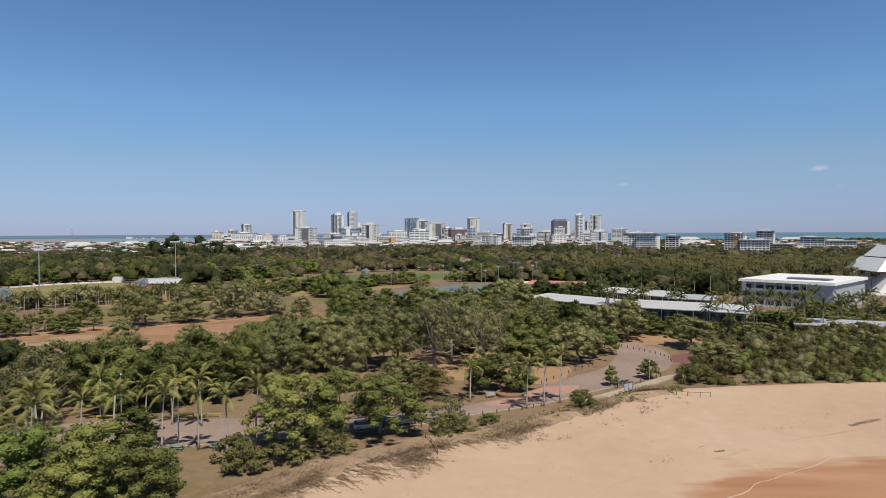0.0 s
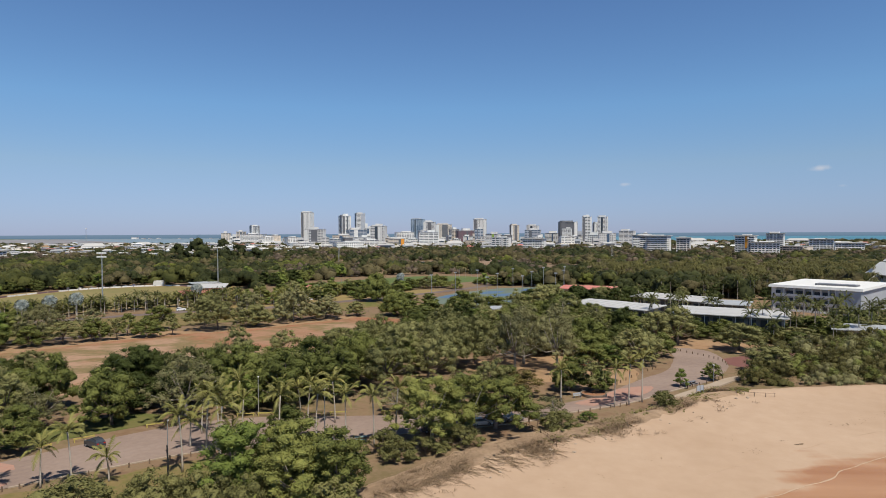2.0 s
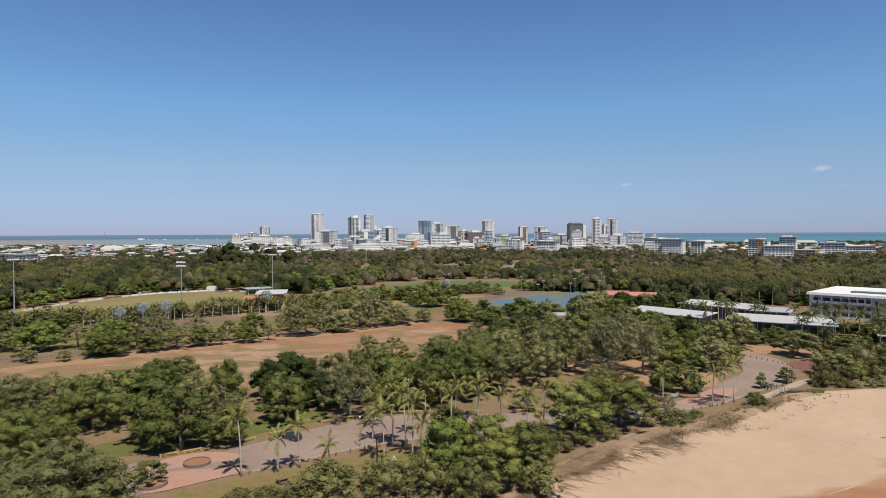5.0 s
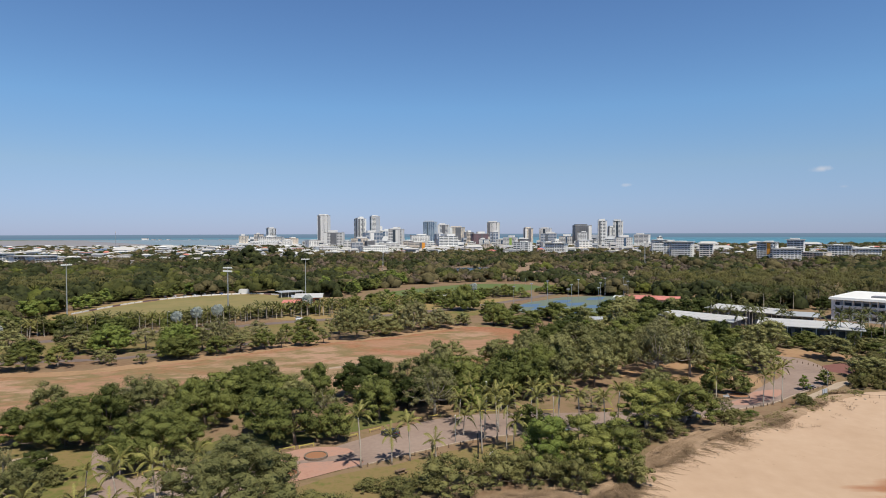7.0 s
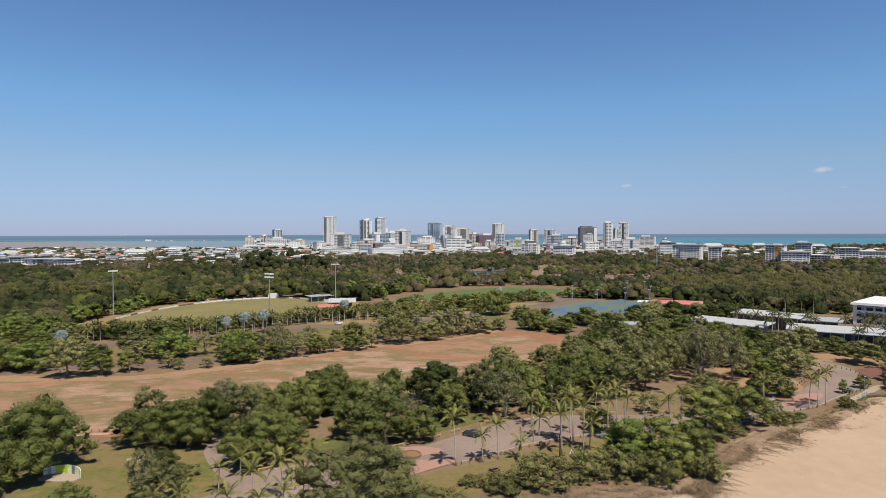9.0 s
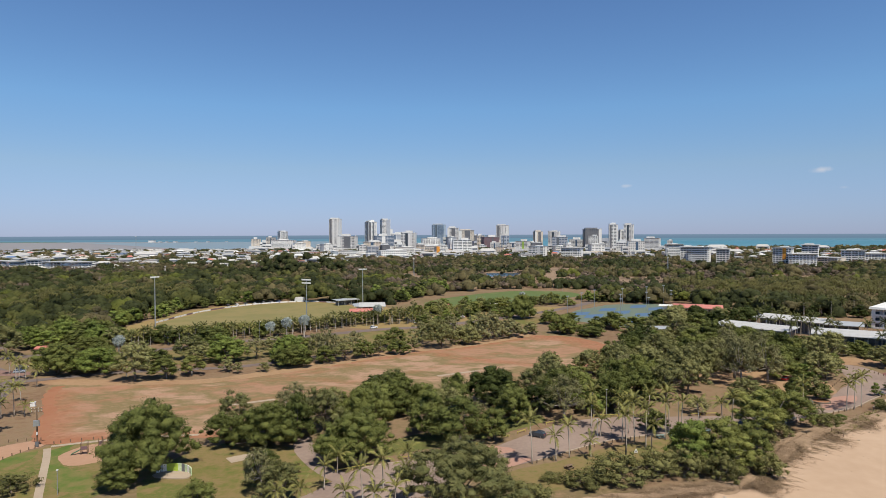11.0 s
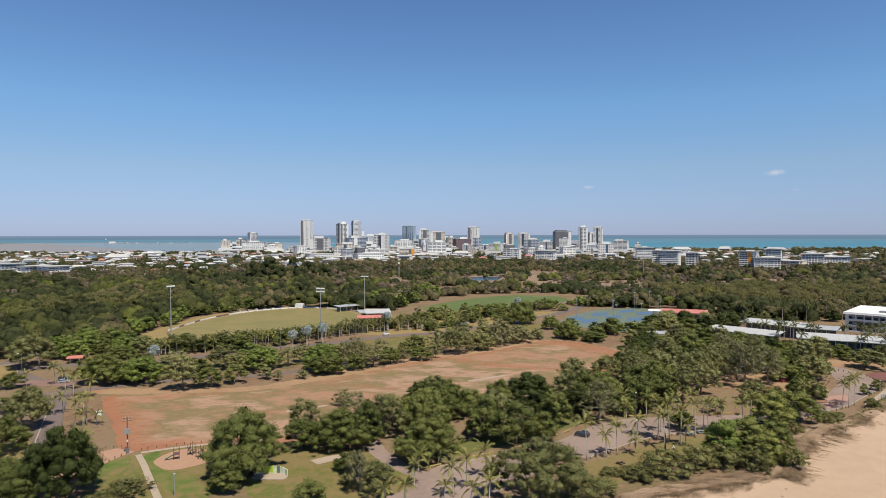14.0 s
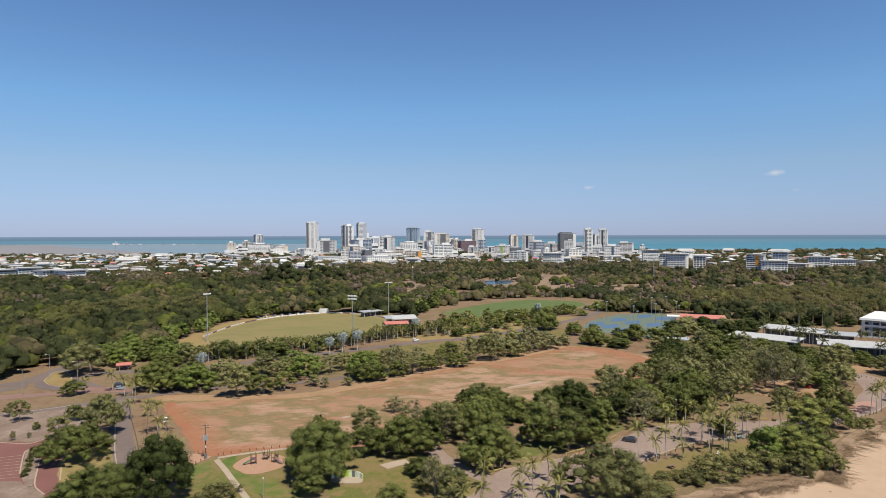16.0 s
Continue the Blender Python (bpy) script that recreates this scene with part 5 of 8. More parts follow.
PALMS_WEST = [(-127.5, 77.4, 4.7), (-133.0, 70.8, 4.0), (-134.2, 61.2, 5.1), (-121.4, 60.3, 7.1), (-115.8, 66.0, 6.6), (-116.2, 55.7, 6.9), (-125.0, 54.5, 7.1), (-127.9, 46.2, 5.9), (-122.1, 45.3, 5.9), (-117.8, 46.0, 6.5), (-136.6, 48.2, 5.8), (-141.1, 47.9, 5.3), (-220.4, 77.1, 9.2), (-214.3, 66.2, 10.2), (-241.5, 114.2, 8.0), (-239.4, 117.0, 8.9), (-236.5, 117.3, 3.2), (-232.4, 100.5, 8.0), (-254.8, 132.1, 5.6), (-256.6, 129.6, 5.0), (-249.4, 134.9, 5.0), (-262.1, 152.7, 8.4), (-256.5, 154.1, 6.0), (-281.0, 175.3, 7.0), (-290.4, 171.8, 5.0), (-271.5, 165.0, 7.0), (-269.0, 166.5, 6.0)]


def palm(x, y, h):
    p = COCO[0] if h > 7.5 else COCO[1] if h > 4.9 else COCO[2]
    k = h / (8.5 if h > 7.5 else 6.5 if h > 4.9 else 4.0)
    w = min(1.15, max(0.8, k ** 0.5))
    return place(p, pose(x, y, float(land_z(np.array(float(x)), np.array(float(y)))), 0, 0, pick.uniform(0, 360)) @ Matrix.Diagonal((w, w, k, 1)))


for x, y, h in PALMS_ROAD + PALMS_WEST:
    palm(x, y, h)
# the double row along the oval's road, and the palms of the hotel garden
row = smooth_line([(-262, 236), (-243, 243), (-216, 262), (-192, 274), (-168, 296), (-140, 312), (-128, 318)], 4.2)
for q in row:
    far_palm(q.x + pick.uniform(-2, 2), q.y + pick.uniform(-2, 2), pick.uniform(5.0, 7.6))
    far_palm(q.x + pick.uniform(-2, 2) - 2, q.y + 6 + pick.uniform(-2, 2), pick.uniform(5.0, 7.6))
    plant(pick.choice("MLL"), q.x + pick.uniform(-2, 2) - 4, q.y + 11 + pick.uniform(-2, 2), pick.uniform(5, 7.5), pick.uniform(6, 9))
for x, y in scatter([(80, 196), (104, 196), (140, 206), (200, 240), (190, 262), (150, 250), (128, 262), (112, 250), (112, 216)], 11, 31) + scatter([(62, 262), (76, 246), (110, 236), (112, 262), (96, 300), (72, 306)], 13, 32):
    far_palm(x, y, pick.uniform(6.2, 9.5))
for x, y in scatter([(84, 200), (150, 206), (200, 236), (196, 250), (120, 240), (112, 214)], 9, 33):
    plant(pick.choice("MLM"), x, y, pick.uniform(4, 7), pick.uniform(7, 11))


def bismarck(seed, height=6.0):
    """A silver fan palm: stiff round leaves on stalks."""
    r = random.Random(seed)
    t = thing("silver_fan_palm", pose(0, 0, 0), "silver-blue fan palm with a round head", "palm", "silver fan palms")
    part("trunk", Geo().tube([(0, 0, -0.2), (0, 0, height * 0.6)], [0.32, 0.26], 8), M["palmtrunk"], t)
    v, f = [], []
    for k in range(14):
        a = 2 * math.pi * k / 14
        v += [(0, 0, 0), (1.5 * math.cos(a - 0.2), 1.5 * math.sin(a - 0.2), 0.22), (1.75 * math.cos(a), 1.75 * math.sin(a), -0.1)]
        f += [(3 * k, 3 * k + 1, 3 * k + 2)]
    fan = Geo().add(v, f).mesh("fan_leaf")
    for i in range(17):
        z = 1 - 1.5 * i / 17
        a = i * 2.4
        d = Vector((math.cos(a) * math.sqrt(max(0, 1 - z * z)), math.sin(a) * math.sqrt(max(0, 1 - z * z)), z))
        ob = part("fan_leaf", fan, M["silver"], t)
        ob.matrix_basis = Matrix.Translation(Vector((0, 0, height * 0.62)) + d * 1.7) @ d.to_track_quat("Z", "Y").to_matrix().to_4x4() @ pose(0, 0, 0, r.uniform(-14, 14), r.uniform(-14, 14), 0) @ Matrix.Scale(r.uniform(0.7, 1.1), 4)
    return t


for x, y in scatter([(-136, 308), (-144, 332), (-110, 366), (-80, 372), (-100, 320)], 10, 34):
    far_palm(x, y, pick.uniform(4, 5.9))
silver = bismarck(1, 11.0)
for x, y, k in ((-197.8, 248.8, 1.15), (-191.8, 258, 1.25), (-184, 264.5, 1.3), (-149.9, 313.8, 1.3), (-253.5, 206, 1.15), (-50, 405, 1.2)):
    place(silver, pose(x, y, 0) @ Matrix.Scale(k, 4))


# ---- scrub, woods, dune grass ----
def stuff(name, chunks, material, label, category, cores=()):
    return tagged(part(name, leaf_mesh(name, chunks, cores), material), label, category, kind="stuff")


def canopy(rng, x, y, r, h, n, size, lobes=6, foot=0.25, heart=0.84):
    """A crown of a wood: lobes of leaves in a dome, each round a dense heart."""
    out, cores = [], []
    a0 = rng.random() * 6.28
    for i in range(lobes):
        q = math.sqrt((i + 0.4) / lobes) if lobes > 1 else 0
        a = a0 + 2.39996 * i
        rr = r * (0.32 + 0.24 * rng.random()) if lobes > 5 else r * (0.4 + 0.25 * rng.random()) if lobes > 2 else r * 0.75
        rho = (r - 0.7 * rr) * q
        z = max(0.3 * rr, h - 0.85 * rr - (1 - foot) * h * 0.75 * q ** 2.4 * (0.6 + 0.4 * rng.random()))
        c = (x + rho * math.cos(a), y + rho * math.sin(a), z)
        low = z - 0.4 * rr
        out.append(leaves(rng, c, rr, n // lobes, size, 0.85, 0.3, keep=lambda p: p[:, 2] > low, loose=0.4))
        cores.append(clump(rng, c, rr * heart * 1.04, 0.85, 0.13, ROUGH_DOME))
    return out, cores


srng = np.random.default_rng(3)
ch, cc = [[], [], []], [[], [], []]
for x, y in scatter([(50, 137), (58, 138), (97, 140), (140, 146), (200, 152), (210, 175), (160, 196), (120, 192), (90, 178), (66, 160), (54, 148)], 4.4, 40):
    d = y - float(beach_edge(x))
    k = int(srng.choice(3, p=(0.58, 0.2, 0.22)))
    o, c = canopy(srng, x, y, srng.uniform(2.2, 4.2), min(6.8, 2.6 + d * 0.17) + srng.uniform(-0.8, 0.9), 1000 if x < 110 else 420, 0.145 if x < 110 else 0.2, 6, 0.0, 0.6)
    ch[k] += o
    cc[k] += c
stuff("coastal_scrub", ch[0], M["scrub"], "dense olive-brown coastal scrub along the beach", "scrub", cc[0])
stuff("coastal_brush", ch[2], M["leaf_C"], "grey-brown half-dry bushes in the coastal scrub", "scrub", cc[2])
stuff("coastal_thicket", ch[1], M["leaf_M"], "greener bushes in the coastal scrub", "scrub", cc[1])

HOLES = [(-40, 742, 40), (-225, 355, 86), (-60, 465, 62), (-20, 500, 60), (-110, 440, 50), (20, 360, 66), (-140, 330, 60), (75, 345, 34), (82, 275, 40), (90, 240, 60), (150, 260, 80), (-60, 330, 55), (-310, 200, 36), (-360, 300, 14), (215, 320, 46), (-318, 150, 44), (-300, 250, 22), (-20, 400, 50), (-100, 390, 50)]
# open ground in the woodland: place, half width, half depth
CLEAR = [(120, 680, 80, 36), (215, 660, 40, 28), (20, 640, 50, 30), (40, 810, 50, 60), (300, 690, 40, 60), (-150, 690, 30, 60), (-90, 610, 24, 40), (-300, 905, 50, 26), (-36, 738, 34, 85), (66, 870, 50, 70), (120, 880, 50, 50), (30, 700, 40, 36), (-158, 740, 12, 50), (-285, 770, 30, 46), (-165, 590, 18, 34), (330, 690, 50, 40), (110, 610, 36, 20), (-120, 560, 16, 30), (-420, 840, 60, 34), (-500, 1000, 90, 36), (250, 820, 36, 26)]
GROVE = [(70, 430), (110, 400), (240, 335), (420, 335), (520, 420), (430, 500), (260, 520), (110, 500)]
TALL = [(-317, 742, 14, 35), (-288, 748, 10, 33), (-338, 738, 11, 27), (-302, 722, 12, 26), (-266, 742, 12, 27), (-322, 716, 10, 20), (-276, 720, 11, 21), (-245, 738, 10, 22)]
SHADES = {"wood_dark": ("dark green woodland trees", "dark"), "wood_green": ("mid-green woodland trees", "green"), "wood_bright": ("bright yellow-green woodland trees", "bright"), "wood_dry": ("grey-brown half-bare dry woodland trees", "dry"), "wood_olive": ("dull olive woodland trees", "olive")}


def wood(name, x0, x1, y0, y1, gap, per, size, seed, shares, low, high, share, where, wedge=0.8, holes=(), lobes=6, wide=(3.4, 5.6)):
    """A stretch of woodland; each shade of tree is a body of its own."""
    rng = np.random.default_rng(seed)
    ch = {k: [] for k in shares}
    cc = {k: [] for k in shares}
    keys, odds = list(shares), np.array(list(shares.values()))
    y = y0
    while y < y1:
        lim = wedge * (y + 110) + 60
        x = max(x0, -lim - 110)
        while x < min(x1, lim):
            px, py = x + rng.uniform(-0.6, 0.6) * gap, y + rng.uniform(-0.6, 0.6) * gap
            x += gap
            if rng.random() > share or py < 175 or py > float(far_shore(px)) - 40 or (-300 < px < 100 and py < 300) or (-268 < px < 220 and py < 262):
                continue
            if any(math.hypot(px - a, py - b) < c for a, b, c in holes) or any(((px - a) / c) ** 2 + ((py - b) / d) ** 2 < 1 for a, b, c, d in CLEAR) and rng.random() < 0.84:
                continue
            if inside(px, py, GROVE) and rng.random() < 0.7:
                continue
            town = py > 880 and px < -300 or py > 1130
            if town and rng.random() < 0.16:
                continue
            # kinds stand in drifts, not evenly mixed
            drift = np.array([1 + 2.6 * noise.noise((px * 0.009, py * 0.009, 7.0 * i)) for i in range(len(keys))])
            p = np.clip(odds * drift, 0.01, None)
            k = keys[int(rng.choice(len(keys), p=p / p.sum()))]
            if k == "wood_dry" and px < -230 and py < 800 and rng.random() < 0.8:
                k = "wood_dark"
            if px > 40 and py < 470 and k in ("wood_bright", "wood_green") and rng.random() < 0.75:
                k = "wood_olive"
            big = rng.random() ** 2
            h = (low + (high - low) * (0.6 * big + 0.4 * rng.random())) * (0.9 if town else 1.0)
            r = wide[0] + wide[1] * big + 0.8 * rng.random()
            n = int(per * (r / 5) ** 2 * (0.5 if k == "wood_dry" else 1))
            o, c = canopy(rng, px, py, r, h, n, size, lobes, 0.25, 0.84 if k != "wood_dry" else 0.55)
            ch[k] += o
            cc[k] += c
        y += gap * 0.9
    for k in keys:
        if ch[k]:
            stuff(name + "_" + SHADES[k][1], ch[k], M[k], SHADES[k][0] + " " + where, "woodland", cc[k])


wood("woodland_near", -640, 540, 205, 470, 13.0, 150, 0.46, 51, {"wood_dark": 0.5, "wood_green": 0.32, "wood_bright": 0.08, "wood_olive": 0.12}, 8, 18, 0.97, "behind the oval", 0.9, HOLES, 8, (6.2, 7.5))
wood("woodland", -720, 900, 470, 780, 17, 62, 0.6, 52, {"wood_dark": 0.36, "wood_green": 0.16, "wood_dry": 0.26, "wood_olive": 0.24, "wood_bright": 0.03}, 6, 15, 0.86, "beyond the ovals", 0.75, HOLES, 6, (6.6, 8.5))
wood("woodland_far", -1200, 1200, 780, 1300, 18, 22, 1.2, 54, {"wood_dark": 0.34, "wood_olive": 0.36, "wood_dry": 0.26, "wood_green": 0.06}, 6, 15, 0.85, "before the city", 0.75, (), 3, (6.5, 8))
wood("city_trees", -2300, 2300, 1300, 2420, 26, 7, 2.2, 55, {"wood_dark": 0.4, "wood_olive": 0.5}, 6, 14, 0.62, "among the buildings of the city", 0.78, (), 2, (6, 7))


# tall old trees standing over the wood's far edge
knoll = np.random.default_rng(66)
ch, cc = [], []
for x, y, r, h in TALL:
    o, c = canopy(knoll, x, y, r, h, 420, 0.8, 8, 0.2, 0.84)
    ch += o
    cc += c
stuff("tall_trees", ch, M["wood_dark"], "tall dark trees standing above the woodland", "woodland", cc)


def palm_grove(name, poly, gap, seed, label):
    """Many far palms: thin trunks under stars of drooping fronds."""
    rng = np.random.default_rng(seed)
    v, f = [], []
    for x, y in scatter(poly, gap, seed):
        x, y = x + rng.uniform(-0.7, 0.7) * gap, y + rng.uniform(-0.9, 0.9) * gap
        h = rng.uniform(9, 16)
        k = len(v)
        v += [(x - 0.14, y, 0), (x + 0.14, y, 0), (x + 0.1, y, h), (x - 0.1, y, h), (x, y - 0.14, 0), (x, y + 0.14, 0), (x, y + 0.1, h), (x, y - 0.1, h)]
        f += [(k, k + 1, k + 2, k + 3), (k + 4, k + 5, k + 6, k + 7)]
        for i in range(13):
            a = i * 2.4 + rng.uniform(-0.3, 0.3)
            L = rng.uniform(3.0, 4.6)
            up = 0.7 - 0.09 * i
            c, s = math.cos(a), math.sin(a)
            k = len(v)
            m = (x + c * L * 0.5, y + s * L * 0.5, h + L * 0.3 * up + 0.2)
            e = (x + c * L, y + s * L, h + L * (0.45 * up - 0.5))
            w = 0.42
            v += [(x, y, h), (m[0] - s * w, m[1] + c * w, m[2] - 0.25), m, (m[0] + s * w, m[1] - c * w, m[2] - 0.25), e]
            f += [(k, k + 1, k + 2), (k, k + 2, k + 3), (k + 1, k + 4, k + 2), (k + 2, k + 4, k + 3)]
    return tagged(part(name, Geo().add(v, f), M["grove"]), label, "palm grove", kind="stuff")


palm_grove("palm_grove", GROVE, 8.4, 71, "grove of tall palms behind the hotel")
palm_grove("palm_stand", [(-390, 340), (-340, 360), (-310, 410), (-320, 470), (-380, 460), (-420, 400)], 8, 72, "stand of palms above the dark woodland")
palm_grove("palm_stand_west", [(-430, 330), (-400, 320), (-380, 350), (-420, 370)], 10, 73, "stand of palms above the dark woodland")

# dry tufts along the dune
trng = np.random.default_rng(9)
tv = []
for i in range(9000):
    x = trng.uniform(-105, 48)
    s = trng.normal(-0.5, 1.9) + (2.0 if -45 < x < 5 else 0)
    if trng.random() < 0.12:
        s += abs(trng.normal(0, 3))
    y = float(beach_edge(x)) - s
    z = float(land_z(np.array(x), np.array(y))) + 0.3
    if noise.noise((x * 0.12, y * 0.12, 5)) < (-0.12 if s < 1.5 else 0.06):
        continue
    n = 10
    a = trng.uniform(0, 6.28, n)
    hh = trng.uniform(0.1, 0.55, n)
    rr = trng.uniform(0.4, 1.3, n)
    base = np.stack([x + trng.normal(0, 0.4, n), y + trng.normal(0, 0.4, n), np.full(n, z - 0.05)], 1)
    tip = base + np.stack([np.cos(a) * rr, np.sin(a) * rr, hh], 1)
    side = np.stack([-np.sin(a), np.cos(a), 0 * a], 1) * 0.042
    tv.append(np.stack([base, base * 0.5 + tip * 0.5 + side, tip, base * 0.5 + tip * 0.5 - side], 1).reshape(-1, 3))
stuff("dune_grass", tv, M["strawtuft"], "dry brown grass tufts on the dune", "grass")
cvv = []
for i in range(2200):
    x = trng.uniform(-4, 52)
    s = trng.normal(-1.6, 1.5)
    if noise.noise((x * 0.2, s * 0.3, 11)) < -0.05:
        continue
    y = float(beach_edge(x)) - s
    cvv.append(leaves(trng, (x, y, float(land_z(np.array(x), np.array(y))) + 0.45), 0.3, 3, 0.22, 0.4))
stuff("dune_creeper", cvv, M["creeper"], "olive creeper runners over the top of the beach", "creeper")


def beach_top(x, y):
    """Height of the sand's skin."""
    x, y = float(x), float(y)
    s = float(beach_edge(x)) - y
    bump = 0.16 * noise.noise((x * 0.13, y * 0.13, 0)) + 0.09 * noise.noise((x * 0.5, y * 0.5, 3)) * max(0, 1 - s / 45)
    return float(land_z(np.array(x), np.array(y))) + 0.25 + bump


def runners(seed):
    """Trailing stems that creep from the dune's mat down over the sand, with small leaves and dry stalks."""
    r = np.random.default_rng(seed)
    out = []
    for i in range(420):
        x = r.uniform(-37, 14)
        y = float(beach_edge(x)) - r.uniform(-1.0, 5.5) * (1.0 if x < -2 else 0.45)
        a = -0.42 + r.normal() * 0.28
        L = r.uniform(1.5, 6.5) * (1.0 if x < -2 else 0.55)
        n = int(L / 0.16)
        for k in range(n):
            q = k / n
            a += r.normal() * 0.06
            x, y = x + 0.16 * math.cos(a), y + 0.16 * math.sin(a)
            if r.random() < q * 0.55:
                continue
            z = beach_top(x, y) + 0.05 + 0.22 * (1 - q) * r.random()
            s = 0.17 * (1.15 - 0.6 * q)
            b = a + r.normal() * 0.5
            c, d = math.cos(b) * s, math.sin(b) * s
            out.append(np.array([(x - c, y - d, z), (x - d * 0.5, y + c * 0.5, z + 0.06), (x + c, y + d, z + 0.02), (x + d * 0.5, y - c * 0.5, z + 0.05)]))
    return out


stuff("dune_runners", runners(91), M["runner"], "dark brown trailing stems creeping down the sand", "creeper")


def wrack(seed):
    """Scraps of weed and twigs left along the last tides, thickest in short stretches."""
    r = np.random.default_rng(seed)
    out = []
    for line, n, wide in ((((40, 97.5), (49.4, 100.7), (66, 108), (81.4, 115.5), (120, 131)), 2600, 0.55), (((28, 92), (46, 104), (64, 113), (90, 124)), 220, 1.6), (((-20, 70), (10, 88), (36, 104), (60, 122)), 90, 3.0)):
        p = np.array(line, float)
        for i in range(n):
            u = r.random() * (len(p) - 1)
            k = int(u)
            x, y = p[k] + (p[k + 1] - p[k]) * (u - k) + r.normal(size=2) * wide * 0.5
            if noise.noise((x * 0.11, y * 0.11, 9)) < 0.08:
                continue
            s, a = r.uniform(0.06, 0.2), r.uniform(0, 6.28)
            z = beach_top(x, y) + 0.02
            c, d = math.cos(a) * s, math.sin(a) * s
            out.append(np.array([(x - c, y - d, z), (x - d * 0.6, y + c * 0.6, z + 0.03), (x + c, y + d, z + 0.01), (x + d * 0.6, y - c * 0.6, z + 0.03)]))
    return out


stuff("wrack_line", wrack(92), M["runner"], "dark scraps of weed along the tide line", "seaweed")


def swash(name, pts, width, material, label):
    """A thin edge left by the last wave, lying on the sand."""
    line = smooth_line(pts, 0.8)
    v, f = [], []
    for i, q in enumerate(line):
        d = (line[min(i + 1, len(line) - 1)] - line[max(i - 1, 0)]).normalized()
        w = width * (0.35 + 0.65 * abs(noise.noise((q.x * 0.35, q.y * 0.35, 2))))
        off = 0.5 * noise.noise((q.x * 0.22, q.y * 0.22, 5))
        for s in (off - w, off, off + w):
            x, y = q.x - d.y * s, q.y + d.x * s
            v.append((x, y, beach_top(x, y) + (0.035 if s == off else 0.012)))
        if i:
            k = 3 * i
            f += [(k - 3, k - 2, k + 1, k), (k - 2, k - 1, k + 2, k + 1)]
    return tagged(part(name, Geo().add(v, f), material, smooth=True), label, "foam line", kind="structure")


swash("swash_line", [(14, 70), (37.7, 82.7), (46, 88.5), (53.6, 92.2), (62, 98), (72.2, 102.3), (88, 109), (120, 120)], 0.24, M["drysand"], "pale raised edge of sand left by the last wave")
swash("swash_line_high", [(20, 84), (36, 93), (52, 101), (70, 108.5), (96, 119)], 0.12, M["drysand"], "faint pale edge of an earlier wave")


# ---- city ----
STYLES = {
    "w": ("white", "glass", "white rendered apartment building with dark window bands", "apartment building"),
    "g": ("grey", "glass", "grey concrete high-rise with window bands", "high-rise"),
    "b": ("bluegrey", "glassblue", "blue-grey glazed office building", "office building"),
    "d": ("dark", "glass", "dark clad building with pale floor edges", "apartment building"),
    "t": ("tan", "glass", "tan rendered block with small windows", "apartment building"),
    "o": ("tan", "glass", "tan and orange rendered building", "office building"),
    "r": ("maroon", "glass", "maroon and grey office building", "office building"),
    "n": ("grey", "glass", "grey building with lime green panels", "apartment building"),
    "a": ("white", "glass", "white apartment building with an orange panel", "apartment building"),
}
city_rng = random.Random(77)


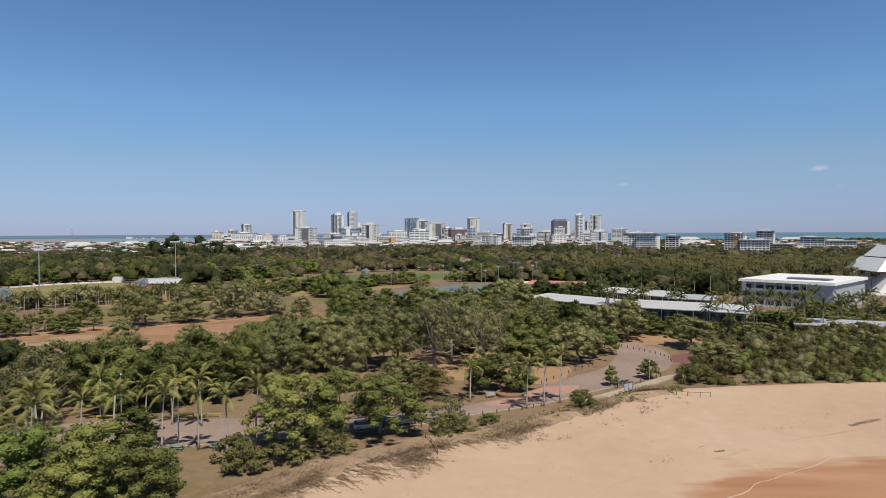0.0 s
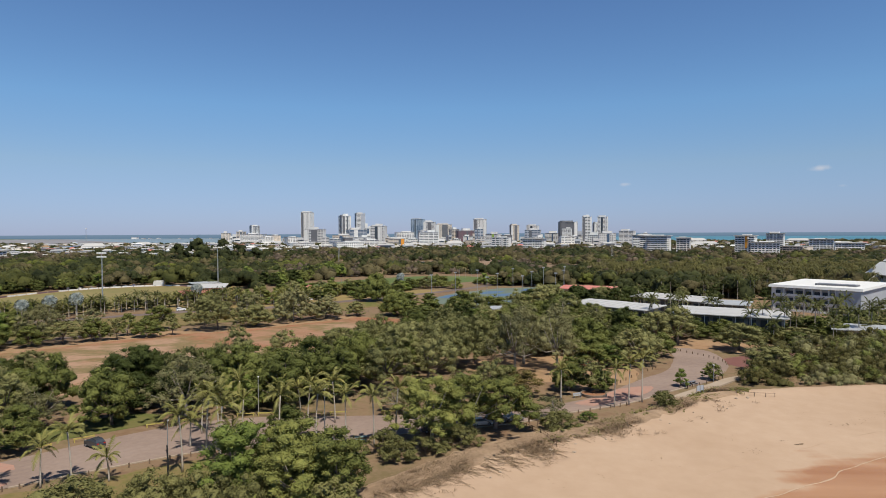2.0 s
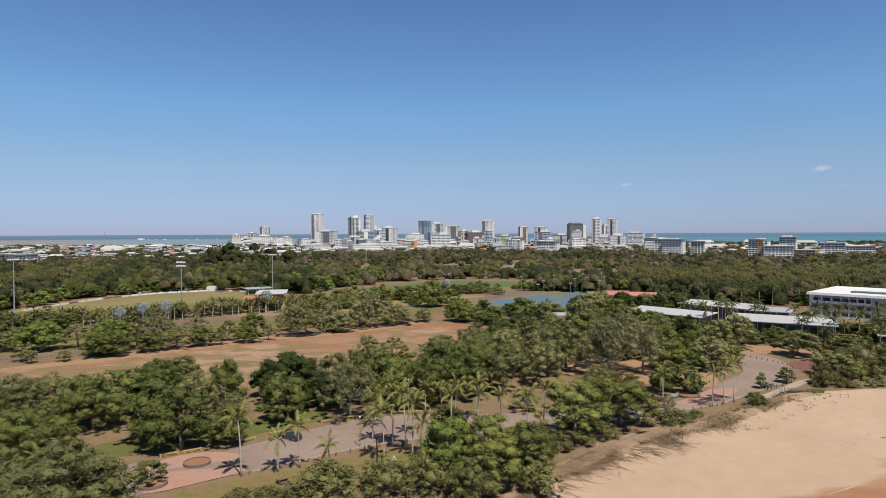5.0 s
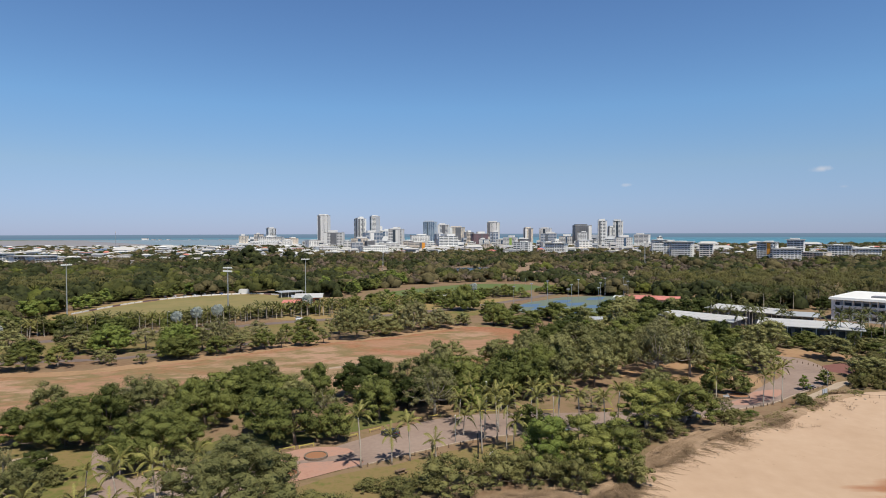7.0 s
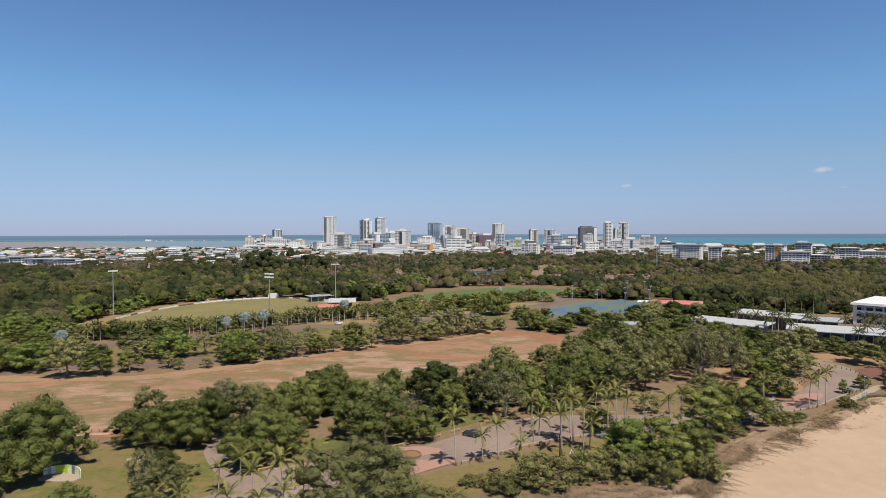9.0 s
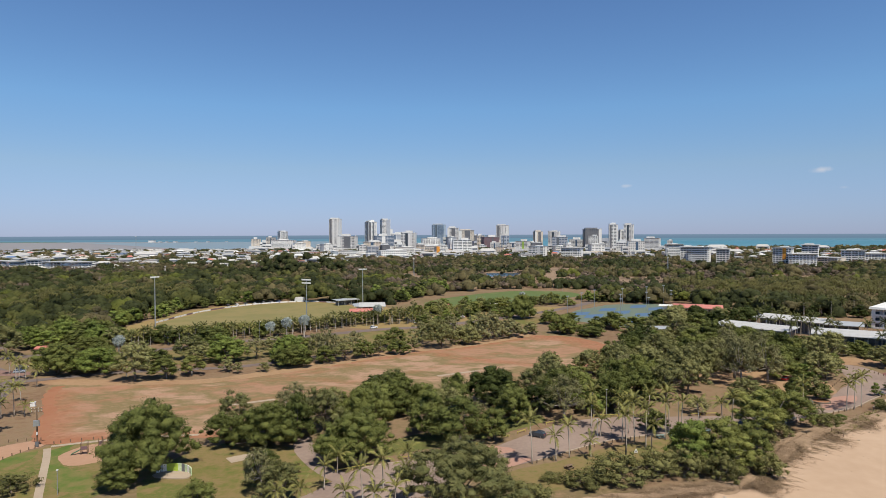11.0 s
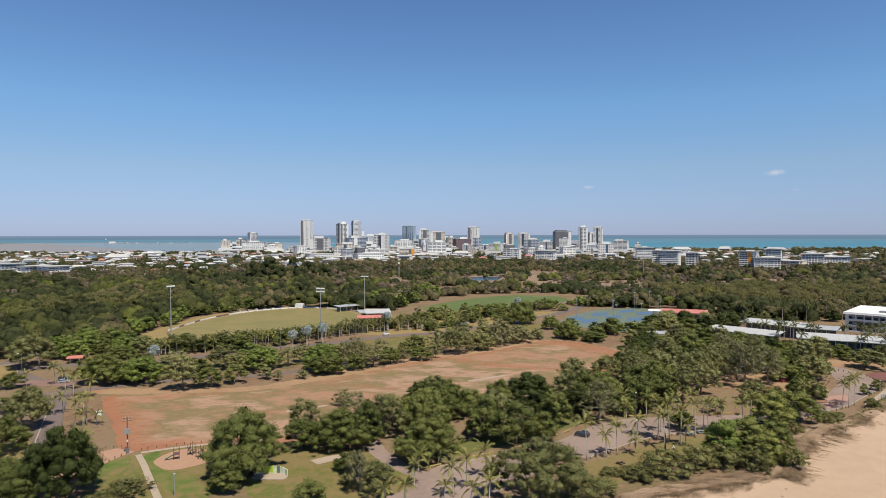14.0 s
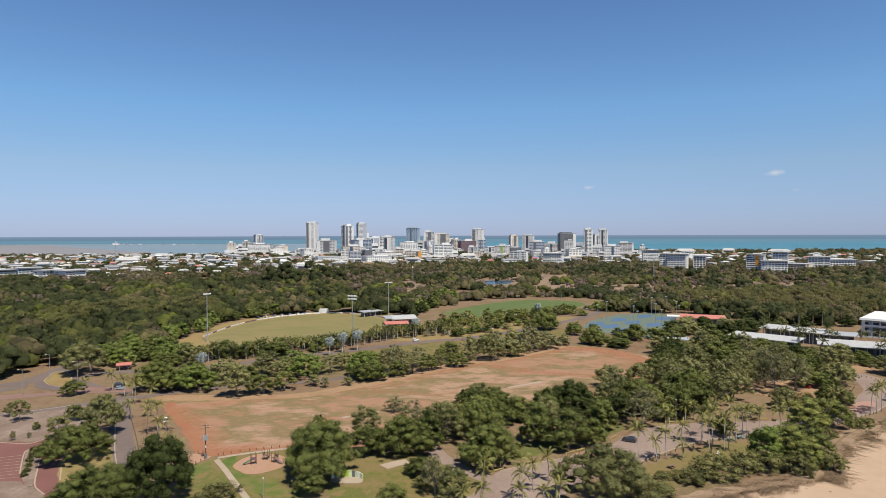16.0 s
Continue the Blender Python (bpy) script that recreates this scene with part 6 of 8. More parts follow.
def city_block(x, y, w, top, style, base=0.0):
    """A building of several storeys: walls, floor by floor window bands, roof slab, plant room."""
    wall, glz, label, cat = STYLES[style]
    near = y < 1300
    # beyond 1300 m the glass colour itself is paled for distance and sky light
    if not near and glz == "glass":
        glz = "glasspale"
    d = w * city_rng.uniform(0.55, 0.95)
    h = top - base
    yaw = math.degrees(math.atan2(-(x + 60), y)) + city_rng.uniform(-28, 28)
    t = thing("tower" if h > 55 else "building", pose(x, y + d / 2, base, 0, 0, yaw), label, cat, "buildings of the city")
    storey = 3.3
    n = max(1, int(h / storey) - (1 if h > 30 else 0))
    hw, hd = w / 2 * 0.93, d / 2
    sill = city_rng.uniform(0.5, 1.5) if near else city_rng.uniform(1.3, 2.3)
    cols = max(2, int(w / 5)) if near else max(2, int(w / city_rng.choice((5, 7, 9, 12))))
    if not near:
        storey = city_rng.choice((3.6, 4.2, 4.8))
        n = max(1, int(h / storey) - (1 if h > 30 else 0))
    pier = 0.4 if near else min(0.3 * w / cols, city_rng.choice((0.6, 1.0, 1.5)))
    piers = [(0.9 if k in (0, cols) or city_rng.random() < 0.35 else pier) for k in range(cols + 1)]

    def outline(depth):
        """The plan at one height: flush at a floor's edge, bays set back between the piers elsewhere."""
        pts = []
        for s in (1, -1):
            for k in range(cols):
                x0, x1 = -hw + 2 * hw * k / cols + piers[k], -hw + 2 * hw * (k + 1) / cols - piers[k + 1]
                if k == 0:
                    pts.append((-hw * s, -hd * s))
                pts += [(x0 * s, -hd * s), (x0 * s, (-hd + depth) * s), (x1 * s, (-hd + depth) * s), (x1 * s, -hd * s)]
            y0 = hd * 0.25
            pts += [(hw * s, -hd * s), (hw * s, -hd * s * 0.8), ((hw - depth) * s, -hd * s * 0.8), ((hw - depth) * s, -y0 * s), (hw * s, -y0 * s)]
        return pts

    g = Geo()
    levels = [(-1.0, 0)]
    for i in range(n):
        levels += [(i * storey + sill, 0), (i * storey + sill, 0.45), ((i + 1) * storey - 0.6, 0.45), ((i + 1) * storey - 0.6, 0)]
    levels.append((n * storey + 0.6, 0))
    m = len(outline(0))
    v, f = [], []
    for z, dep in levels:
        v += [(x, y, z) for x, y in outline(dep)]
    for i in range(len(levels) - 1):
        f += [(i * m + k, i * m + (k + 1) % m, (i + 1) * m + (k + 1) % m, (i + 1) * m + k) for k in range(m)]
    f.append(tuple(range((len(levels) - 1) * m, len(levels) * m)))
    g.add(v, f)
    part("wall", g, M[wall], t)
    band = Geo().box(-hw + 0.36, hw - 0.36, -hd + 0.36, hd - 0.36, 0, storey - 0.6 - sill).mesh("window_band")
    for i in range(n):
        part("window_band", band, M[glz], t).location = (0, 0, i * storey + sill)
    part("roof", Geo().box(-hw - 0.5, hw + 0.5, -hd - 0.5, hd + 0.5, n * storey + 0.5, n * storey + 1.1), M["roofwhite"], t)
    if h > 18:
        pw = hw * city_rng.uniform(0.35, 0.6)
        ox = city_rng.uniform(-0.3, 0.3) * hw
        part("plant_room", Geo().box(ox - pw, ox + pw, -hd * 0.5, hd * 0.5, n * storey + 1.1, max(h, n * storey + 3)), M["white" if style in "wa" else "grey"], t)
    if not near:
        k = city_rng.random()
        if k < 0.6 and h > 24:
            a = city_rng.uniform(-0.6, 0.3) * hw
            part("window_strip", Geo().box(a, a + hw * city_rng.uniform(0.2, 0.45), -hd - 0.25, -hd - 0.05, 2, n * storey - 1), M[city_rng.choice(("glasspale", "grey", "white", "glassblue"))], t)
        if k > 0.3:
            s = city_rng.choice((-1, 1))
            ww, hh = hw * city_rng.uniform(0.5, 1.0), n * storey * city_rng.uniform(0.35, 0.8)
            x0 = s * hw + (0.1 if s > 0 else -ww - 0.1)
            part("wing", Geo().box(x0, x0 + ww, -hd * 0.9, hd * 0.6, -1, hh), M[city_rng.choice(("white", "grey", "tan", "bluegrey", "white"))], t)
            part("wing_window", Geo().box(x0 + 1, x0 + ww - 1, -hd * 0.9 - 0.2, -hd * 0.9 - 0.03, hh * 0.55, hh * 0.72), M["glass"], t)
            part("wing_window", Geo().box(x0 + 1, x0 + ww - 1, -hd * 0.9 - 0.2, -hd * 0.9 - 0.03, hh * 0.15, hh * 0.36), M["glass"], t)
        if k > 0.6 or h > 70:
            part("podium", Geo().box(-hw * 1.5, hw * 1.4, -hd * 1.35, -hd - 0.3, -1, min(11, h * 0.3)), M[city_rng.choice(("white", "grey", "tan"))], t)
        if h > 55 and style != "b":
            for a, b, c in city_rng.choice((((-0.9, -0.45, "dark"), (0.62, 0.98, "white")), ((-0.3, 0.12, "glass"), (0.5, 0.8, "grey")), ((-0.98, -0.6, "white"), (-0.2, 0.5, "dark")), ((0.05, 0.9, "bluegrey"),), ((-0.95, -0.7, "grey"), (-0.1, 0.08, "dark"), (0.7, 0.95, "dark")))):
                part("window_strip", Geo().box(a * hw, b * hw, -hd - 0.3, -hd - 0.06, 3, n * storey - 0.5), M[c], t)
            for s in (-1, 1):
                part("fin", Geo().box(s * hw - 0.25, s * hw + 0.25, -hd * 0.55, hd * 0.1, 3, n * storey + 3), M["dark" if s < 0 else "white"], t)
        if h > 60:
            part("top_storey", Geo().box(-hw * 0.8, hw * 0.5, -hd * 0.8, hd * 0.8, n * storey + 1.1, n * storey + 5), M[wall], t)
    if style == "a":
        part("panel", Geo().box(hw * 0.05, hw * 0.42, -hd - 0.3, -hd - 0.07, h * 0.35, n * storey), M["orange"], t, "orange facade panel")
    if style == "o":
        part("panel", Geo().box(hw * 0.6, hw + 0.3, -hd - 0.4, -hd - 0.1, 0, n * storey), M["orange"], t, "bright orange end wall")
        part("panel", Geo().box(-hw, hw * 0.6, -hd - 0.4, -hd - 0.1, h * 0.2, h * 0.32), M["grey"], t)
    if style == "n":
        part("panel", Geo().box(hw * 0.1, hw * 0.5, -hd - 0.3, -hd - 0.07, h * 0.3, n * storey), M["lime"], t, "lime green facade panels")
    if style in "gaw" and near:
        part("awning", Geo().box(-hw - 2, hw + 2, -hd - 2.5, hd + 1, n * storey + 1.2, n * storey + 1.8), M["roofwhite"], t, "overhanging white roof")
    return t

CITY_A = [
    (-820, 2286, 34, 45, 't'),
    (-762, 2283, 34, 49, 't'),
    (-745, 2383, 33, 70, 'g'),
    (-692, 2179, 82, 39, 'w'),
    (-616, 2175, 38, 33, 't'),
    (-520, 2277, 40, 116, 'w'),
    (-419, 1915, 61, 56, 'g'),
    (-398, 2366, 39, 110, 'w'),
    (-346, 2413, 38, 116, 'g'),
    (-333, 2211, 68, 56, 'b'),
    (-283, 2259, 50, 62, 'w'),
    (-227, 1955, 46, 66, 'g'),
    (-347, 1961, 59, 35, 't'),
    (-222, 1654, 56, 21, 'w'),
    (-139, 2803, 60, 102, 'b'),
    (-144, 1599, 43, 25, 'o'),
    (-162, 2202, 68, 43, 'w'),
    (-77, 2399, 45, 84, 'g'),
    (-22, 2496, 67, 72, 't'),
]
CITY_B = [
    (-63, 1646, 55, 44, 'w'),
    (-89, 1998, 30, 47, 'b'),
    (14, 2193, 31, 55, 't'),
    (50, 2141, 60, 51, 'r'),
    (116, 2389, 51, 92, 'g'),
    (92, 2039, 29, 56, 'b'),
    (115, 1737, 38, 39, 'n'),
    (224, 2182, 31, 65, 't'),
    (147, 1685, 31, 30, 'd'),
    (316, 2378, 45, 67, 'g'),
    (240, 1831, 49, 49, 'b'),
    (343, 2075, 53, 41, 'w'),
    (371, 1975, 58, 72, 'd'),
    (338, 1826, 28, 51, 'w'),
    (386, 1779, 27, 86, 'w'),
    (430, 1776, 29, 84, 'w'),
    (422, 1821, 19, 66, 'g'),
    (369, 1623, 31, 38, 'w'),
    (391, 1572, 44, 40, 'g'),
]
CITY_C = [
    (500, 1767, 44, 45, 'g'),
    (546, 1764, 17, 37, 'w'),
    (382, 1272, 35, 33, 'w'),
    (318, 1025, 27, 34, 'w'),
    (329, 1004, 34, 30, 'w'),
    (368, 1002, 22, 29, 'g'),
    (448, 958, 30, 33, 'a'),
    (509, 985, 26, 37, 'g'),
    (465, 927, 42, 22, 'w'),
    (598, 1010, 37, 24, 'w'),
    (530, 963, 43, 14, 't'),
    (659, 1037, 47, 19, 'w'),
    (107, 1386, 40, 28, 'w'),
    (167, 1283, 44, 24, 'w'),
    (-232, 1354, 65, 20, 'w'),
    (-349, 1410, 54, 15, 'w'),
    (-596, 2024, 38, 26, 'w'),
    (-499, 1918, 45, 21, 'w'),
    (-420, 2114, 39, 20, 'w'),
]
CITY_D = [
    (-186, 1902, 27, 23, 't'),
    (117, 1987, 38, 28, 'w'),
    (289, 1577, 38, 28, 'w'),
]


for rows in (CITY_A, CITY_B, CITY_C, CITY_D):
    for x, y, w, top, style in rows:
        city_block(x, y, w, top, style)


for i in range(52):
    x, y = city_rng.uniform(-520, 520), city_rng.uniform(1550, 2350)
    city_block(x, y, city_rng.uniform(16, 38), city_rng.uniform(11, 33), city_rng.choice("wwwwtgwbgd"))


# ---- houses among the trees ----
def house(seed, roof_mat, wall_mat, w, d, h, label):
    t = thing("house", pose(0, 0, 0), label, "house", "houses before the city")
    part("wall", Geo().box(-w / 2, w / 2, -d / 2, d / 2, 0, h), M[wall_mat], t)
    e = 0.8
    v = [(-w / 2 - e, -d / 2 - e, h - 0.2), (w / 2 + e, -d / 2 - e, h - 0.2), (w / 2 + e, d / 2 + e, h - 0.2), (-w / 2 - e, d / 2 + e, h - 0.2), (-w / 2 + d * 0.3, 0, h + d * 0.2), (w / 2 - d * 0.3, 0, h + d * 0.2)]
    part("roof", Geo().add(v, [(0, 1, 5, 4), (1, 2, 5), (2, 3, 4, 5), (3, 0, 4), (3, 2, 1, 0)]), M[roof_mat], t)
    part("window", Geo().box(-w * 0.36, w * 0.36, -d / 2 - 0.06, -d / 2 + 0.1, h * 0.45, h * 0.8), M["glass"], t, "long louvre window")
    return t


HOUSES = [house(1, "roofwhite", "white", 15, 10, 5, "white house with a pale metal roof"), house(2, "roofgrey", "tan", 14, 9, 4.5, "tan house with a grey metal roof"), house(6, "tan_soil", "tan", 14, 10, 5, "house with a dull brown roof"),
          house(3, "roofwhite", "white", 30, 10, 9, "long white block with a pale roof"), house(4, "roofred", "tan", 15, 10, 5, "house with a faded red roof"), house(5, "roofwhite", "grey", 52, 24, 7, "large pale metal-roofed warehouse")]
for x, y in scatter([(-1000, 960), (-420, 940), (-260, 1010), (-150, 1200), (300, 1330), (560, 1150), (900, 1350), (1300, 1900), (900, 2100), (-300, 1750), (-700, 2050), (-1600, 2010), (-1500, 1500)], 150, 61):
    p = city_rng.choice(HOUSES[:5] if y < 1300 else HOUSES)
    place(p, pose(x, y, 0.0, 0, 0, city_rng.uniform(-40, 40)) @ Matrix.Diagonal((city_rng.uniform(0.7, 1.3), city_rng.uniform(0.7, 1.2), city_rng.uniform(0.8, 1.5), 1)))


def roof_material():
    """Sheet and tile roofs, each of one colour: mostly white and pale grey, some tan, blue-grey and dull red."""
    m = bpy.data.materials.new("suburb_roofs")
    m.use_nodes = True
    n, l = m.node_tree.nodes, m.node_tree.links
    ge, ra = n.new("ShaderNodeNewGeometry"), n.new("ShaderNodeValToRGB")
    ra.color_ramp.interpolation = "CONSTANT"
    e = ra.color_ramp.elements
    e[0].position, e[0].color = 0.0, (0.62, 0.61, 0.59, 1)
    e[1].position, e[1].color = 0.28, (0.46, 0.46, 0.45, 1)
    for at_, col in ((0.52, (0.62, 0.58, 0.52, 1)), (0.66, (0.36, 0.38, 0.41, 1)), (0.78, (0.78, 0.78, 0.77, 1)), (0.88, (0.42, 0.19, 0.14, 1)), (0.94, (0.3, 0.25, 0.22, 1)), (0.98, (0.15, 0.25, 0.45, 1))):
        e.new(at_).color = col
    l.new(ge.outputs["Random Per Island"], ra.inputs[0])
    l.new(ra.outputs[0], n["Principled BSDF"].inputs["Base Color"])
    n["Principled BSDF"].inputs["Roughness"].default_value = 0.5
    return m


def suburb(seed):
    """Hundreds of far houses and sheds: walls with a dark window strip under hipped or flat roofs."""
    r = random.Random(seed)
    walls, bands, roofs = Geo(), Geo(), Geo()
    spots = scatter([(-1900, 1000), (-900, 900), (-620, 860), (-420, 960), (-330, 1120), (-250, 1290), (-330, 1500), (-480, 1950), (-1000, 2040), (-2000, 2000)], 60, seed)
    spots += scatter([(-330, 1180), (-120, 1290), (120, 1270), (330, 1140), (700, 1120), (1100, 1300), (1300, 1700), (700, 1900), (-300, 1950)], 84, seed + 1)
    for x, y in spots:
        big = r.random() < (0.22 if y > 1200 else 0.1)
        w, d, h = (r.uniform(24, 46), r.uniform(14, 26), r.uniform(6, 9)) if big else (r.uniform(11, 20), r.uniform(8, 13), r.uniform(4.5, 9))
        a = r.choice((0.35, 0.35 + math.pi / 2, 0.1)) + r.uniform(-0.12, 0.12)
        c, s = math.cos(a), math.sin(a)
        turn = lambda q: [(x + c * p[0] - s * p[1], y + s * p[0] + c * p[1], p[2]) for p in q]
        k = Geo().box(-w / 2, w / 2, -d / 2, d / 2, 0, h)
        walls.add(turn(k.v), k.f)
        for z in ([h * 0.62] if h < 6.5 else [h * 0.22, h * 0.66]):
            k = Geo().box(-w / 2 * 0.86, w / 2 * 0.86, -d / 2 - 0.08, d / 2 + 0.08, z, z + 1.3)
            bands.add(turn(k.v), k.f)
        rise, hip = (0.9, 0.02) if big or r.random() < 0.35 else (d * 0.22, 0.32)
        e = 0.9
        v = [(-w / 2 - e, -d / 2 - e, h), (w / 2 + e, -d / 2 - e, h), (w / 2 + e, d / 2 + e, h), (-w / 2 - e, d / 2 + e, h), (-w / 2 - e + d * hip, 0, h + rise), (w / 2 + e - d * hip, 0, h + rise)]
        roofs.add(turn(v), [(0, 1, 5, 4), (1, 2, 5), (2, 3, 4, 5), (3, 0, 4), (3, 2, 1, 0)])
    tagged(part("suburb_walls", walls, M["white"]), "pale walls of hundreds of far suburban houses", "houses", kind="stuff")
    tagged(part("suburb_windows", bands, M["glasspale"]), "dim window strips of the far suburban houses", "windows", kind="stuff")
    tagged(part("suburb_roofs", roofs, roof_material()), "white, grey and a few red roofs of the far suburb", "roofs", kind="stuff")


suburb(62)
# a row of white flats at the edge of the suburb
for i in range(6):
    city_block(-850 + i * 36, 930 - i * 12, 33, (15, 16, 14, 17, 16, 15)[i], "w")


# ---- hotel and low buildings ----
def hotel():
    """Three storeys with recessed balconies between white fins, under a deep white roof."""
    yaw = -47
    t = thing("hotel", pose(137, 289.5, 0, 0, 0, yaw), "white three-storey hotel with balconies and a flat white roof", "hotel")
    L, D, n, st = 37, 48, 3, 3.6
    bays = (0.0, 5.5, 9.8, 14.0, 17.5, 21.0, 24.2, 27.0)
    body = Geo().box(1.6, L, 1.8, D, -0.3, n * st + 0.4)
    body.box(27.2, L + 0.1, -0.2, 2, -0.3, n * st + 0.4)
    # recess shade is put into this colour; the blank end wall is blue-grey too
    part("wall", body, M["bluegrey"], t, "blue-grey walls, recess shade put into their colour")
    for i in range(n):
        part("balcony_slab", Geo().box(0, 27.1, 0, 2, i * st - 0.15, i * st + 0.15), M["white"], t)
        part("balcony_slab", Geo().box(0, 1.8, 2.0, D, i * st - 0.15, i * st + 0.15), M["white"], t)
        part("balustrade", Geo().box(0, 27.1, -0.06, 0.06, i * st + 0.15, i * st + 1.1), M["white"], t)
    for x in bays:
        if x:
            part("fin", Geo().box(x - 0.15, x + 0.15, -0.1, 1.9, -0.3, n * st + 0.4), M["white"], t)
    for k in range(10):
        y = 0.2 + k * (D - 0.4) / 9
        part("fin", Geo().box(-0.1, 1.7, y - 0.15, y + 0.15, -0.3, n * st + 0.4), M["white"], t)
    pane = Geo().box(0.5, 3.4, 1.72, 1.9, 0.2, 2.5).mesh("window")
    for x in bays[:-1]:
        for i in range(n):
            part("window", pane, M["glass"], t).location = (x, 0, i * st)
    for i in range(n):
        part("window", Geo().box(28.4, 29.8, -0.26, 0.0, i * st + 0.9, i * st + 2.5), M["glass"], t)
    side = Geo().box(1.5, 1.7, 0.5, 3.4, 0.2, 2.5).mesh("window")
    for k in range(9):
        for i in range(n):
            part("window", side, M["glass"], t).location = (0, 0.6 + k * 5.27, i * st)
    part("roof", Geo().box(-1.2, L + 1, -1.2, D + 1.2, n * st + 0.4, n * st + 1.6, 0.25), M["white"], t, "white flat roof with parapet")
    part("roof_well", Geo().box(16, 33, 9, 15, n * st + 1.6, n * st + 2.3), M["dark"], t, "dark plant well in the roof")
    return t


hotel()


def casino():
    """A stepped white building whose tiers lean back like a pyramid."""
    t = thing("casino", pose(228, 332, 0, 0, 0, -10), "white stepped pyramid-shaped casino building", "building")
    for i, (x0, x1, z0, z1) in enumerate(((0, 90, 0, 12), (3, 86, 12, 19), (10, 80, 19.6, 26))):
        g = Geo()
        s = (z1 - z0) * 0.9
        g.add([(x0, 0 + i * 6, z0), (x1, i * 6, z0), (x1, 50 - i * 6, z0), (x0, 50 - i * 6, z0), (x0 + s, i * 6 + 4, z1), (x1 - s, i * 6 + 4, z1), (x1 - s, 46 - i * 6, z1), (x0 + s, 46 - i * 6, z1)],
              [(3, 2, 1, 0), (4, 5, 6, 7), (0, 1, 5, 4), (1, 2, 6, 5), (2, 3, 7, 6), (3, 0, 4, 7)])
        part("tier", g, M["white"], t)
        part("window_band", Geo().box(x0 + s + 1, x1 - s - 1, i * 6 + 5, 44 - i * 6, z1, z1 + 0.6), M["glass"], t)
    return t


casino()


def low_building(x, y, yaw, L, W, h, roof_mat, label, wall_mat="dark", slope=0.9, columns=True):
    """A long low building with a skillion roof on posts, walls set back under the eaves."""
    t = thing("pavilion", pose(x, y, 0, 0, 0, yaw), label, "building")
    part("wall", Geo().box(-L / 2 + 1.5, L / 2 - 1.5, -W / 2 + 2.5, W / 2 - 0.5, -0.2, h - 0.1), M[wall_mat], t)
    a, b = L / 2 + 1, W / 2 + 1
    v = [(-a, -b, h - slope / 2), (a, -b, h - slope / 2), (a, b, h + slope / 2), (-a, b, h + slope / 2)]
    v += [(p, q, r + 0.28) for p, q, r in v]
    part("roof", Geo().add(v, [(3, 2, 1, 0), (4, 5, 6, 7), (0, 1, 5, 4), (1, 2, 6, 5), (2, 3, 7, 6), (3, 0, 4, 7)]), M[roof_mat], t)
    seam = Geo().box(-0.05, 0.05, -b * 0.998, b * 0.998, -0.03, 0.06).mesh("roof_seam")
    tilt = math.degrees(math.atan2(slope, 2 * b))
    for k in range(int(L / 3.6)):
        s = part("roof_seam", seam, M[roof_mat], t)
        s.matrix_basis = pose(-a + 1.2 + k * 3.6, 0, h + 0.30, tilt, 0, 0)
    if columns:
        for k in range(int(L / 5) + 1):
            part("post", Geo().box(-0.12, 0.12, -0.12, 0.12, -0.2, h - slope / 2 + 0.05), M["white"], t).location = (-L / 2 + 0.6 + k * (L - 1.2) / int(L / 5), -W / 2 + 0.3, 0)
        k = max(3, int(L / 4))
        for i in range(k):
            part("window", Geo().box(-1.3, 1.3, -0.06, 0.06, 0.6, h - 1.6), M["glass"], t).location = (-L / 2 + 3 + i * (L - 6) / (k - 1), -W / 2 + 2.48, 0)
    return t


low_building(87, 223, -31, 38, 16, 7.4, "roofwhite", "long low building with a pale metal roof among palms")
low_building(52, 253, -48, 36, 14, 7.0, "roofwhite", "long low building with a pale metal roof")
low_building(86, 280, -50, 34, 14, 7.2, "roofwhite", "low building with a pale grey metal roof")
low_building(104, 264, -32, 18, 10, 6.4, "roofgrey", "small building with a grey metal roof")
# palms and trees on the ground behind the hotel
for i, (x, y) in enumerate(scatter([(92, 338), (112, 328), (160, 330), (188, 344), (190, 384), (120, 392), (98, 366)], 9.5, 35)):
    if i % 3:
        far_palm(x, y, pick.uniform(7, 11))
    else:
        plant(pick.choice("MLD"), x, y, pick.uniform(6, 9.5), pick.uniform(8, 12))
# trees and shrubs against the long buildings
for kind, x, y, h, w in (("M", 36.7, 208.2, 9.6, 9), ("L", 58.1, 211.5, 9.4, 8.6), ("L", 47.6, 213, 8.0, 6), ("M", 70.4, 216, 7.4, 8), ("M", 80.5, 212.5, 7.0, 7.2), ("L", 38, 226, 9.2, 7)):
    plant(kind, x, y, h, w)
for x, y, h in ((94.5, 214, 9.6), (88, 210, 8.2), (66, 222, 9.0), (100, 209, 8.8), (62, 236, 9.4)):
    far_palm(x, y, h)
for ox, oy, ux, uy in ((81.5, 213.5, 0.857, -0.515), (44.0, 245.5, 0.669, -0.743)):
    for k in range(-3, 5):
        plant(pick.choice("MSMB"), ox + ux * k * 4.6 + pick.uniform(-1, 1), oy + uy * k * 4.6 + pick.uniform(-1.5, 1), pick.uniform(3.6, 6.4), pick.uniform(4.5, 7))
low_building(128, 202, -25, 26, 9, 4.2, "roofgrey", "low grey-roofed pool building among palms", "grey")
low_building(64, 357, -22, 30, 14, 5.0, "roofred", "netball pavilion with a faded red metal roof", "grey")
low_building(44, 362, -22, 7, 7, 5.2, "white", "small white annex beside the red-roofed pavilion", "white", 0.2, False)
low_building(6, 263, 0, 11, 6, 4.6, "roofgrey", "small grey toilet block by the courts", "grey", 0.5)
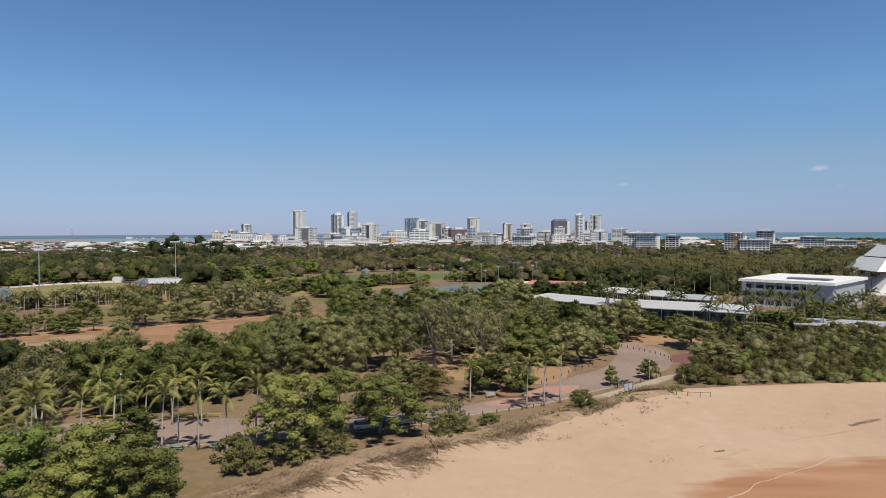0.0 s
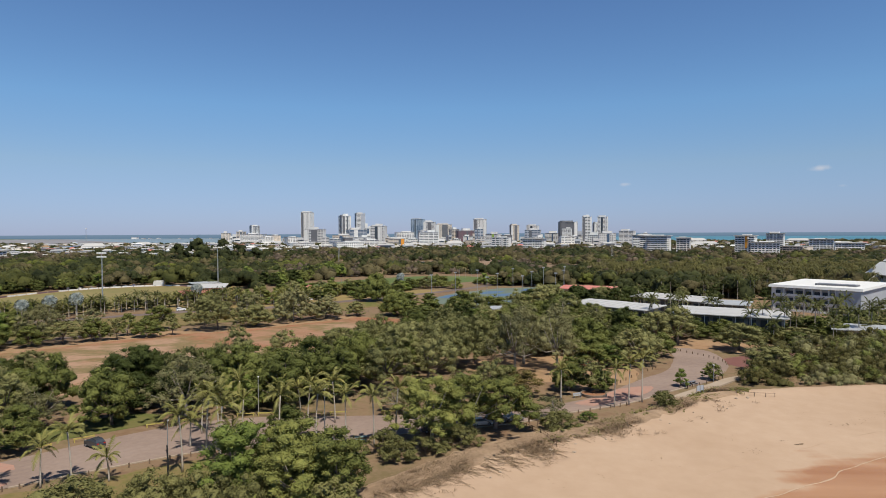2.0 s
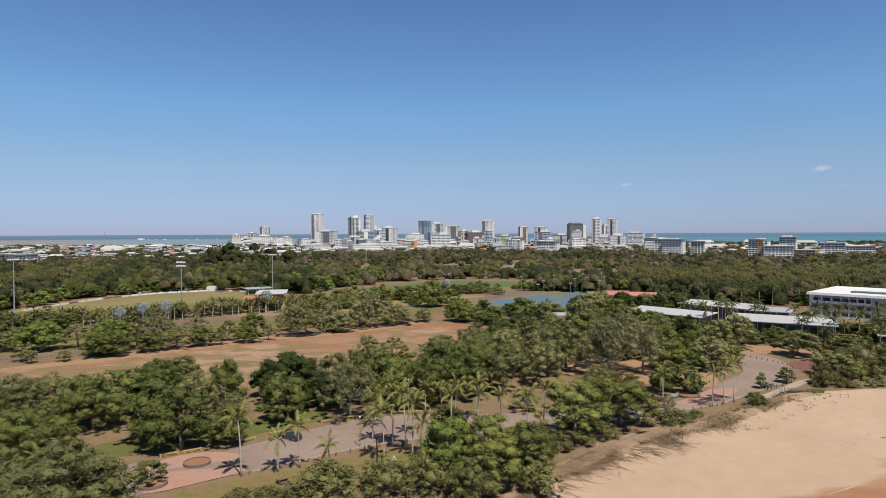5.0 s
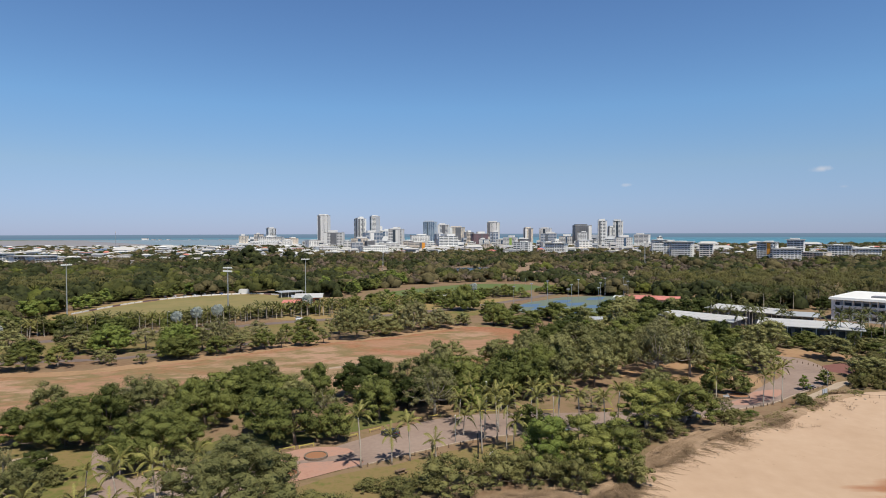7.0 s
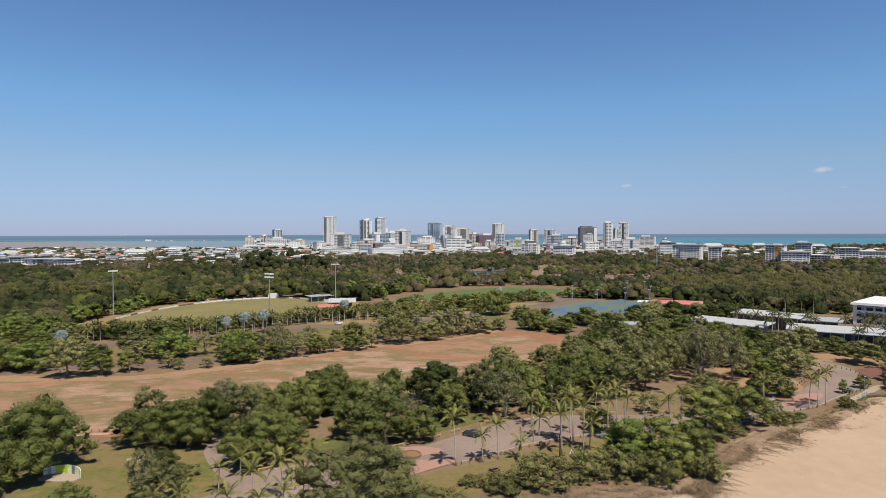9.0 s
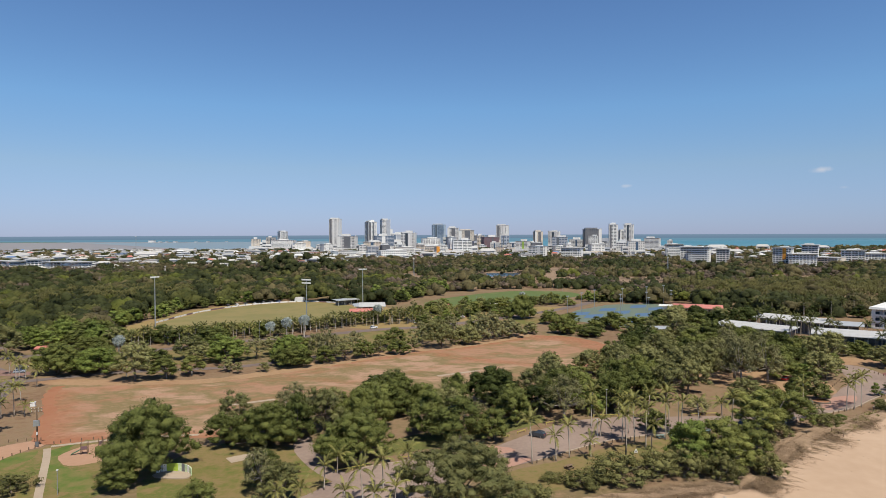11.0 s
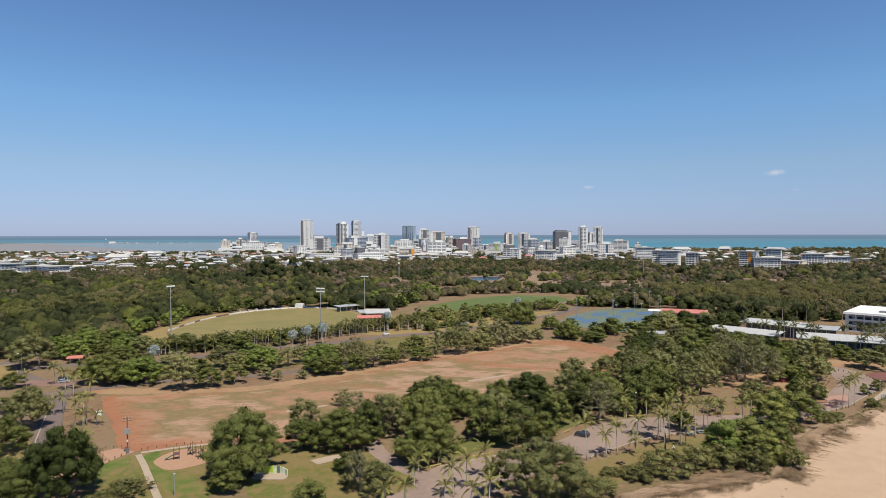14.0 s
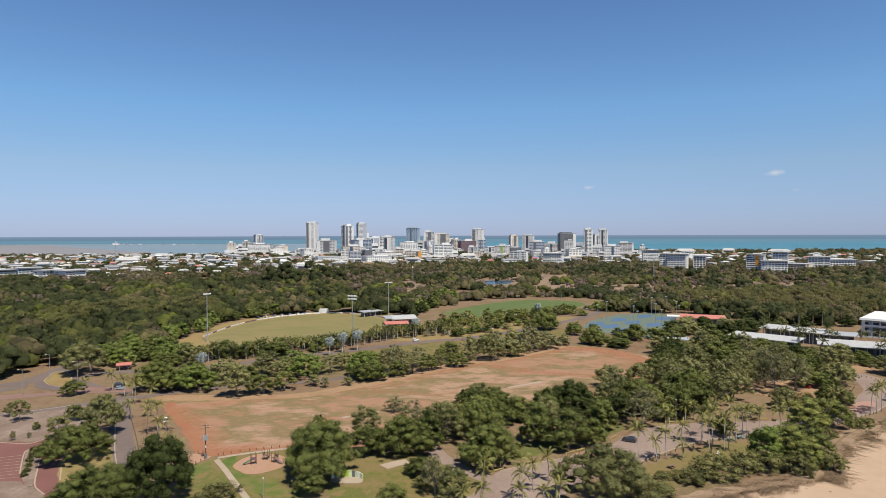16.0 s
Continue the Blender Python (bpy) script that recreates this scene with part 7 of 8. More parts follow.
low_building(-158, 356, 8, 16, 10, 7.0, "roofwhite", "oval grandstand with a pale metal roof and red end wall", "roofred", 1.6)
low_building(-163, 343, 8, 15, 8, 4.8, "roofred", "low club room with a faded red roof", "maroon", 0.8)
low_building(-165, 372, 14, 14, 10, 5.0, "roofgrey", "open shelter with a pale roof beside the oval", "grey", 0.8)
low_building(-186, 420, 40, 18, 7, 4.0, "roofgrey", "grey-roofed shelter at the oval's edge", "dark", 0.5)
low_building(-112, 384, 10, 12, 8, 4.0, "roofred", "small building with a faded red roof", "tan", 0.8)
low_building(-296, 220, 20, 5, 3.5, 2.6, "roofred", "small shelter with a red roof by the roundabout", "maroon", 0.4)
low_building(-70, 398, 25, 14, 8, 3.6, "white", "pale low shed beside the second oval", "grey", 0.5)


def flood_light(x, y, h, heads, yaw):
    t = thing("floodlight_mast", pose(x, y, 0, 0, 0, yaw), "tall galvanised floodlight mast beside the oval", "floodlight", "oval floodlights")
    part("mast", Geo().tube([(0, 0, -0.3), (0, 0, h)], [0.42, 0.2], 8), M["steel"], t)
    part("base", Geo().box(-0.9, 0.9, -0.9, 0.9, -0.2, 0.5, 0.1), M["concrete"], t)
    for j in range(heads):
        z = h - 0.2 - j * 1.9
        part("crossarm", Geo().box(-3, 3, -0.12, 0.12, z - 0.12, z + 0.12), M["steel"], t)
        for k in range(6):
            xx = -2.6 + k * 1.04
            part("lamp_head", Geo().box(xx - 0.38, xx + 0.38, -0.45, 0.1, z + 0.12, z + 0.85, 0.06), M["white"], t)
    return t


flood_light(-280, 299, 30, 1, 60)
flood_light(-189.6, 296.3, 28.3, 2, -20)
flood_light(-170.5, 402.4, 28.5, 1, 0)


# ---- parked vehicles ----
CAR_PAINT = {"white": plain("white_car_paint", (0.75, 0.75, 0.74), 0.25, 0, 0.5, 0.03), "silver": plain("silver_car_paint", (0.45, 0.46, 0.48), 0.3, 0.4, 0.5, 0.03), "dark": plain("charcoal_car_paint", (0.05, 0.055, 0.065), 0.25, 0, 0.5, 0.05), "red": plain("red_car_paint", (0.4, 0.03, 0.03), 0.25, 0, 0.5, 0.05), "blue": plain("blue_car_paint", (0.06, 0.12, 0.3), 0.25, 0, 0.5, 0.05)}
LAMP = plain("clear_lamp", (0.7, 0.7, 0.68), 0.1, 0, 0.6, 0.02)
TAIL = plain("red_lamp", (0.4, 0.02, 0.02), 0.2, 0, 0.6, 0.02)


def profile(points, half, top_in=0.0, zmin=0.0):
    """A body drawn out across from its side outline; it leans in towards the top."""
    g = Geo()
    zs = [p[1] for p in points]
    lo, hi = min(zs), max(zs)
    n = len(points)
    v = []
    for s in (-1, 1):
        v += [(x, s * (half - top_in * (z - lo) / (hi - lo)), z) for x, z in points]
    f = [tuple(range(n - 1, -1, -1)), tuple(range(n, 2 * n))]
    f += [(i, (i + 1) % n, n + (i + 1) % n, n + i) for i in range(n)]
    return g.add(v, f)


def car(paint, suv=False):
    h = 0.25 if suv else 0.0
    t = thing("car", pose(0, 0, 0), f"parked {paint} {'four-wheel drive' if suv else 'hatchback'} on the asphalt", "car", "parked cars")
    part("body", profile([(-2.15, 0.3), (-2.2, 0.62 + h), (-2.05, 0.95 + h), (-0.9, 0.98 + h), (1.0, 0.96 + h), (1.95, 0.82 + h), (2.2, 0.62 + h), (2.18, 0.3)], 0.88, 0.08), CAR_PAINT[paint], t)
    part("cabin", profile([(-1.95, 0.94 + h), (-1.6, 1.38 + h), (-1.2, 1.46 + h), (0.05, 1.45 + h), (0.95, 0.95 + h)], 0.8, 0.16), M["glass"], t, "tinted glass cabin")
    part("roof", profile([(-1.62, 1.40 + h), (-1.2, 1.50 + h), (0.05, 1.49 + h), (0.2, 1.40 + h)], 0.68, 0.05), CAR_PAINT[paint], t)
    for x in (-1.32, 1.34):
        for y in (-0.8, 0.8):
            w = part("wheel", Geo().tube([(x, y - 0.1, 0.33), (x, y + 0.1, 0.33)], [0.33, 0.33], 12), M["black"], t)
            part("rim", Geo().tube([(x, y - 0.115, 0.33), (x, y + 0.115, 0.33)], [0.19, 0.19], 8), M["steel"], w)
    for y in (-0.6, 0.6):
        part("headlight", Geo().box(2.1, 2.215, y - 0.18, y + 0.18, 0.6 + h, 0.76 + h), LAMP, t)
        part("tail_light", Geo().box(-2.215, -2.1, y - 0.16, y + 0.16, 0.66 + h, 0.86 + h), TAIL, t)
    return t


CARS = {k: car(k[0], k[1]) for k in (("white", False), ("silver", False), ("dark", True), ("white", True), ("red", False), ("blue", True))}
for x, y, yaw, k in ((-83.0, 96.6, 146, ("dark", True)), (-7, 111.5, 20, ("silver", False)), (-10.5, 110.3, 16, ("dark", True)), (-23, 104.5, 12, ("dark", True)), 
                     (-13.5, 108.6, 14, ("silver", False)), (19.3, 161.8, 40, ("red", False)), (-279, 178, 20, ("silver", False)), (-282, 184, 25, ("dark", True)), (-338, 182, 200, ("white", False)), (-150, 294, 40, ("white", True))):
    place(CARS[k], pose(x, y, 0.085, 0, 0, yaw))
lot = random.Random(41)
for i in range(9):
    a = i % 13
    place(CARS[lot.choice(list(CARS))], pose(-128 + a * 5.2 + (i // 13) * 2, 318 + a * 3.9 + (i // 13) * 14, 0.04, 0, 0, 126 + lot.uniform(-3, 3)))
for i in range(13):
    place(CARS[lot.choice(list(CARS))], pose(228 + (i % 11) * 4.2, 520 + (i // 11) * 14 - (i % 11) * 1.6, 0.0, 0, 0, 70 + lot.uniform(-3, 3)))
for i in range(7):
    place(CARS[lot.choice(list(CARS))], pose(-276 + i * 5.5, 412 + i * 4.6 - max(0, i - 5) * 4, 0.04, 0, 0, 130 + lot.uniform(-4, 4)))


# ---- roadside furniture ----
def planter(x, y, r, soil, label):
    t = thing("planter", pose(x, y, 0.1), label, "planter")
    part("wall", Geo().ring(0, 0, r, r, -0.1, 0.5, 0.3), M["bark"], t, "dark stone ring wall")
    part("soil", Geo().ring(0, 0, r - 0.32, r - 0.32, -0.1, 0.36, r - 0.34), M[soil], t, "dry soil and mulch")
    return t


planter(-97.6, 82.6, 2.5, "mulch", "round stone planter ring in the pink paving")
planter(-101.5, 72.5, 2.6, "mulch", "round stone planter ring with red mulch")
planter(13.9, 131.2, 3.0, "mulch", "round stone planter with red mulch under a tree")
plant("M", 17, 134, 6.5, 7)
plant("L", -102, 72.8, 4.5, 5)


def yellow_rail(x, y, yaw, L=3.2):
    t = thing("barrier_rail", pose(x, y, 0, 0, 0, yaw), "low yellow painted barrier rail beside the road", "barrier", "yellow rails")
    for k in (-1, 1):
        part("post", Geo().box(k * L / 2 - 0.09, k * L / 2 + 0.09, -0.09, 0.09, -0.1, 0.75), M["yellow"], t)
    part("rail", Geo().box(-L / 2 - 0.2, L / 2 + 0.2, -0.07, 0.07, 0.5, 0.72), M["yellow"], t)
    return t


rail = yellow_rail(0, 0, 0)
line = smooth_line([(-132, 72), (-118, 80), (-101, 89), (-92, 95.5), (-82, 105), (-73, 111.3), (-62, 115.2), (-43, 116.2), (-24, 117.2)], 4.6)
for i in range(len(line) - 1):
    d = line[i + 1] - line[i]
    if i % 3 != 2:
        place(rail, pose(line[i].x, line[i].y, 0.0, 0, 0, math.degrees(math.atan2(d.y, d.x))))


def bollard():
    t = thing("bollard", pose(0, 0, 0), "short weathered timber bollard", "bollard", "timber bollards")
    part("post", Geo().tube([(0, 0, -0.2), (0, 0, 0.75), (0, 0, 0.82)], [0.13, 0.12, 0.07], 7), M["wood"], t)
    return t


post = bollard()
for pts, gap in (([(51, 189), (56, 180), (60, 171), (59.5, 164)], 1.9), ([(38, 137.2), (42, 140), (47, 143.6), (51, 147.5)], 2.1), ([(-211.5, 91.6), (-203, 95.2), (-190, 98.9), (-178, 100.6)], 2.0), ([(-214.5, 88.5), (-216, 85), (-216.9, 80), (-219, 76), (-221.5, 71)], 2.0), ([(-217, 94.8), (-220.4, 94), (-224.5, 93), (-229, 92.2), (-233, 92.5)], 2.0), ([(-6, 109.2), (2, 114.2), (10, 117.8), (19, 122.2)], 2.4), ([(22, 141), (30, 151), (38, 160)], 2.6), ([(-42, 172), (-30, 200)], 2.4), ([(-86, 77.2), (-79, 81.8), (-72, 86.8), (-64, 91.8), (-54, 95.9)], 2.6)):
    for q in smooth_line(pts, gap):
        place(post, pose(q.x, q.y, float(land_z(np.array(q.x), np.array(q.y)))))


def kerb(name, pts):
    return strip(name, pts, 0.35, 0.17, M["concrete"], "pale concrete kerb along the road", "kerb", 2.5, 0.2)


kerb("kerb_seaward", [(38, 138), (30, 132), (20, 124), (6, 117), (-6, 110), (-30, 103), (-41, 100), (-55, 97), (-65, 93), (-73, 88), (-80, 83), (-86, 78.6)])
kerb("kerb_inland", [(-128, 74), (-115, 80), (-104, 84.5)])
kerb("kerb_side_road", [(-264.5, 141.7), (-255.0, 120.3), (-244.5, 97.0), (-237.1, 82.4)])
kerb("kerb_car_park", [(-262.6, 79.6), (-272.1, 98.1), (-271.0, 100.9), (-267.9, 99.4), (-263.5, 90.8), (-259.6, 82.8), (-254.1, 71.9), (-250.9, 67.9), (-247.7, 64.9)])
kerb("kerb_car_park_east", [(-258.4, 93.8), (-254.4, 85.6), (-249.0, 74.7)])
kerb("kerb_car_park_north", [(-285.7, 108.0), (-279.5, 106.5), (-274.7, 106.7), (-273.2, 112.3), (-273.0, 115.9)])
kerb("kerb_drive", [(-306.6, 141.4), (-295.3, 146.8), (-285.7, 152.6)])
kerb("kerb_roundabout", [(-322.0, 197.3), (-314.6, 188.1), (-307.0, 184.5), (-309.1, 196.5), (-320.6, 214.0), (-327.2, 215.7), (-322.0, 197.3)])
for i in range(8):
    k = i / 7
    strip("parking_line", [(-270.7 + 9.4 * k, 95.5 + -18.0 * k), (-278.0 + 9.4 * k, 93.1 + -17.2 * k)], 0.2, 0.075, M["concrete"], "faded pale parking bay line", "road marking", 3)
for x, y in ((-270.6, 99.6), (-268.9, 96.4), (-267.2, 92.9), (-265.5, 89.5), (-263.6, 85.3), (-261.7, 81.2), (-260.1, 77.8)):
    plant("M", x, y, 1.7, 1.9)
for x, y, h, w in ((-294.2, 132.7, 8.0, 6.1), (-301.2, 138.1, 5.5, 3.5), (-282.6, 122.0, 2.9, 2.7), (-282.9, 110.0, 3.3, 1.8), (-279.3, 112.7, 1.9, 1.3), (-269.8, 112.1, 7.5, 6.7), (-274.8, 131.5, 6.2, 6.1)):
    plant(pick.choice("ML"), x, y, h, w)


def post_fence(name, pts, gap, h, rails, label, material="wood"):
    """Posts with rails from post to post."""
    t = thing(name, pose(0, 0, 0), label, "fence")
    q = smooth_line(pts, gap)
    z = [float(land_z(np.array(p.x), np.array(p.y))) for p in q]
    for p, zz in zip(q, z):
        part("post", Geo().tube([(p.x, p.y, zz - 0.3), (p.x, p.y, zz + h)], [0.08, 0.07], 6), M[material], t)
    for a, b, za, zb in zip(q[:-1], q[1:], z[:-1], z[1:]):
        for k in range(rails):
            u = h * (0.92 - 0.42 * k)
            part("rail", Geo().tube([(a.x, a.y, za + u), (b.x, b.y, zb + u)], [0.045, 0.045], 5), M[material], t)
    return t


post_fence("beach_fence", [(-8.5, 108.5), (-6, 107), (-4, 104.5), (-2, 99), (-1, 95.5)], 2.6, 1.15, 2, "weathered timber rail fence at the beach track")
post_fence("beach_fence", [(-5, 111), (-2.5, 108), (0, 105)], 2.6, 1.1, 1, "weathered timber rail fence at the beach track")
post_fence("dune_fence", [(46.5, 130), (50, 128.7), (54.5, 128.4)], 2.2, 1.2, 1, "leaning wire and post fence at the top of the beach", "bark")
post_fence("side_fence", [(-266, 156), (-255.5, 133.8), (-244.7, 112.3), (-237, 96.5)], 2.5, 0.9, 1, "low dark rail fence beside the side road", "dark")
post_fence("field_rail", [(-118, 236), (-99, 249), (-82, 262), (-66, 274), (-57, 285)], 3, 1.0, 2, "grey rail fence behind the row of trees", "bark")
post_fence("field_fence", [(-45, 168), (-34, 190), (-27, 208)], 3, 0.9, 1, "low rail fence at the end of the field", "bark")


def board(x, y, yaw):
    t = thing("notice_board", pose(x, y, float(land_z(np.array(float(x)), np.array(float(y)))), 0, 0, yaw), "grey two-panel notice board seen from behind", "sign")
    for k in (-1.2, 0, 1.2):
        part("post", Geo().box(k - 0.06, k + 0.06, -0.06, 0.06, -0.2, 2.1), M["steel"], t)
    for k in (-0.6, 0.6):
        part("panel", Geo().box(k - 0.52, k + 0.52, 0.065, 0.11, 0.85, 2.1), M["bluegrey"], t)
    return t


board(38.5, 130.8, 30)


def bench(x, y, yaw, label="pale slatted park bench on the paving"):
    t = thing("bench", pose(x, y, 0.1, 0, 0, yaw), label, "bench")
    for k in range(3):
        part("slat", Geo().box(-1, 1, -0.25 + k * 0.18, -0.11 + k * 0.18, 0.42, 0.47), M["roofgrey"], t)
    for k in (-0.8, 0.8):
        part("leg", Geo().box(k - 0.05, k + 0.05, -0.22, 0.26, -0.1, 0.42), M["steel"], t)
    part("backrest", Geo().box(-1, 1, 0.27, 0.32, 0.55, 0.95), M["roofgrey"], t)
    return t


bench(9.7, 129.2, 20)


def picnic(x, y, yaw, mat):
    t = thing("picnic_table", pose(x, y, 0.05, 0, 0, yaw), "picnic table with attached benches on the grass", "table", "picnic tables")
    part("tabletop", Geo().box(-1.1, 1.1, -0.45, 0.45, 0.7, 0.78), M[mat], t)
    for y0 in (-0.95, 0.65):
        part("seat", Geo().box(-1.1, 1.1, y0, y0 + 0.3, 0.4, 0.46), M[mat], t)
    for k in (-0.8, 0.8):
        part("leg", Geo().box(k - 0.06, k + 0.06, -0.8, 0.8, -0.1, 0.4), M[mat], t)
        part("leg", Geo().box(k - 0.06, k + 0.06, -0.12, 0.12, 0.4, 0.7), M[mat], t)
    return t


for x, y, a, mt in ((38.6, 139.8, 30, "dark"), (40.8, 141.2, 30, "dark"), (-42, 98.4, 10, "teal"), (-46, 97.6, 12, "teal"), (-50, 95.6, 12, "teal"), (-36, 99.6, 8, "teal"), (-79, 73.5, 40, "wood")):
    picnic(x, y, a, mt)


def warning_sign(x, y, yaw):
    """A white triangular board folded over the grass."""
    z = float(land_z(np.array(float(x)), np.array(float(y))))
    t = thing("warning_sign", pose(x, y, z, 0, 0, yaw), "white triangular board sign standing on the lawn", "sign")
    v = [(-0.6, 0, 0.35), (0.6, 0, 0.35), (0, 0, 1.4), (-0.6, 0.05, 0.35), (0.6, 0.05, 0.35), (0, 0.05, 1.4)]
    part("panel", Geo().add(v, [(0, 1, 2), (5, 4, 3), (0, 3, 4, 1), (1, 4, 5, 2), (2, 5, 3, 0)]), M["white"], t)
    v = [(p * 0.42, -0.02, 0.58 + (r - 0.35) * 0.42) for p, q, r in v[:3]] + [(p * 0.42, -0.002, 0.58 + (r - 0.35) * 0.42) for p, q, r in v[:3]]
    part("symbol", Geo().add(v, [(0, 1, 2), (5, 4, 3), (0, 3, 4, 1), (1, 4, 5, 2), (2, 5, 3, 0)]), M["dark"], t)
    for k in (-0.4, 0.4):
        part("leg", Geo().tube([(k, 0.06, -0.2), (k, 0.06, 0.6)], [0.03, 0.03], 5), M["steel"], t)
    return t


warning_sign(-60.4, 83.2, 10)


def street_lamp(x, y, h, yaw, arm=True):
    t = thing("street_lamp", pose(x, y, 0, 0, 0, yaw), "plain grey street lamp with a short arm", "street lamp", "street lamps")
    part("pole", Geo().tube([(0, 0, -0.3), (0, 0, h)], [0.11, 0.07], 7), M["steel"], t)
    if arm:
        part("arm", Geo().tube([(0, 0, h - 0.1), (1.6, 0, h + 0.1)], [0.05, 0.04], 5), M["steel"], t)
    part("lamp_head", Geo().box(1.2 if arm else -0.25, 2.0 if arm else 0.25, -0.16, 0.16, h + 0.05, h + 0.25, 0.04), M["grey"], t)
    return t


for x, y, h, a, arm in ((-43, 101.6, 9.0, 90, False), (-314.9, 169.3, 10.9, 180, True), (-321.3, 200.7, 11.4, 180, True), (-305.3, 194.0, 9.3, 180, True), (-190.5, 59, 5.2, 90, False), (47, 143.5, 4.2, 90, False), (-68, 92, 6, 90, False), (-59.5, 115.8, 8, -60, False), (-232, 170, 9, 0, True), (-206, 258, 9, 90, True)):
    street_lamp(x, y, h, a, arm)


def power_pole(x, y):
    t = thing("power_pole", pose(x, y, 0, 0, 0, 20), "timber power pole with a grey transformer", "power pole")
    part("pole", Geo().tube([(0, 0, -0.5), (0, 0, 10.2)], [0.2, 0.15], 8), M["wood"], t)
    for z in (9.9, 9.2):
        part("crossarm", Geo().box(-1.3, 1.3, -0.07, 0.07, z - 0.08, z + 0.08), M["wood"], t)
        for k in (-1.15, -0.4, 0.4, 1.15):
            part("insulator", Geo().tube([(k, 0, z + 0.08), (k, 0, z + 0.35)], [0.06, 0.05], 6), M["grey"], t)
    part("transformer", Geo().box(-0.75, 0.75, -0.9, -0.22, 5.6, 7.1, 0.08), M["steel"], t, "grey transformer tank")
    part("cabinet", Geo().box(-0.4, 0.4, -0.55, -0.22, 0.2, 1.4), M["dark"], t)
    part("switch_box", Geo().box(-0.18, 0.18, -0.42, -0.22, 3.2, 3.9), M["grey"], t)
    return t


power_pole(-214.6, 89.6)


def utility_box(x, y, yaw):
    t = thing("utility_box", pose(x, y, 0, 0, 0, yaw), "white utility box on a small plinth at the field's edge", "utility box")
    part("plinth", Geo().box(-0.9, 0.9, -0.6, 0.6, -0.2, 0.2), M["concrete"], t, "concrete plinth")
    part("body", Geo().box(-0.75, 0.75, -0.45, 0.45, 0.2, 1.5, 0.05), M["grey"], t)
    part("lid", Geo().box(-0.82, 0.82, -0.52, 0.52, 1.5, 1.62, 0.04), M["white"], t)
    for k in (-0.38, 0.38):
        part("door", Geo().box(k - 0.34, k + 0.34, -0.475, -0.445, 0.28, 1.42), M["white"], t)
    return t


utility_box(-240.7, 127.8, 15)


def stage():
    """A curved painted wall behind a low concrete stage."""
    t = thing("bandstand", pose(-170.5, 70, 0, 0, 0, -8) @ Matrix.Scale(0.86, 4), "curved white and lime painted wall behind a concrete stage", "bandstand")
    n, r = 12, 5.2
    pieces = ((0, 2, "palegreen"), (2, 3, "white"), (3, 4, "palegreen"), (4, 5, "dark"), (5, 6, "palegreen"), (6, 9, "yellowgreen"), (9, 10, "white"), (10, 11, "bluegrey"), (11, 12, "white"))
    M["yellowgreen"] = plain("lime_mural_paint", (0.45, 0.6, 0.08), 0.7, scale=2)
    M["palegreen"] = plain("pale_green_mural_paint", (0.55, 0.66, 0.42), 0.7, vary=0.3, scale=2)
    ang = lambda i: math.radians(20 + 140 * i / n)
    for a, b, mt in pieces:
        v, f = [], []
        for i in range(a, b + 1):
            c, s = math.cos(ang(i)), math.sin(ang(i))
            hh = 1.9 + 0.5 * math.sin(math.pi * i / n)
            v += [(r * c, r * s * 0.6 - 1, -0.1), (r * c, r * s * 0.6 - 1, hh), ((r + 0.25) * c, (r + 0.25) * s * 0.6 - 1, hh), ((r + 0.25) * c, (r + 0.25) * s * 0.6 - 1, -0.1)]
        for i in range(b - a):
            f += [(4 * i + k, 4 * i + 4 + k, 4 * i + 4 + (k + 1) % 4, 4 * i + (k + 1) % 4) for k in range(4)]
        m = 4 * (b - a)
        f += [(3, 2, 1, 0), (m, m + 1, m + 2, m + 3)]
        part("wall", Geo().add(v, f), M[mt], t, "painted wall panel")
    top = [((r + 0.05) * math.cos(math.radians(a)), r * 0.6 * math.sin(math.radians(a)) - 1) for a in range(18, 164, 12)]
    front = [(-r, -1.6), (-4, -2.6), (0, -3.0), (4, -2.6), (r, -1.6)]
    ring = top + front
    k = len(ring)
    part("stage_floor", Geo().add([(x, y, -0.1) for x, y in ring] + [(x, y, 0.3) for x, y in ring], [tuple(range(k, 2 * k))] + [(i, (i + 1) % k, k + (i + 1) % k, k + i) for i in range(k)]), M["concrete"], t, "pale concrete stage floor")
    return t


stage()


M["slidegreen"] = plain("green_moulded_plastic", (0.03, 0.13, 0.06), 0.45)


def play_unit(x, y, yaw, mat, chute):
    t = thing("play_equipment", pose(x, y, 0.07, 0, 0, yaw), "playground climbing frame with a slide", "play equipment", "play equipment")
    for a in (-0.7, 0.7):
        for b in (-0.7, 0.7):
            part("post", Geo().tube([(a, b, -0.2), (a, b, 3.0)], [0.09, 0.08], 6), M["wood"], t)
    part("deck", Geo().box(-0.75, 0.75, -0.75, 0.75, 1.2, 1.3), M["wood"], t)
    part("panel", Geo().box(-0.75, 0.75, 0.66, 0.74, 1.3, 2.1), M[mat], t)
    v = [(0.75, -0.35, 1.3), (0.75, 0.35, 1.3), (3.0, 0.35, 0.25), (3.0, -0.35, 0.25), (0.75, -0.35, 1.2), (0.75, 0.35, 1.2), (3.0, 0.35, 0.12), (3.0, -0.35, 0.12)]
    part("slide", Geo().add(v, [(3, 2, 1, 0), (4, 5, 6, 7), (0, 1, 5, 4), (2, 3, 7, 6), (1, 2, 6, 5), (3, 0, 4, 7)]), M[chute], t, "moulded slide")
    return t


play_unit(-199.1, 84.1, 200, "maroon", "slidegreen")
play_unit(-196.2, 87.4, 80, "maroon", "wood")
play_unit(-193.2, 85.2, 320, "wood", "maroon")


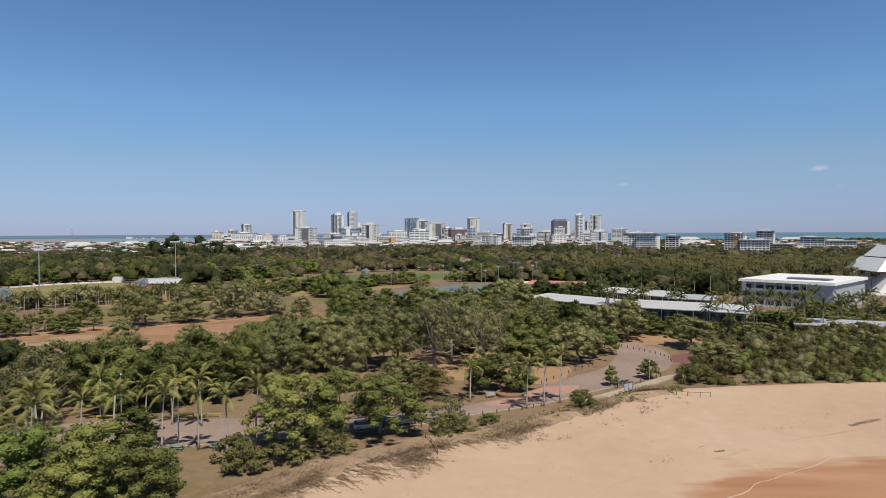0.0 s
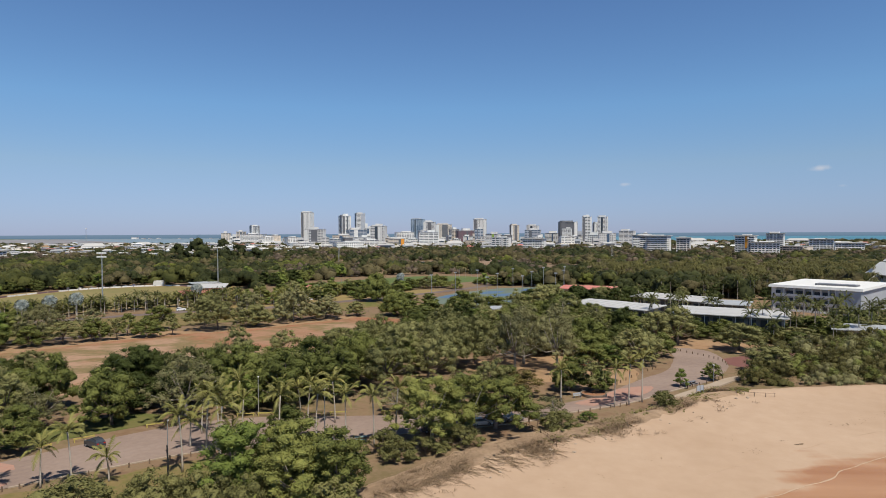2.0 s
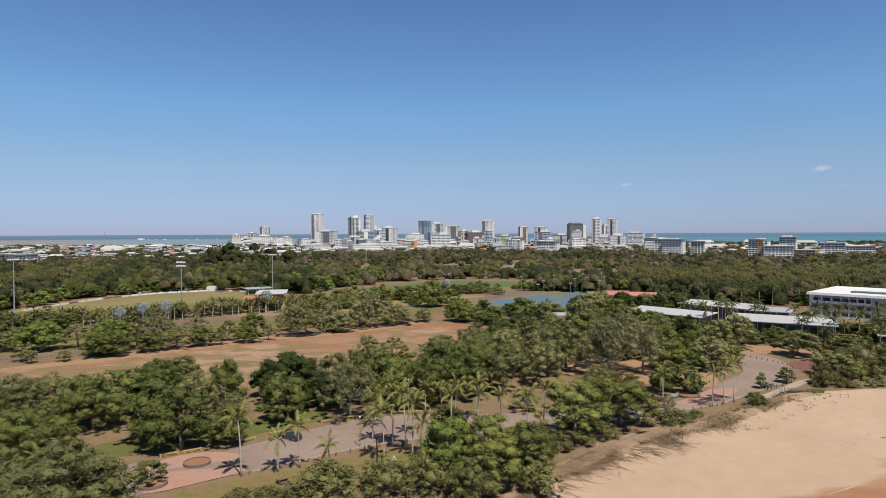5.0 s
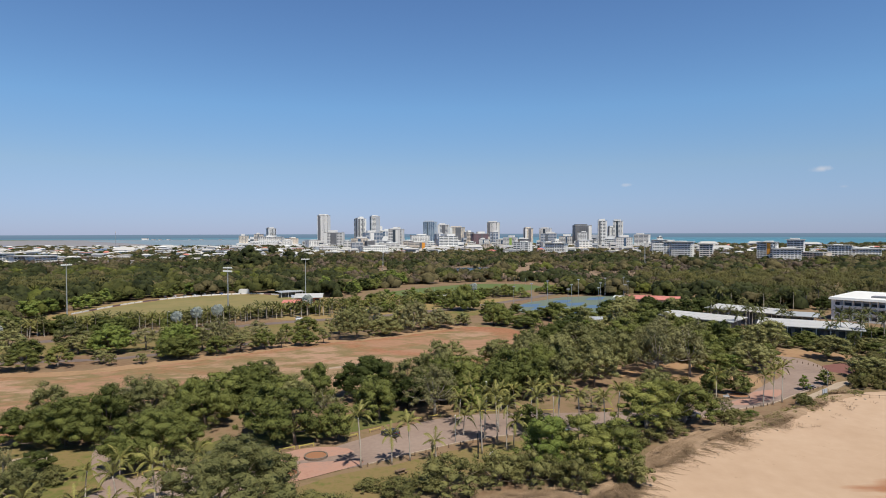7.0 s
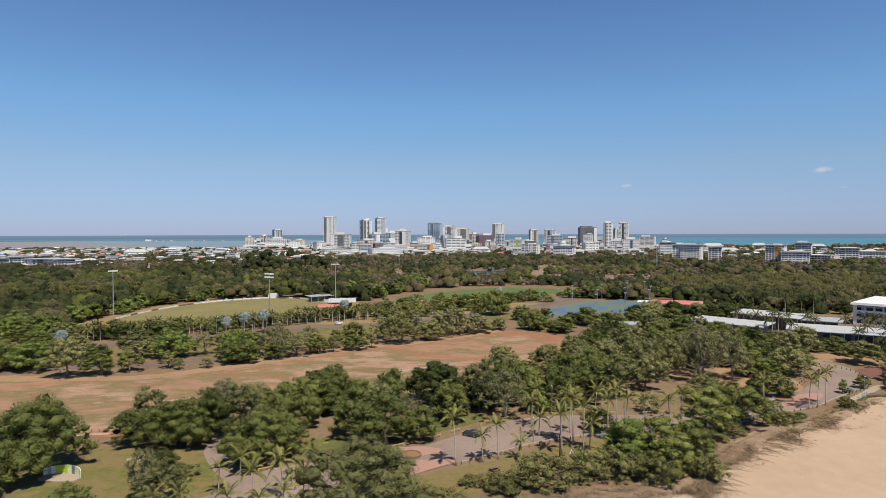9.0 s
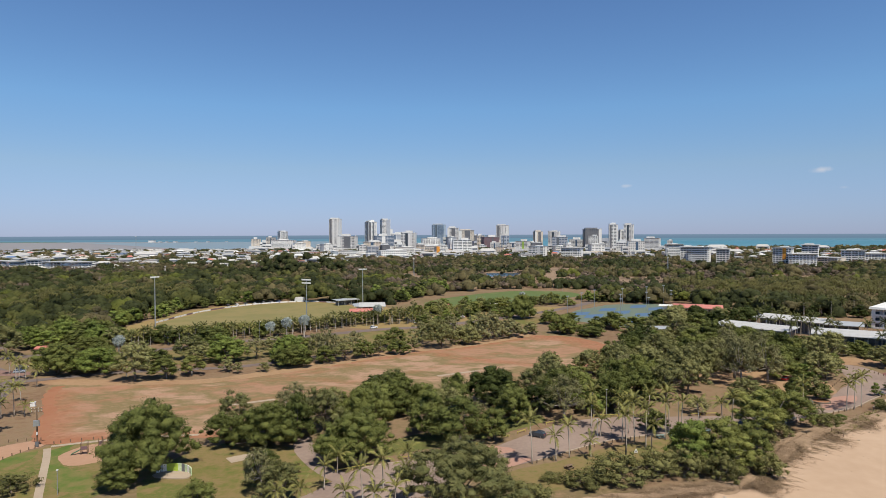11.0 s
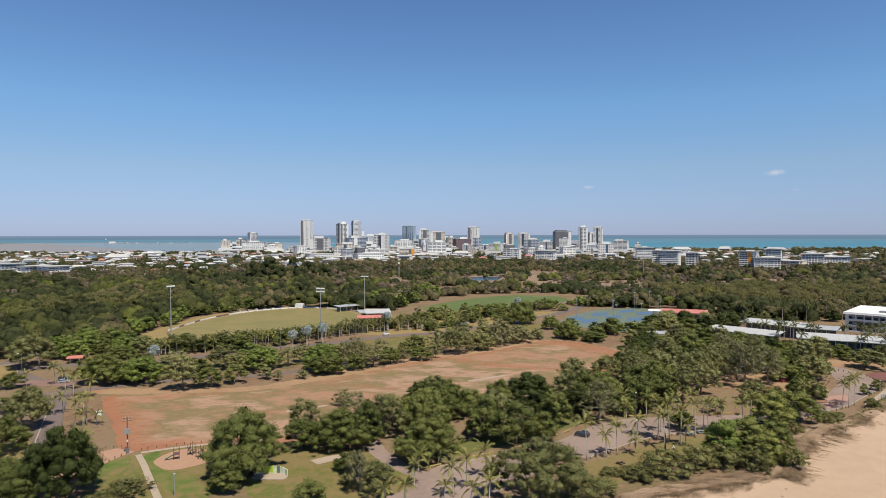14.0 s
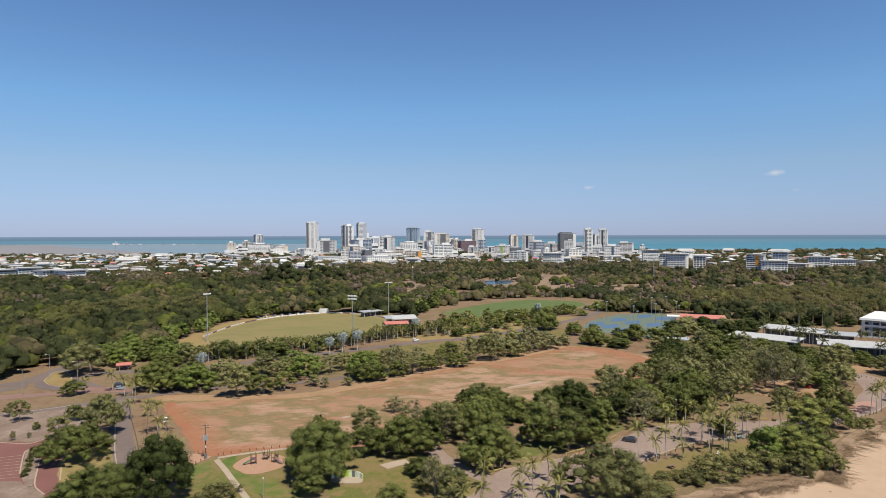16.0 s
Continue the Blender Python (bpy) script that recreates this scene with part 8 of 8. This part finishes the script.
def scoreboard():
    t = thing("scoreboard", pose(-227, 441, 0, 0, 0, -6), "blank white scoreboard beside the oval", "scoreboard")
    part("board", Geo().box(-4.3, 4.3, -0.4, 0.4, 0.8, 3.9), M["white"], t)
    part("frame", Geo().box(-4.5, 4.5, -0.35, 0.5, 3.9, 4.1), M["grey"], t)
    for k in (-3.6, 0, 3.6):
        part("post", Geo().box(k - 0.2, k + 0.2, -0.2, 0.2, -0.3, 1.0), M["steel"], t)
    return t


scoreboard()
rim = thing("boundary_fence", pose(0, 0, 0), "low fence with white and coloured boards round the oval", "fence")
line = smooth_line([(-289, 318), (-281, 377), (-259, 419), (-223, 440), (-188, 424), (-171, 395)], 6.2)
brd = random.Random(3)
for a, b in zip(line[:-1], line[1:]):
    d = b - a
    ob = part("board", Geo().box(0.3, d.length - 0.3, -0.05, 0.05, 0.1, 1.05), M[brd.choice(("white", "white", "white", "white", "white", "grey", "grey", "maroon"))], rim)
    ob.matrix_basis = pose(a.x, a.y, 0, 0, 0, math.degrees(math.atan2(d.y, d.x)))
    part("post", Geo().box(-0.06, 0.06, -0.06, 0.06, -0.2, 1.15), M["steel"], rim).location = (a.x, a.y, 0)


def court_light(x, y):
    t = thing("court_light", pose(x, y, 0), "tall thin light pole beside the courts", "light pole", "court lights")
    part("pole", Geo().tube([(0, 0, -0.3), (0, 0, 14)], [0.16, 0.1], 6), M["steel"], t)
    part("lamp_head", Geo().box(-0.9, 0.9, -0.25, 0.25, 13.8, 14.3, 0.05), M["steel"], t)
    return t


lamp = court_light(0, 0)
for x, y in ((-28, 340), (-14, 362), (0, 384), (24, 397), (46, 410), (62, 419), (10, 352), (32, 366), (54, 380), (2, 322), (22, 330), (44, 352)):
    place(lamp, pose(x, y, 0))


def goal_post():
    t = thing("goal_post", pose(0, 0, 0), "white sports goal post on the turf", "goal post", "goal posts")
    part("upright", Geo().tube([(0, 0, -0.2), (0, 0, 7)], [0.07, 0.05], 6), M["steel"], t)
    return t


gp = goal_post()
for x, y in ((-96, 408), (-90, 410), (-84, 411), (-78, 413), (-8, 518), (-3, 519), (2, 520)):
    place(gp, pose(x, y, 0))


def radio_mast(x, y, h):
    t = thing("radio_mast", pose(x, y, 0), "thin lattice radio mast above the trees", "mast", "radio masts")
    for a in range(3):
        c, s = math.cos(a * 2.094), math.sin(a * 2.094)
        part("leg", Geo().tube([(1.1 * c, 1.1 * s, -0.3), (0.4 * c, 0.4 * s, h)], [0.16, 0.12], 5), M["steel"], t)
    for k in range(int(h / 4)):
        w = 1.1 - 0.7 * k * 4 / h
        part("brace", Geo().tube([(w, 0, k * 4), (-w * 0.5, w * 0.866, k * 4 + 2), (-w * 0.5, -w * 0.866, k * 4 + 4)], [0.07, 0.07, 0.07], 4), M["steel"], t)
    part("antenna", Geo().box(-1.0, 1.0, -1.0, 1.0, h - 2.5, h - 0.3, 0.2), M["grey"], t)
    return t


radio_mast(185, 760, 36)
radio_mast(380, 820, 30)
radio_mast(-880, 1500, 52)
radio_mast(-150, 760, 24)


def dead_trunk(x, y, h):
    """A bare blackened palm trunk without its crown."""
    t = thing("dead_palm_trunk", pose(x, y, 0), "blackened bare trunk of a dead palm", "tree trunk")
    part("trunk", Geo().tube([(0, 0, -0.3), (0.02, 0, h * 0.5), (-0.1, 0, h)], [0.19, 0.15, 0.1], 7), M["black"], t)
    return t


dead_trunk(-63.4, 81.6, 5.4)


# ---- small finds on the beach ----
def rock(seed):
    r = random.Random(seed)
    bm = bmesh.new()
    bmesh.ops.create_icosphere(bm, subdivisions=2, radius=0.45)
    for v in bm.verts:
        v.co *= r.uniform(0.75, 1.2)
        v.co.z *= 0.55
    me = bpy.data.meshes.new("rock")
    bm.to_mesh(me)
    bm.free()
    return tagged(part("rock", me, M["concrete"]), "small pale rock half buried in sand", "rock", "beach rocks")


stones = [rock(1), rock(2)]
rk = random.Random(8)
for i in range(26):
    x = rk.uniform(-62, 60)
    s = abs(rk.gauss(5, 4)) + 1
    y = float(beach_edge(x)) - s
    m = pose(x, y, float(land_z(np.array(x), np.array(y))) + 0.28, 0, 0, rk.uniform(0, 360)) @ Matrix.Scale(rk.uniform(0.3, 1.0), 4)
    place(stones[i % 2], m)

# ---- far shore across the bay ----
patch("far_headland", [(-4900, 4500), (-3500, 4640), (-3000, 4800), (-3400, 4900), (-4900, 4900)], -2.0, M["green"], "low wooded headland across the bay", "shore", 4, 120)
patch("far_spit", [(-2900, 4600), (-2300, 4560), (-1750, 4600), (-1500, 4680), (-1800, 4760), (-2900, 4800)], -2.1, M["mud"], "low pale spit across the bay", "shore", 4, 120)
for i in range(7):
    w = (40, 16, 12, 20, 10, 16, 12)[i]
    t = thing("harbour_shed", pose(-2310 + (0, 62, 110, 176, 330, 420, 560)[i], 4660, -2.2), "large white shed on the far shore", "shed", "far harbour sheds")
    part("wall", Geo().box(-w / 2, w / 2, -15, 15, 0, (13, 5, 5, 6, 4, 5, 4)[i]), M["white"], t)
    part("roof", Geo().box(-w / 2 - 1, w / 2 + 1, -16, 16, (13, 5, 5, 6, 4, 5, 4)[i], (13, 5, 5, 6, 4, 5, 4)[i] + 2), M["roofwhite"], t)
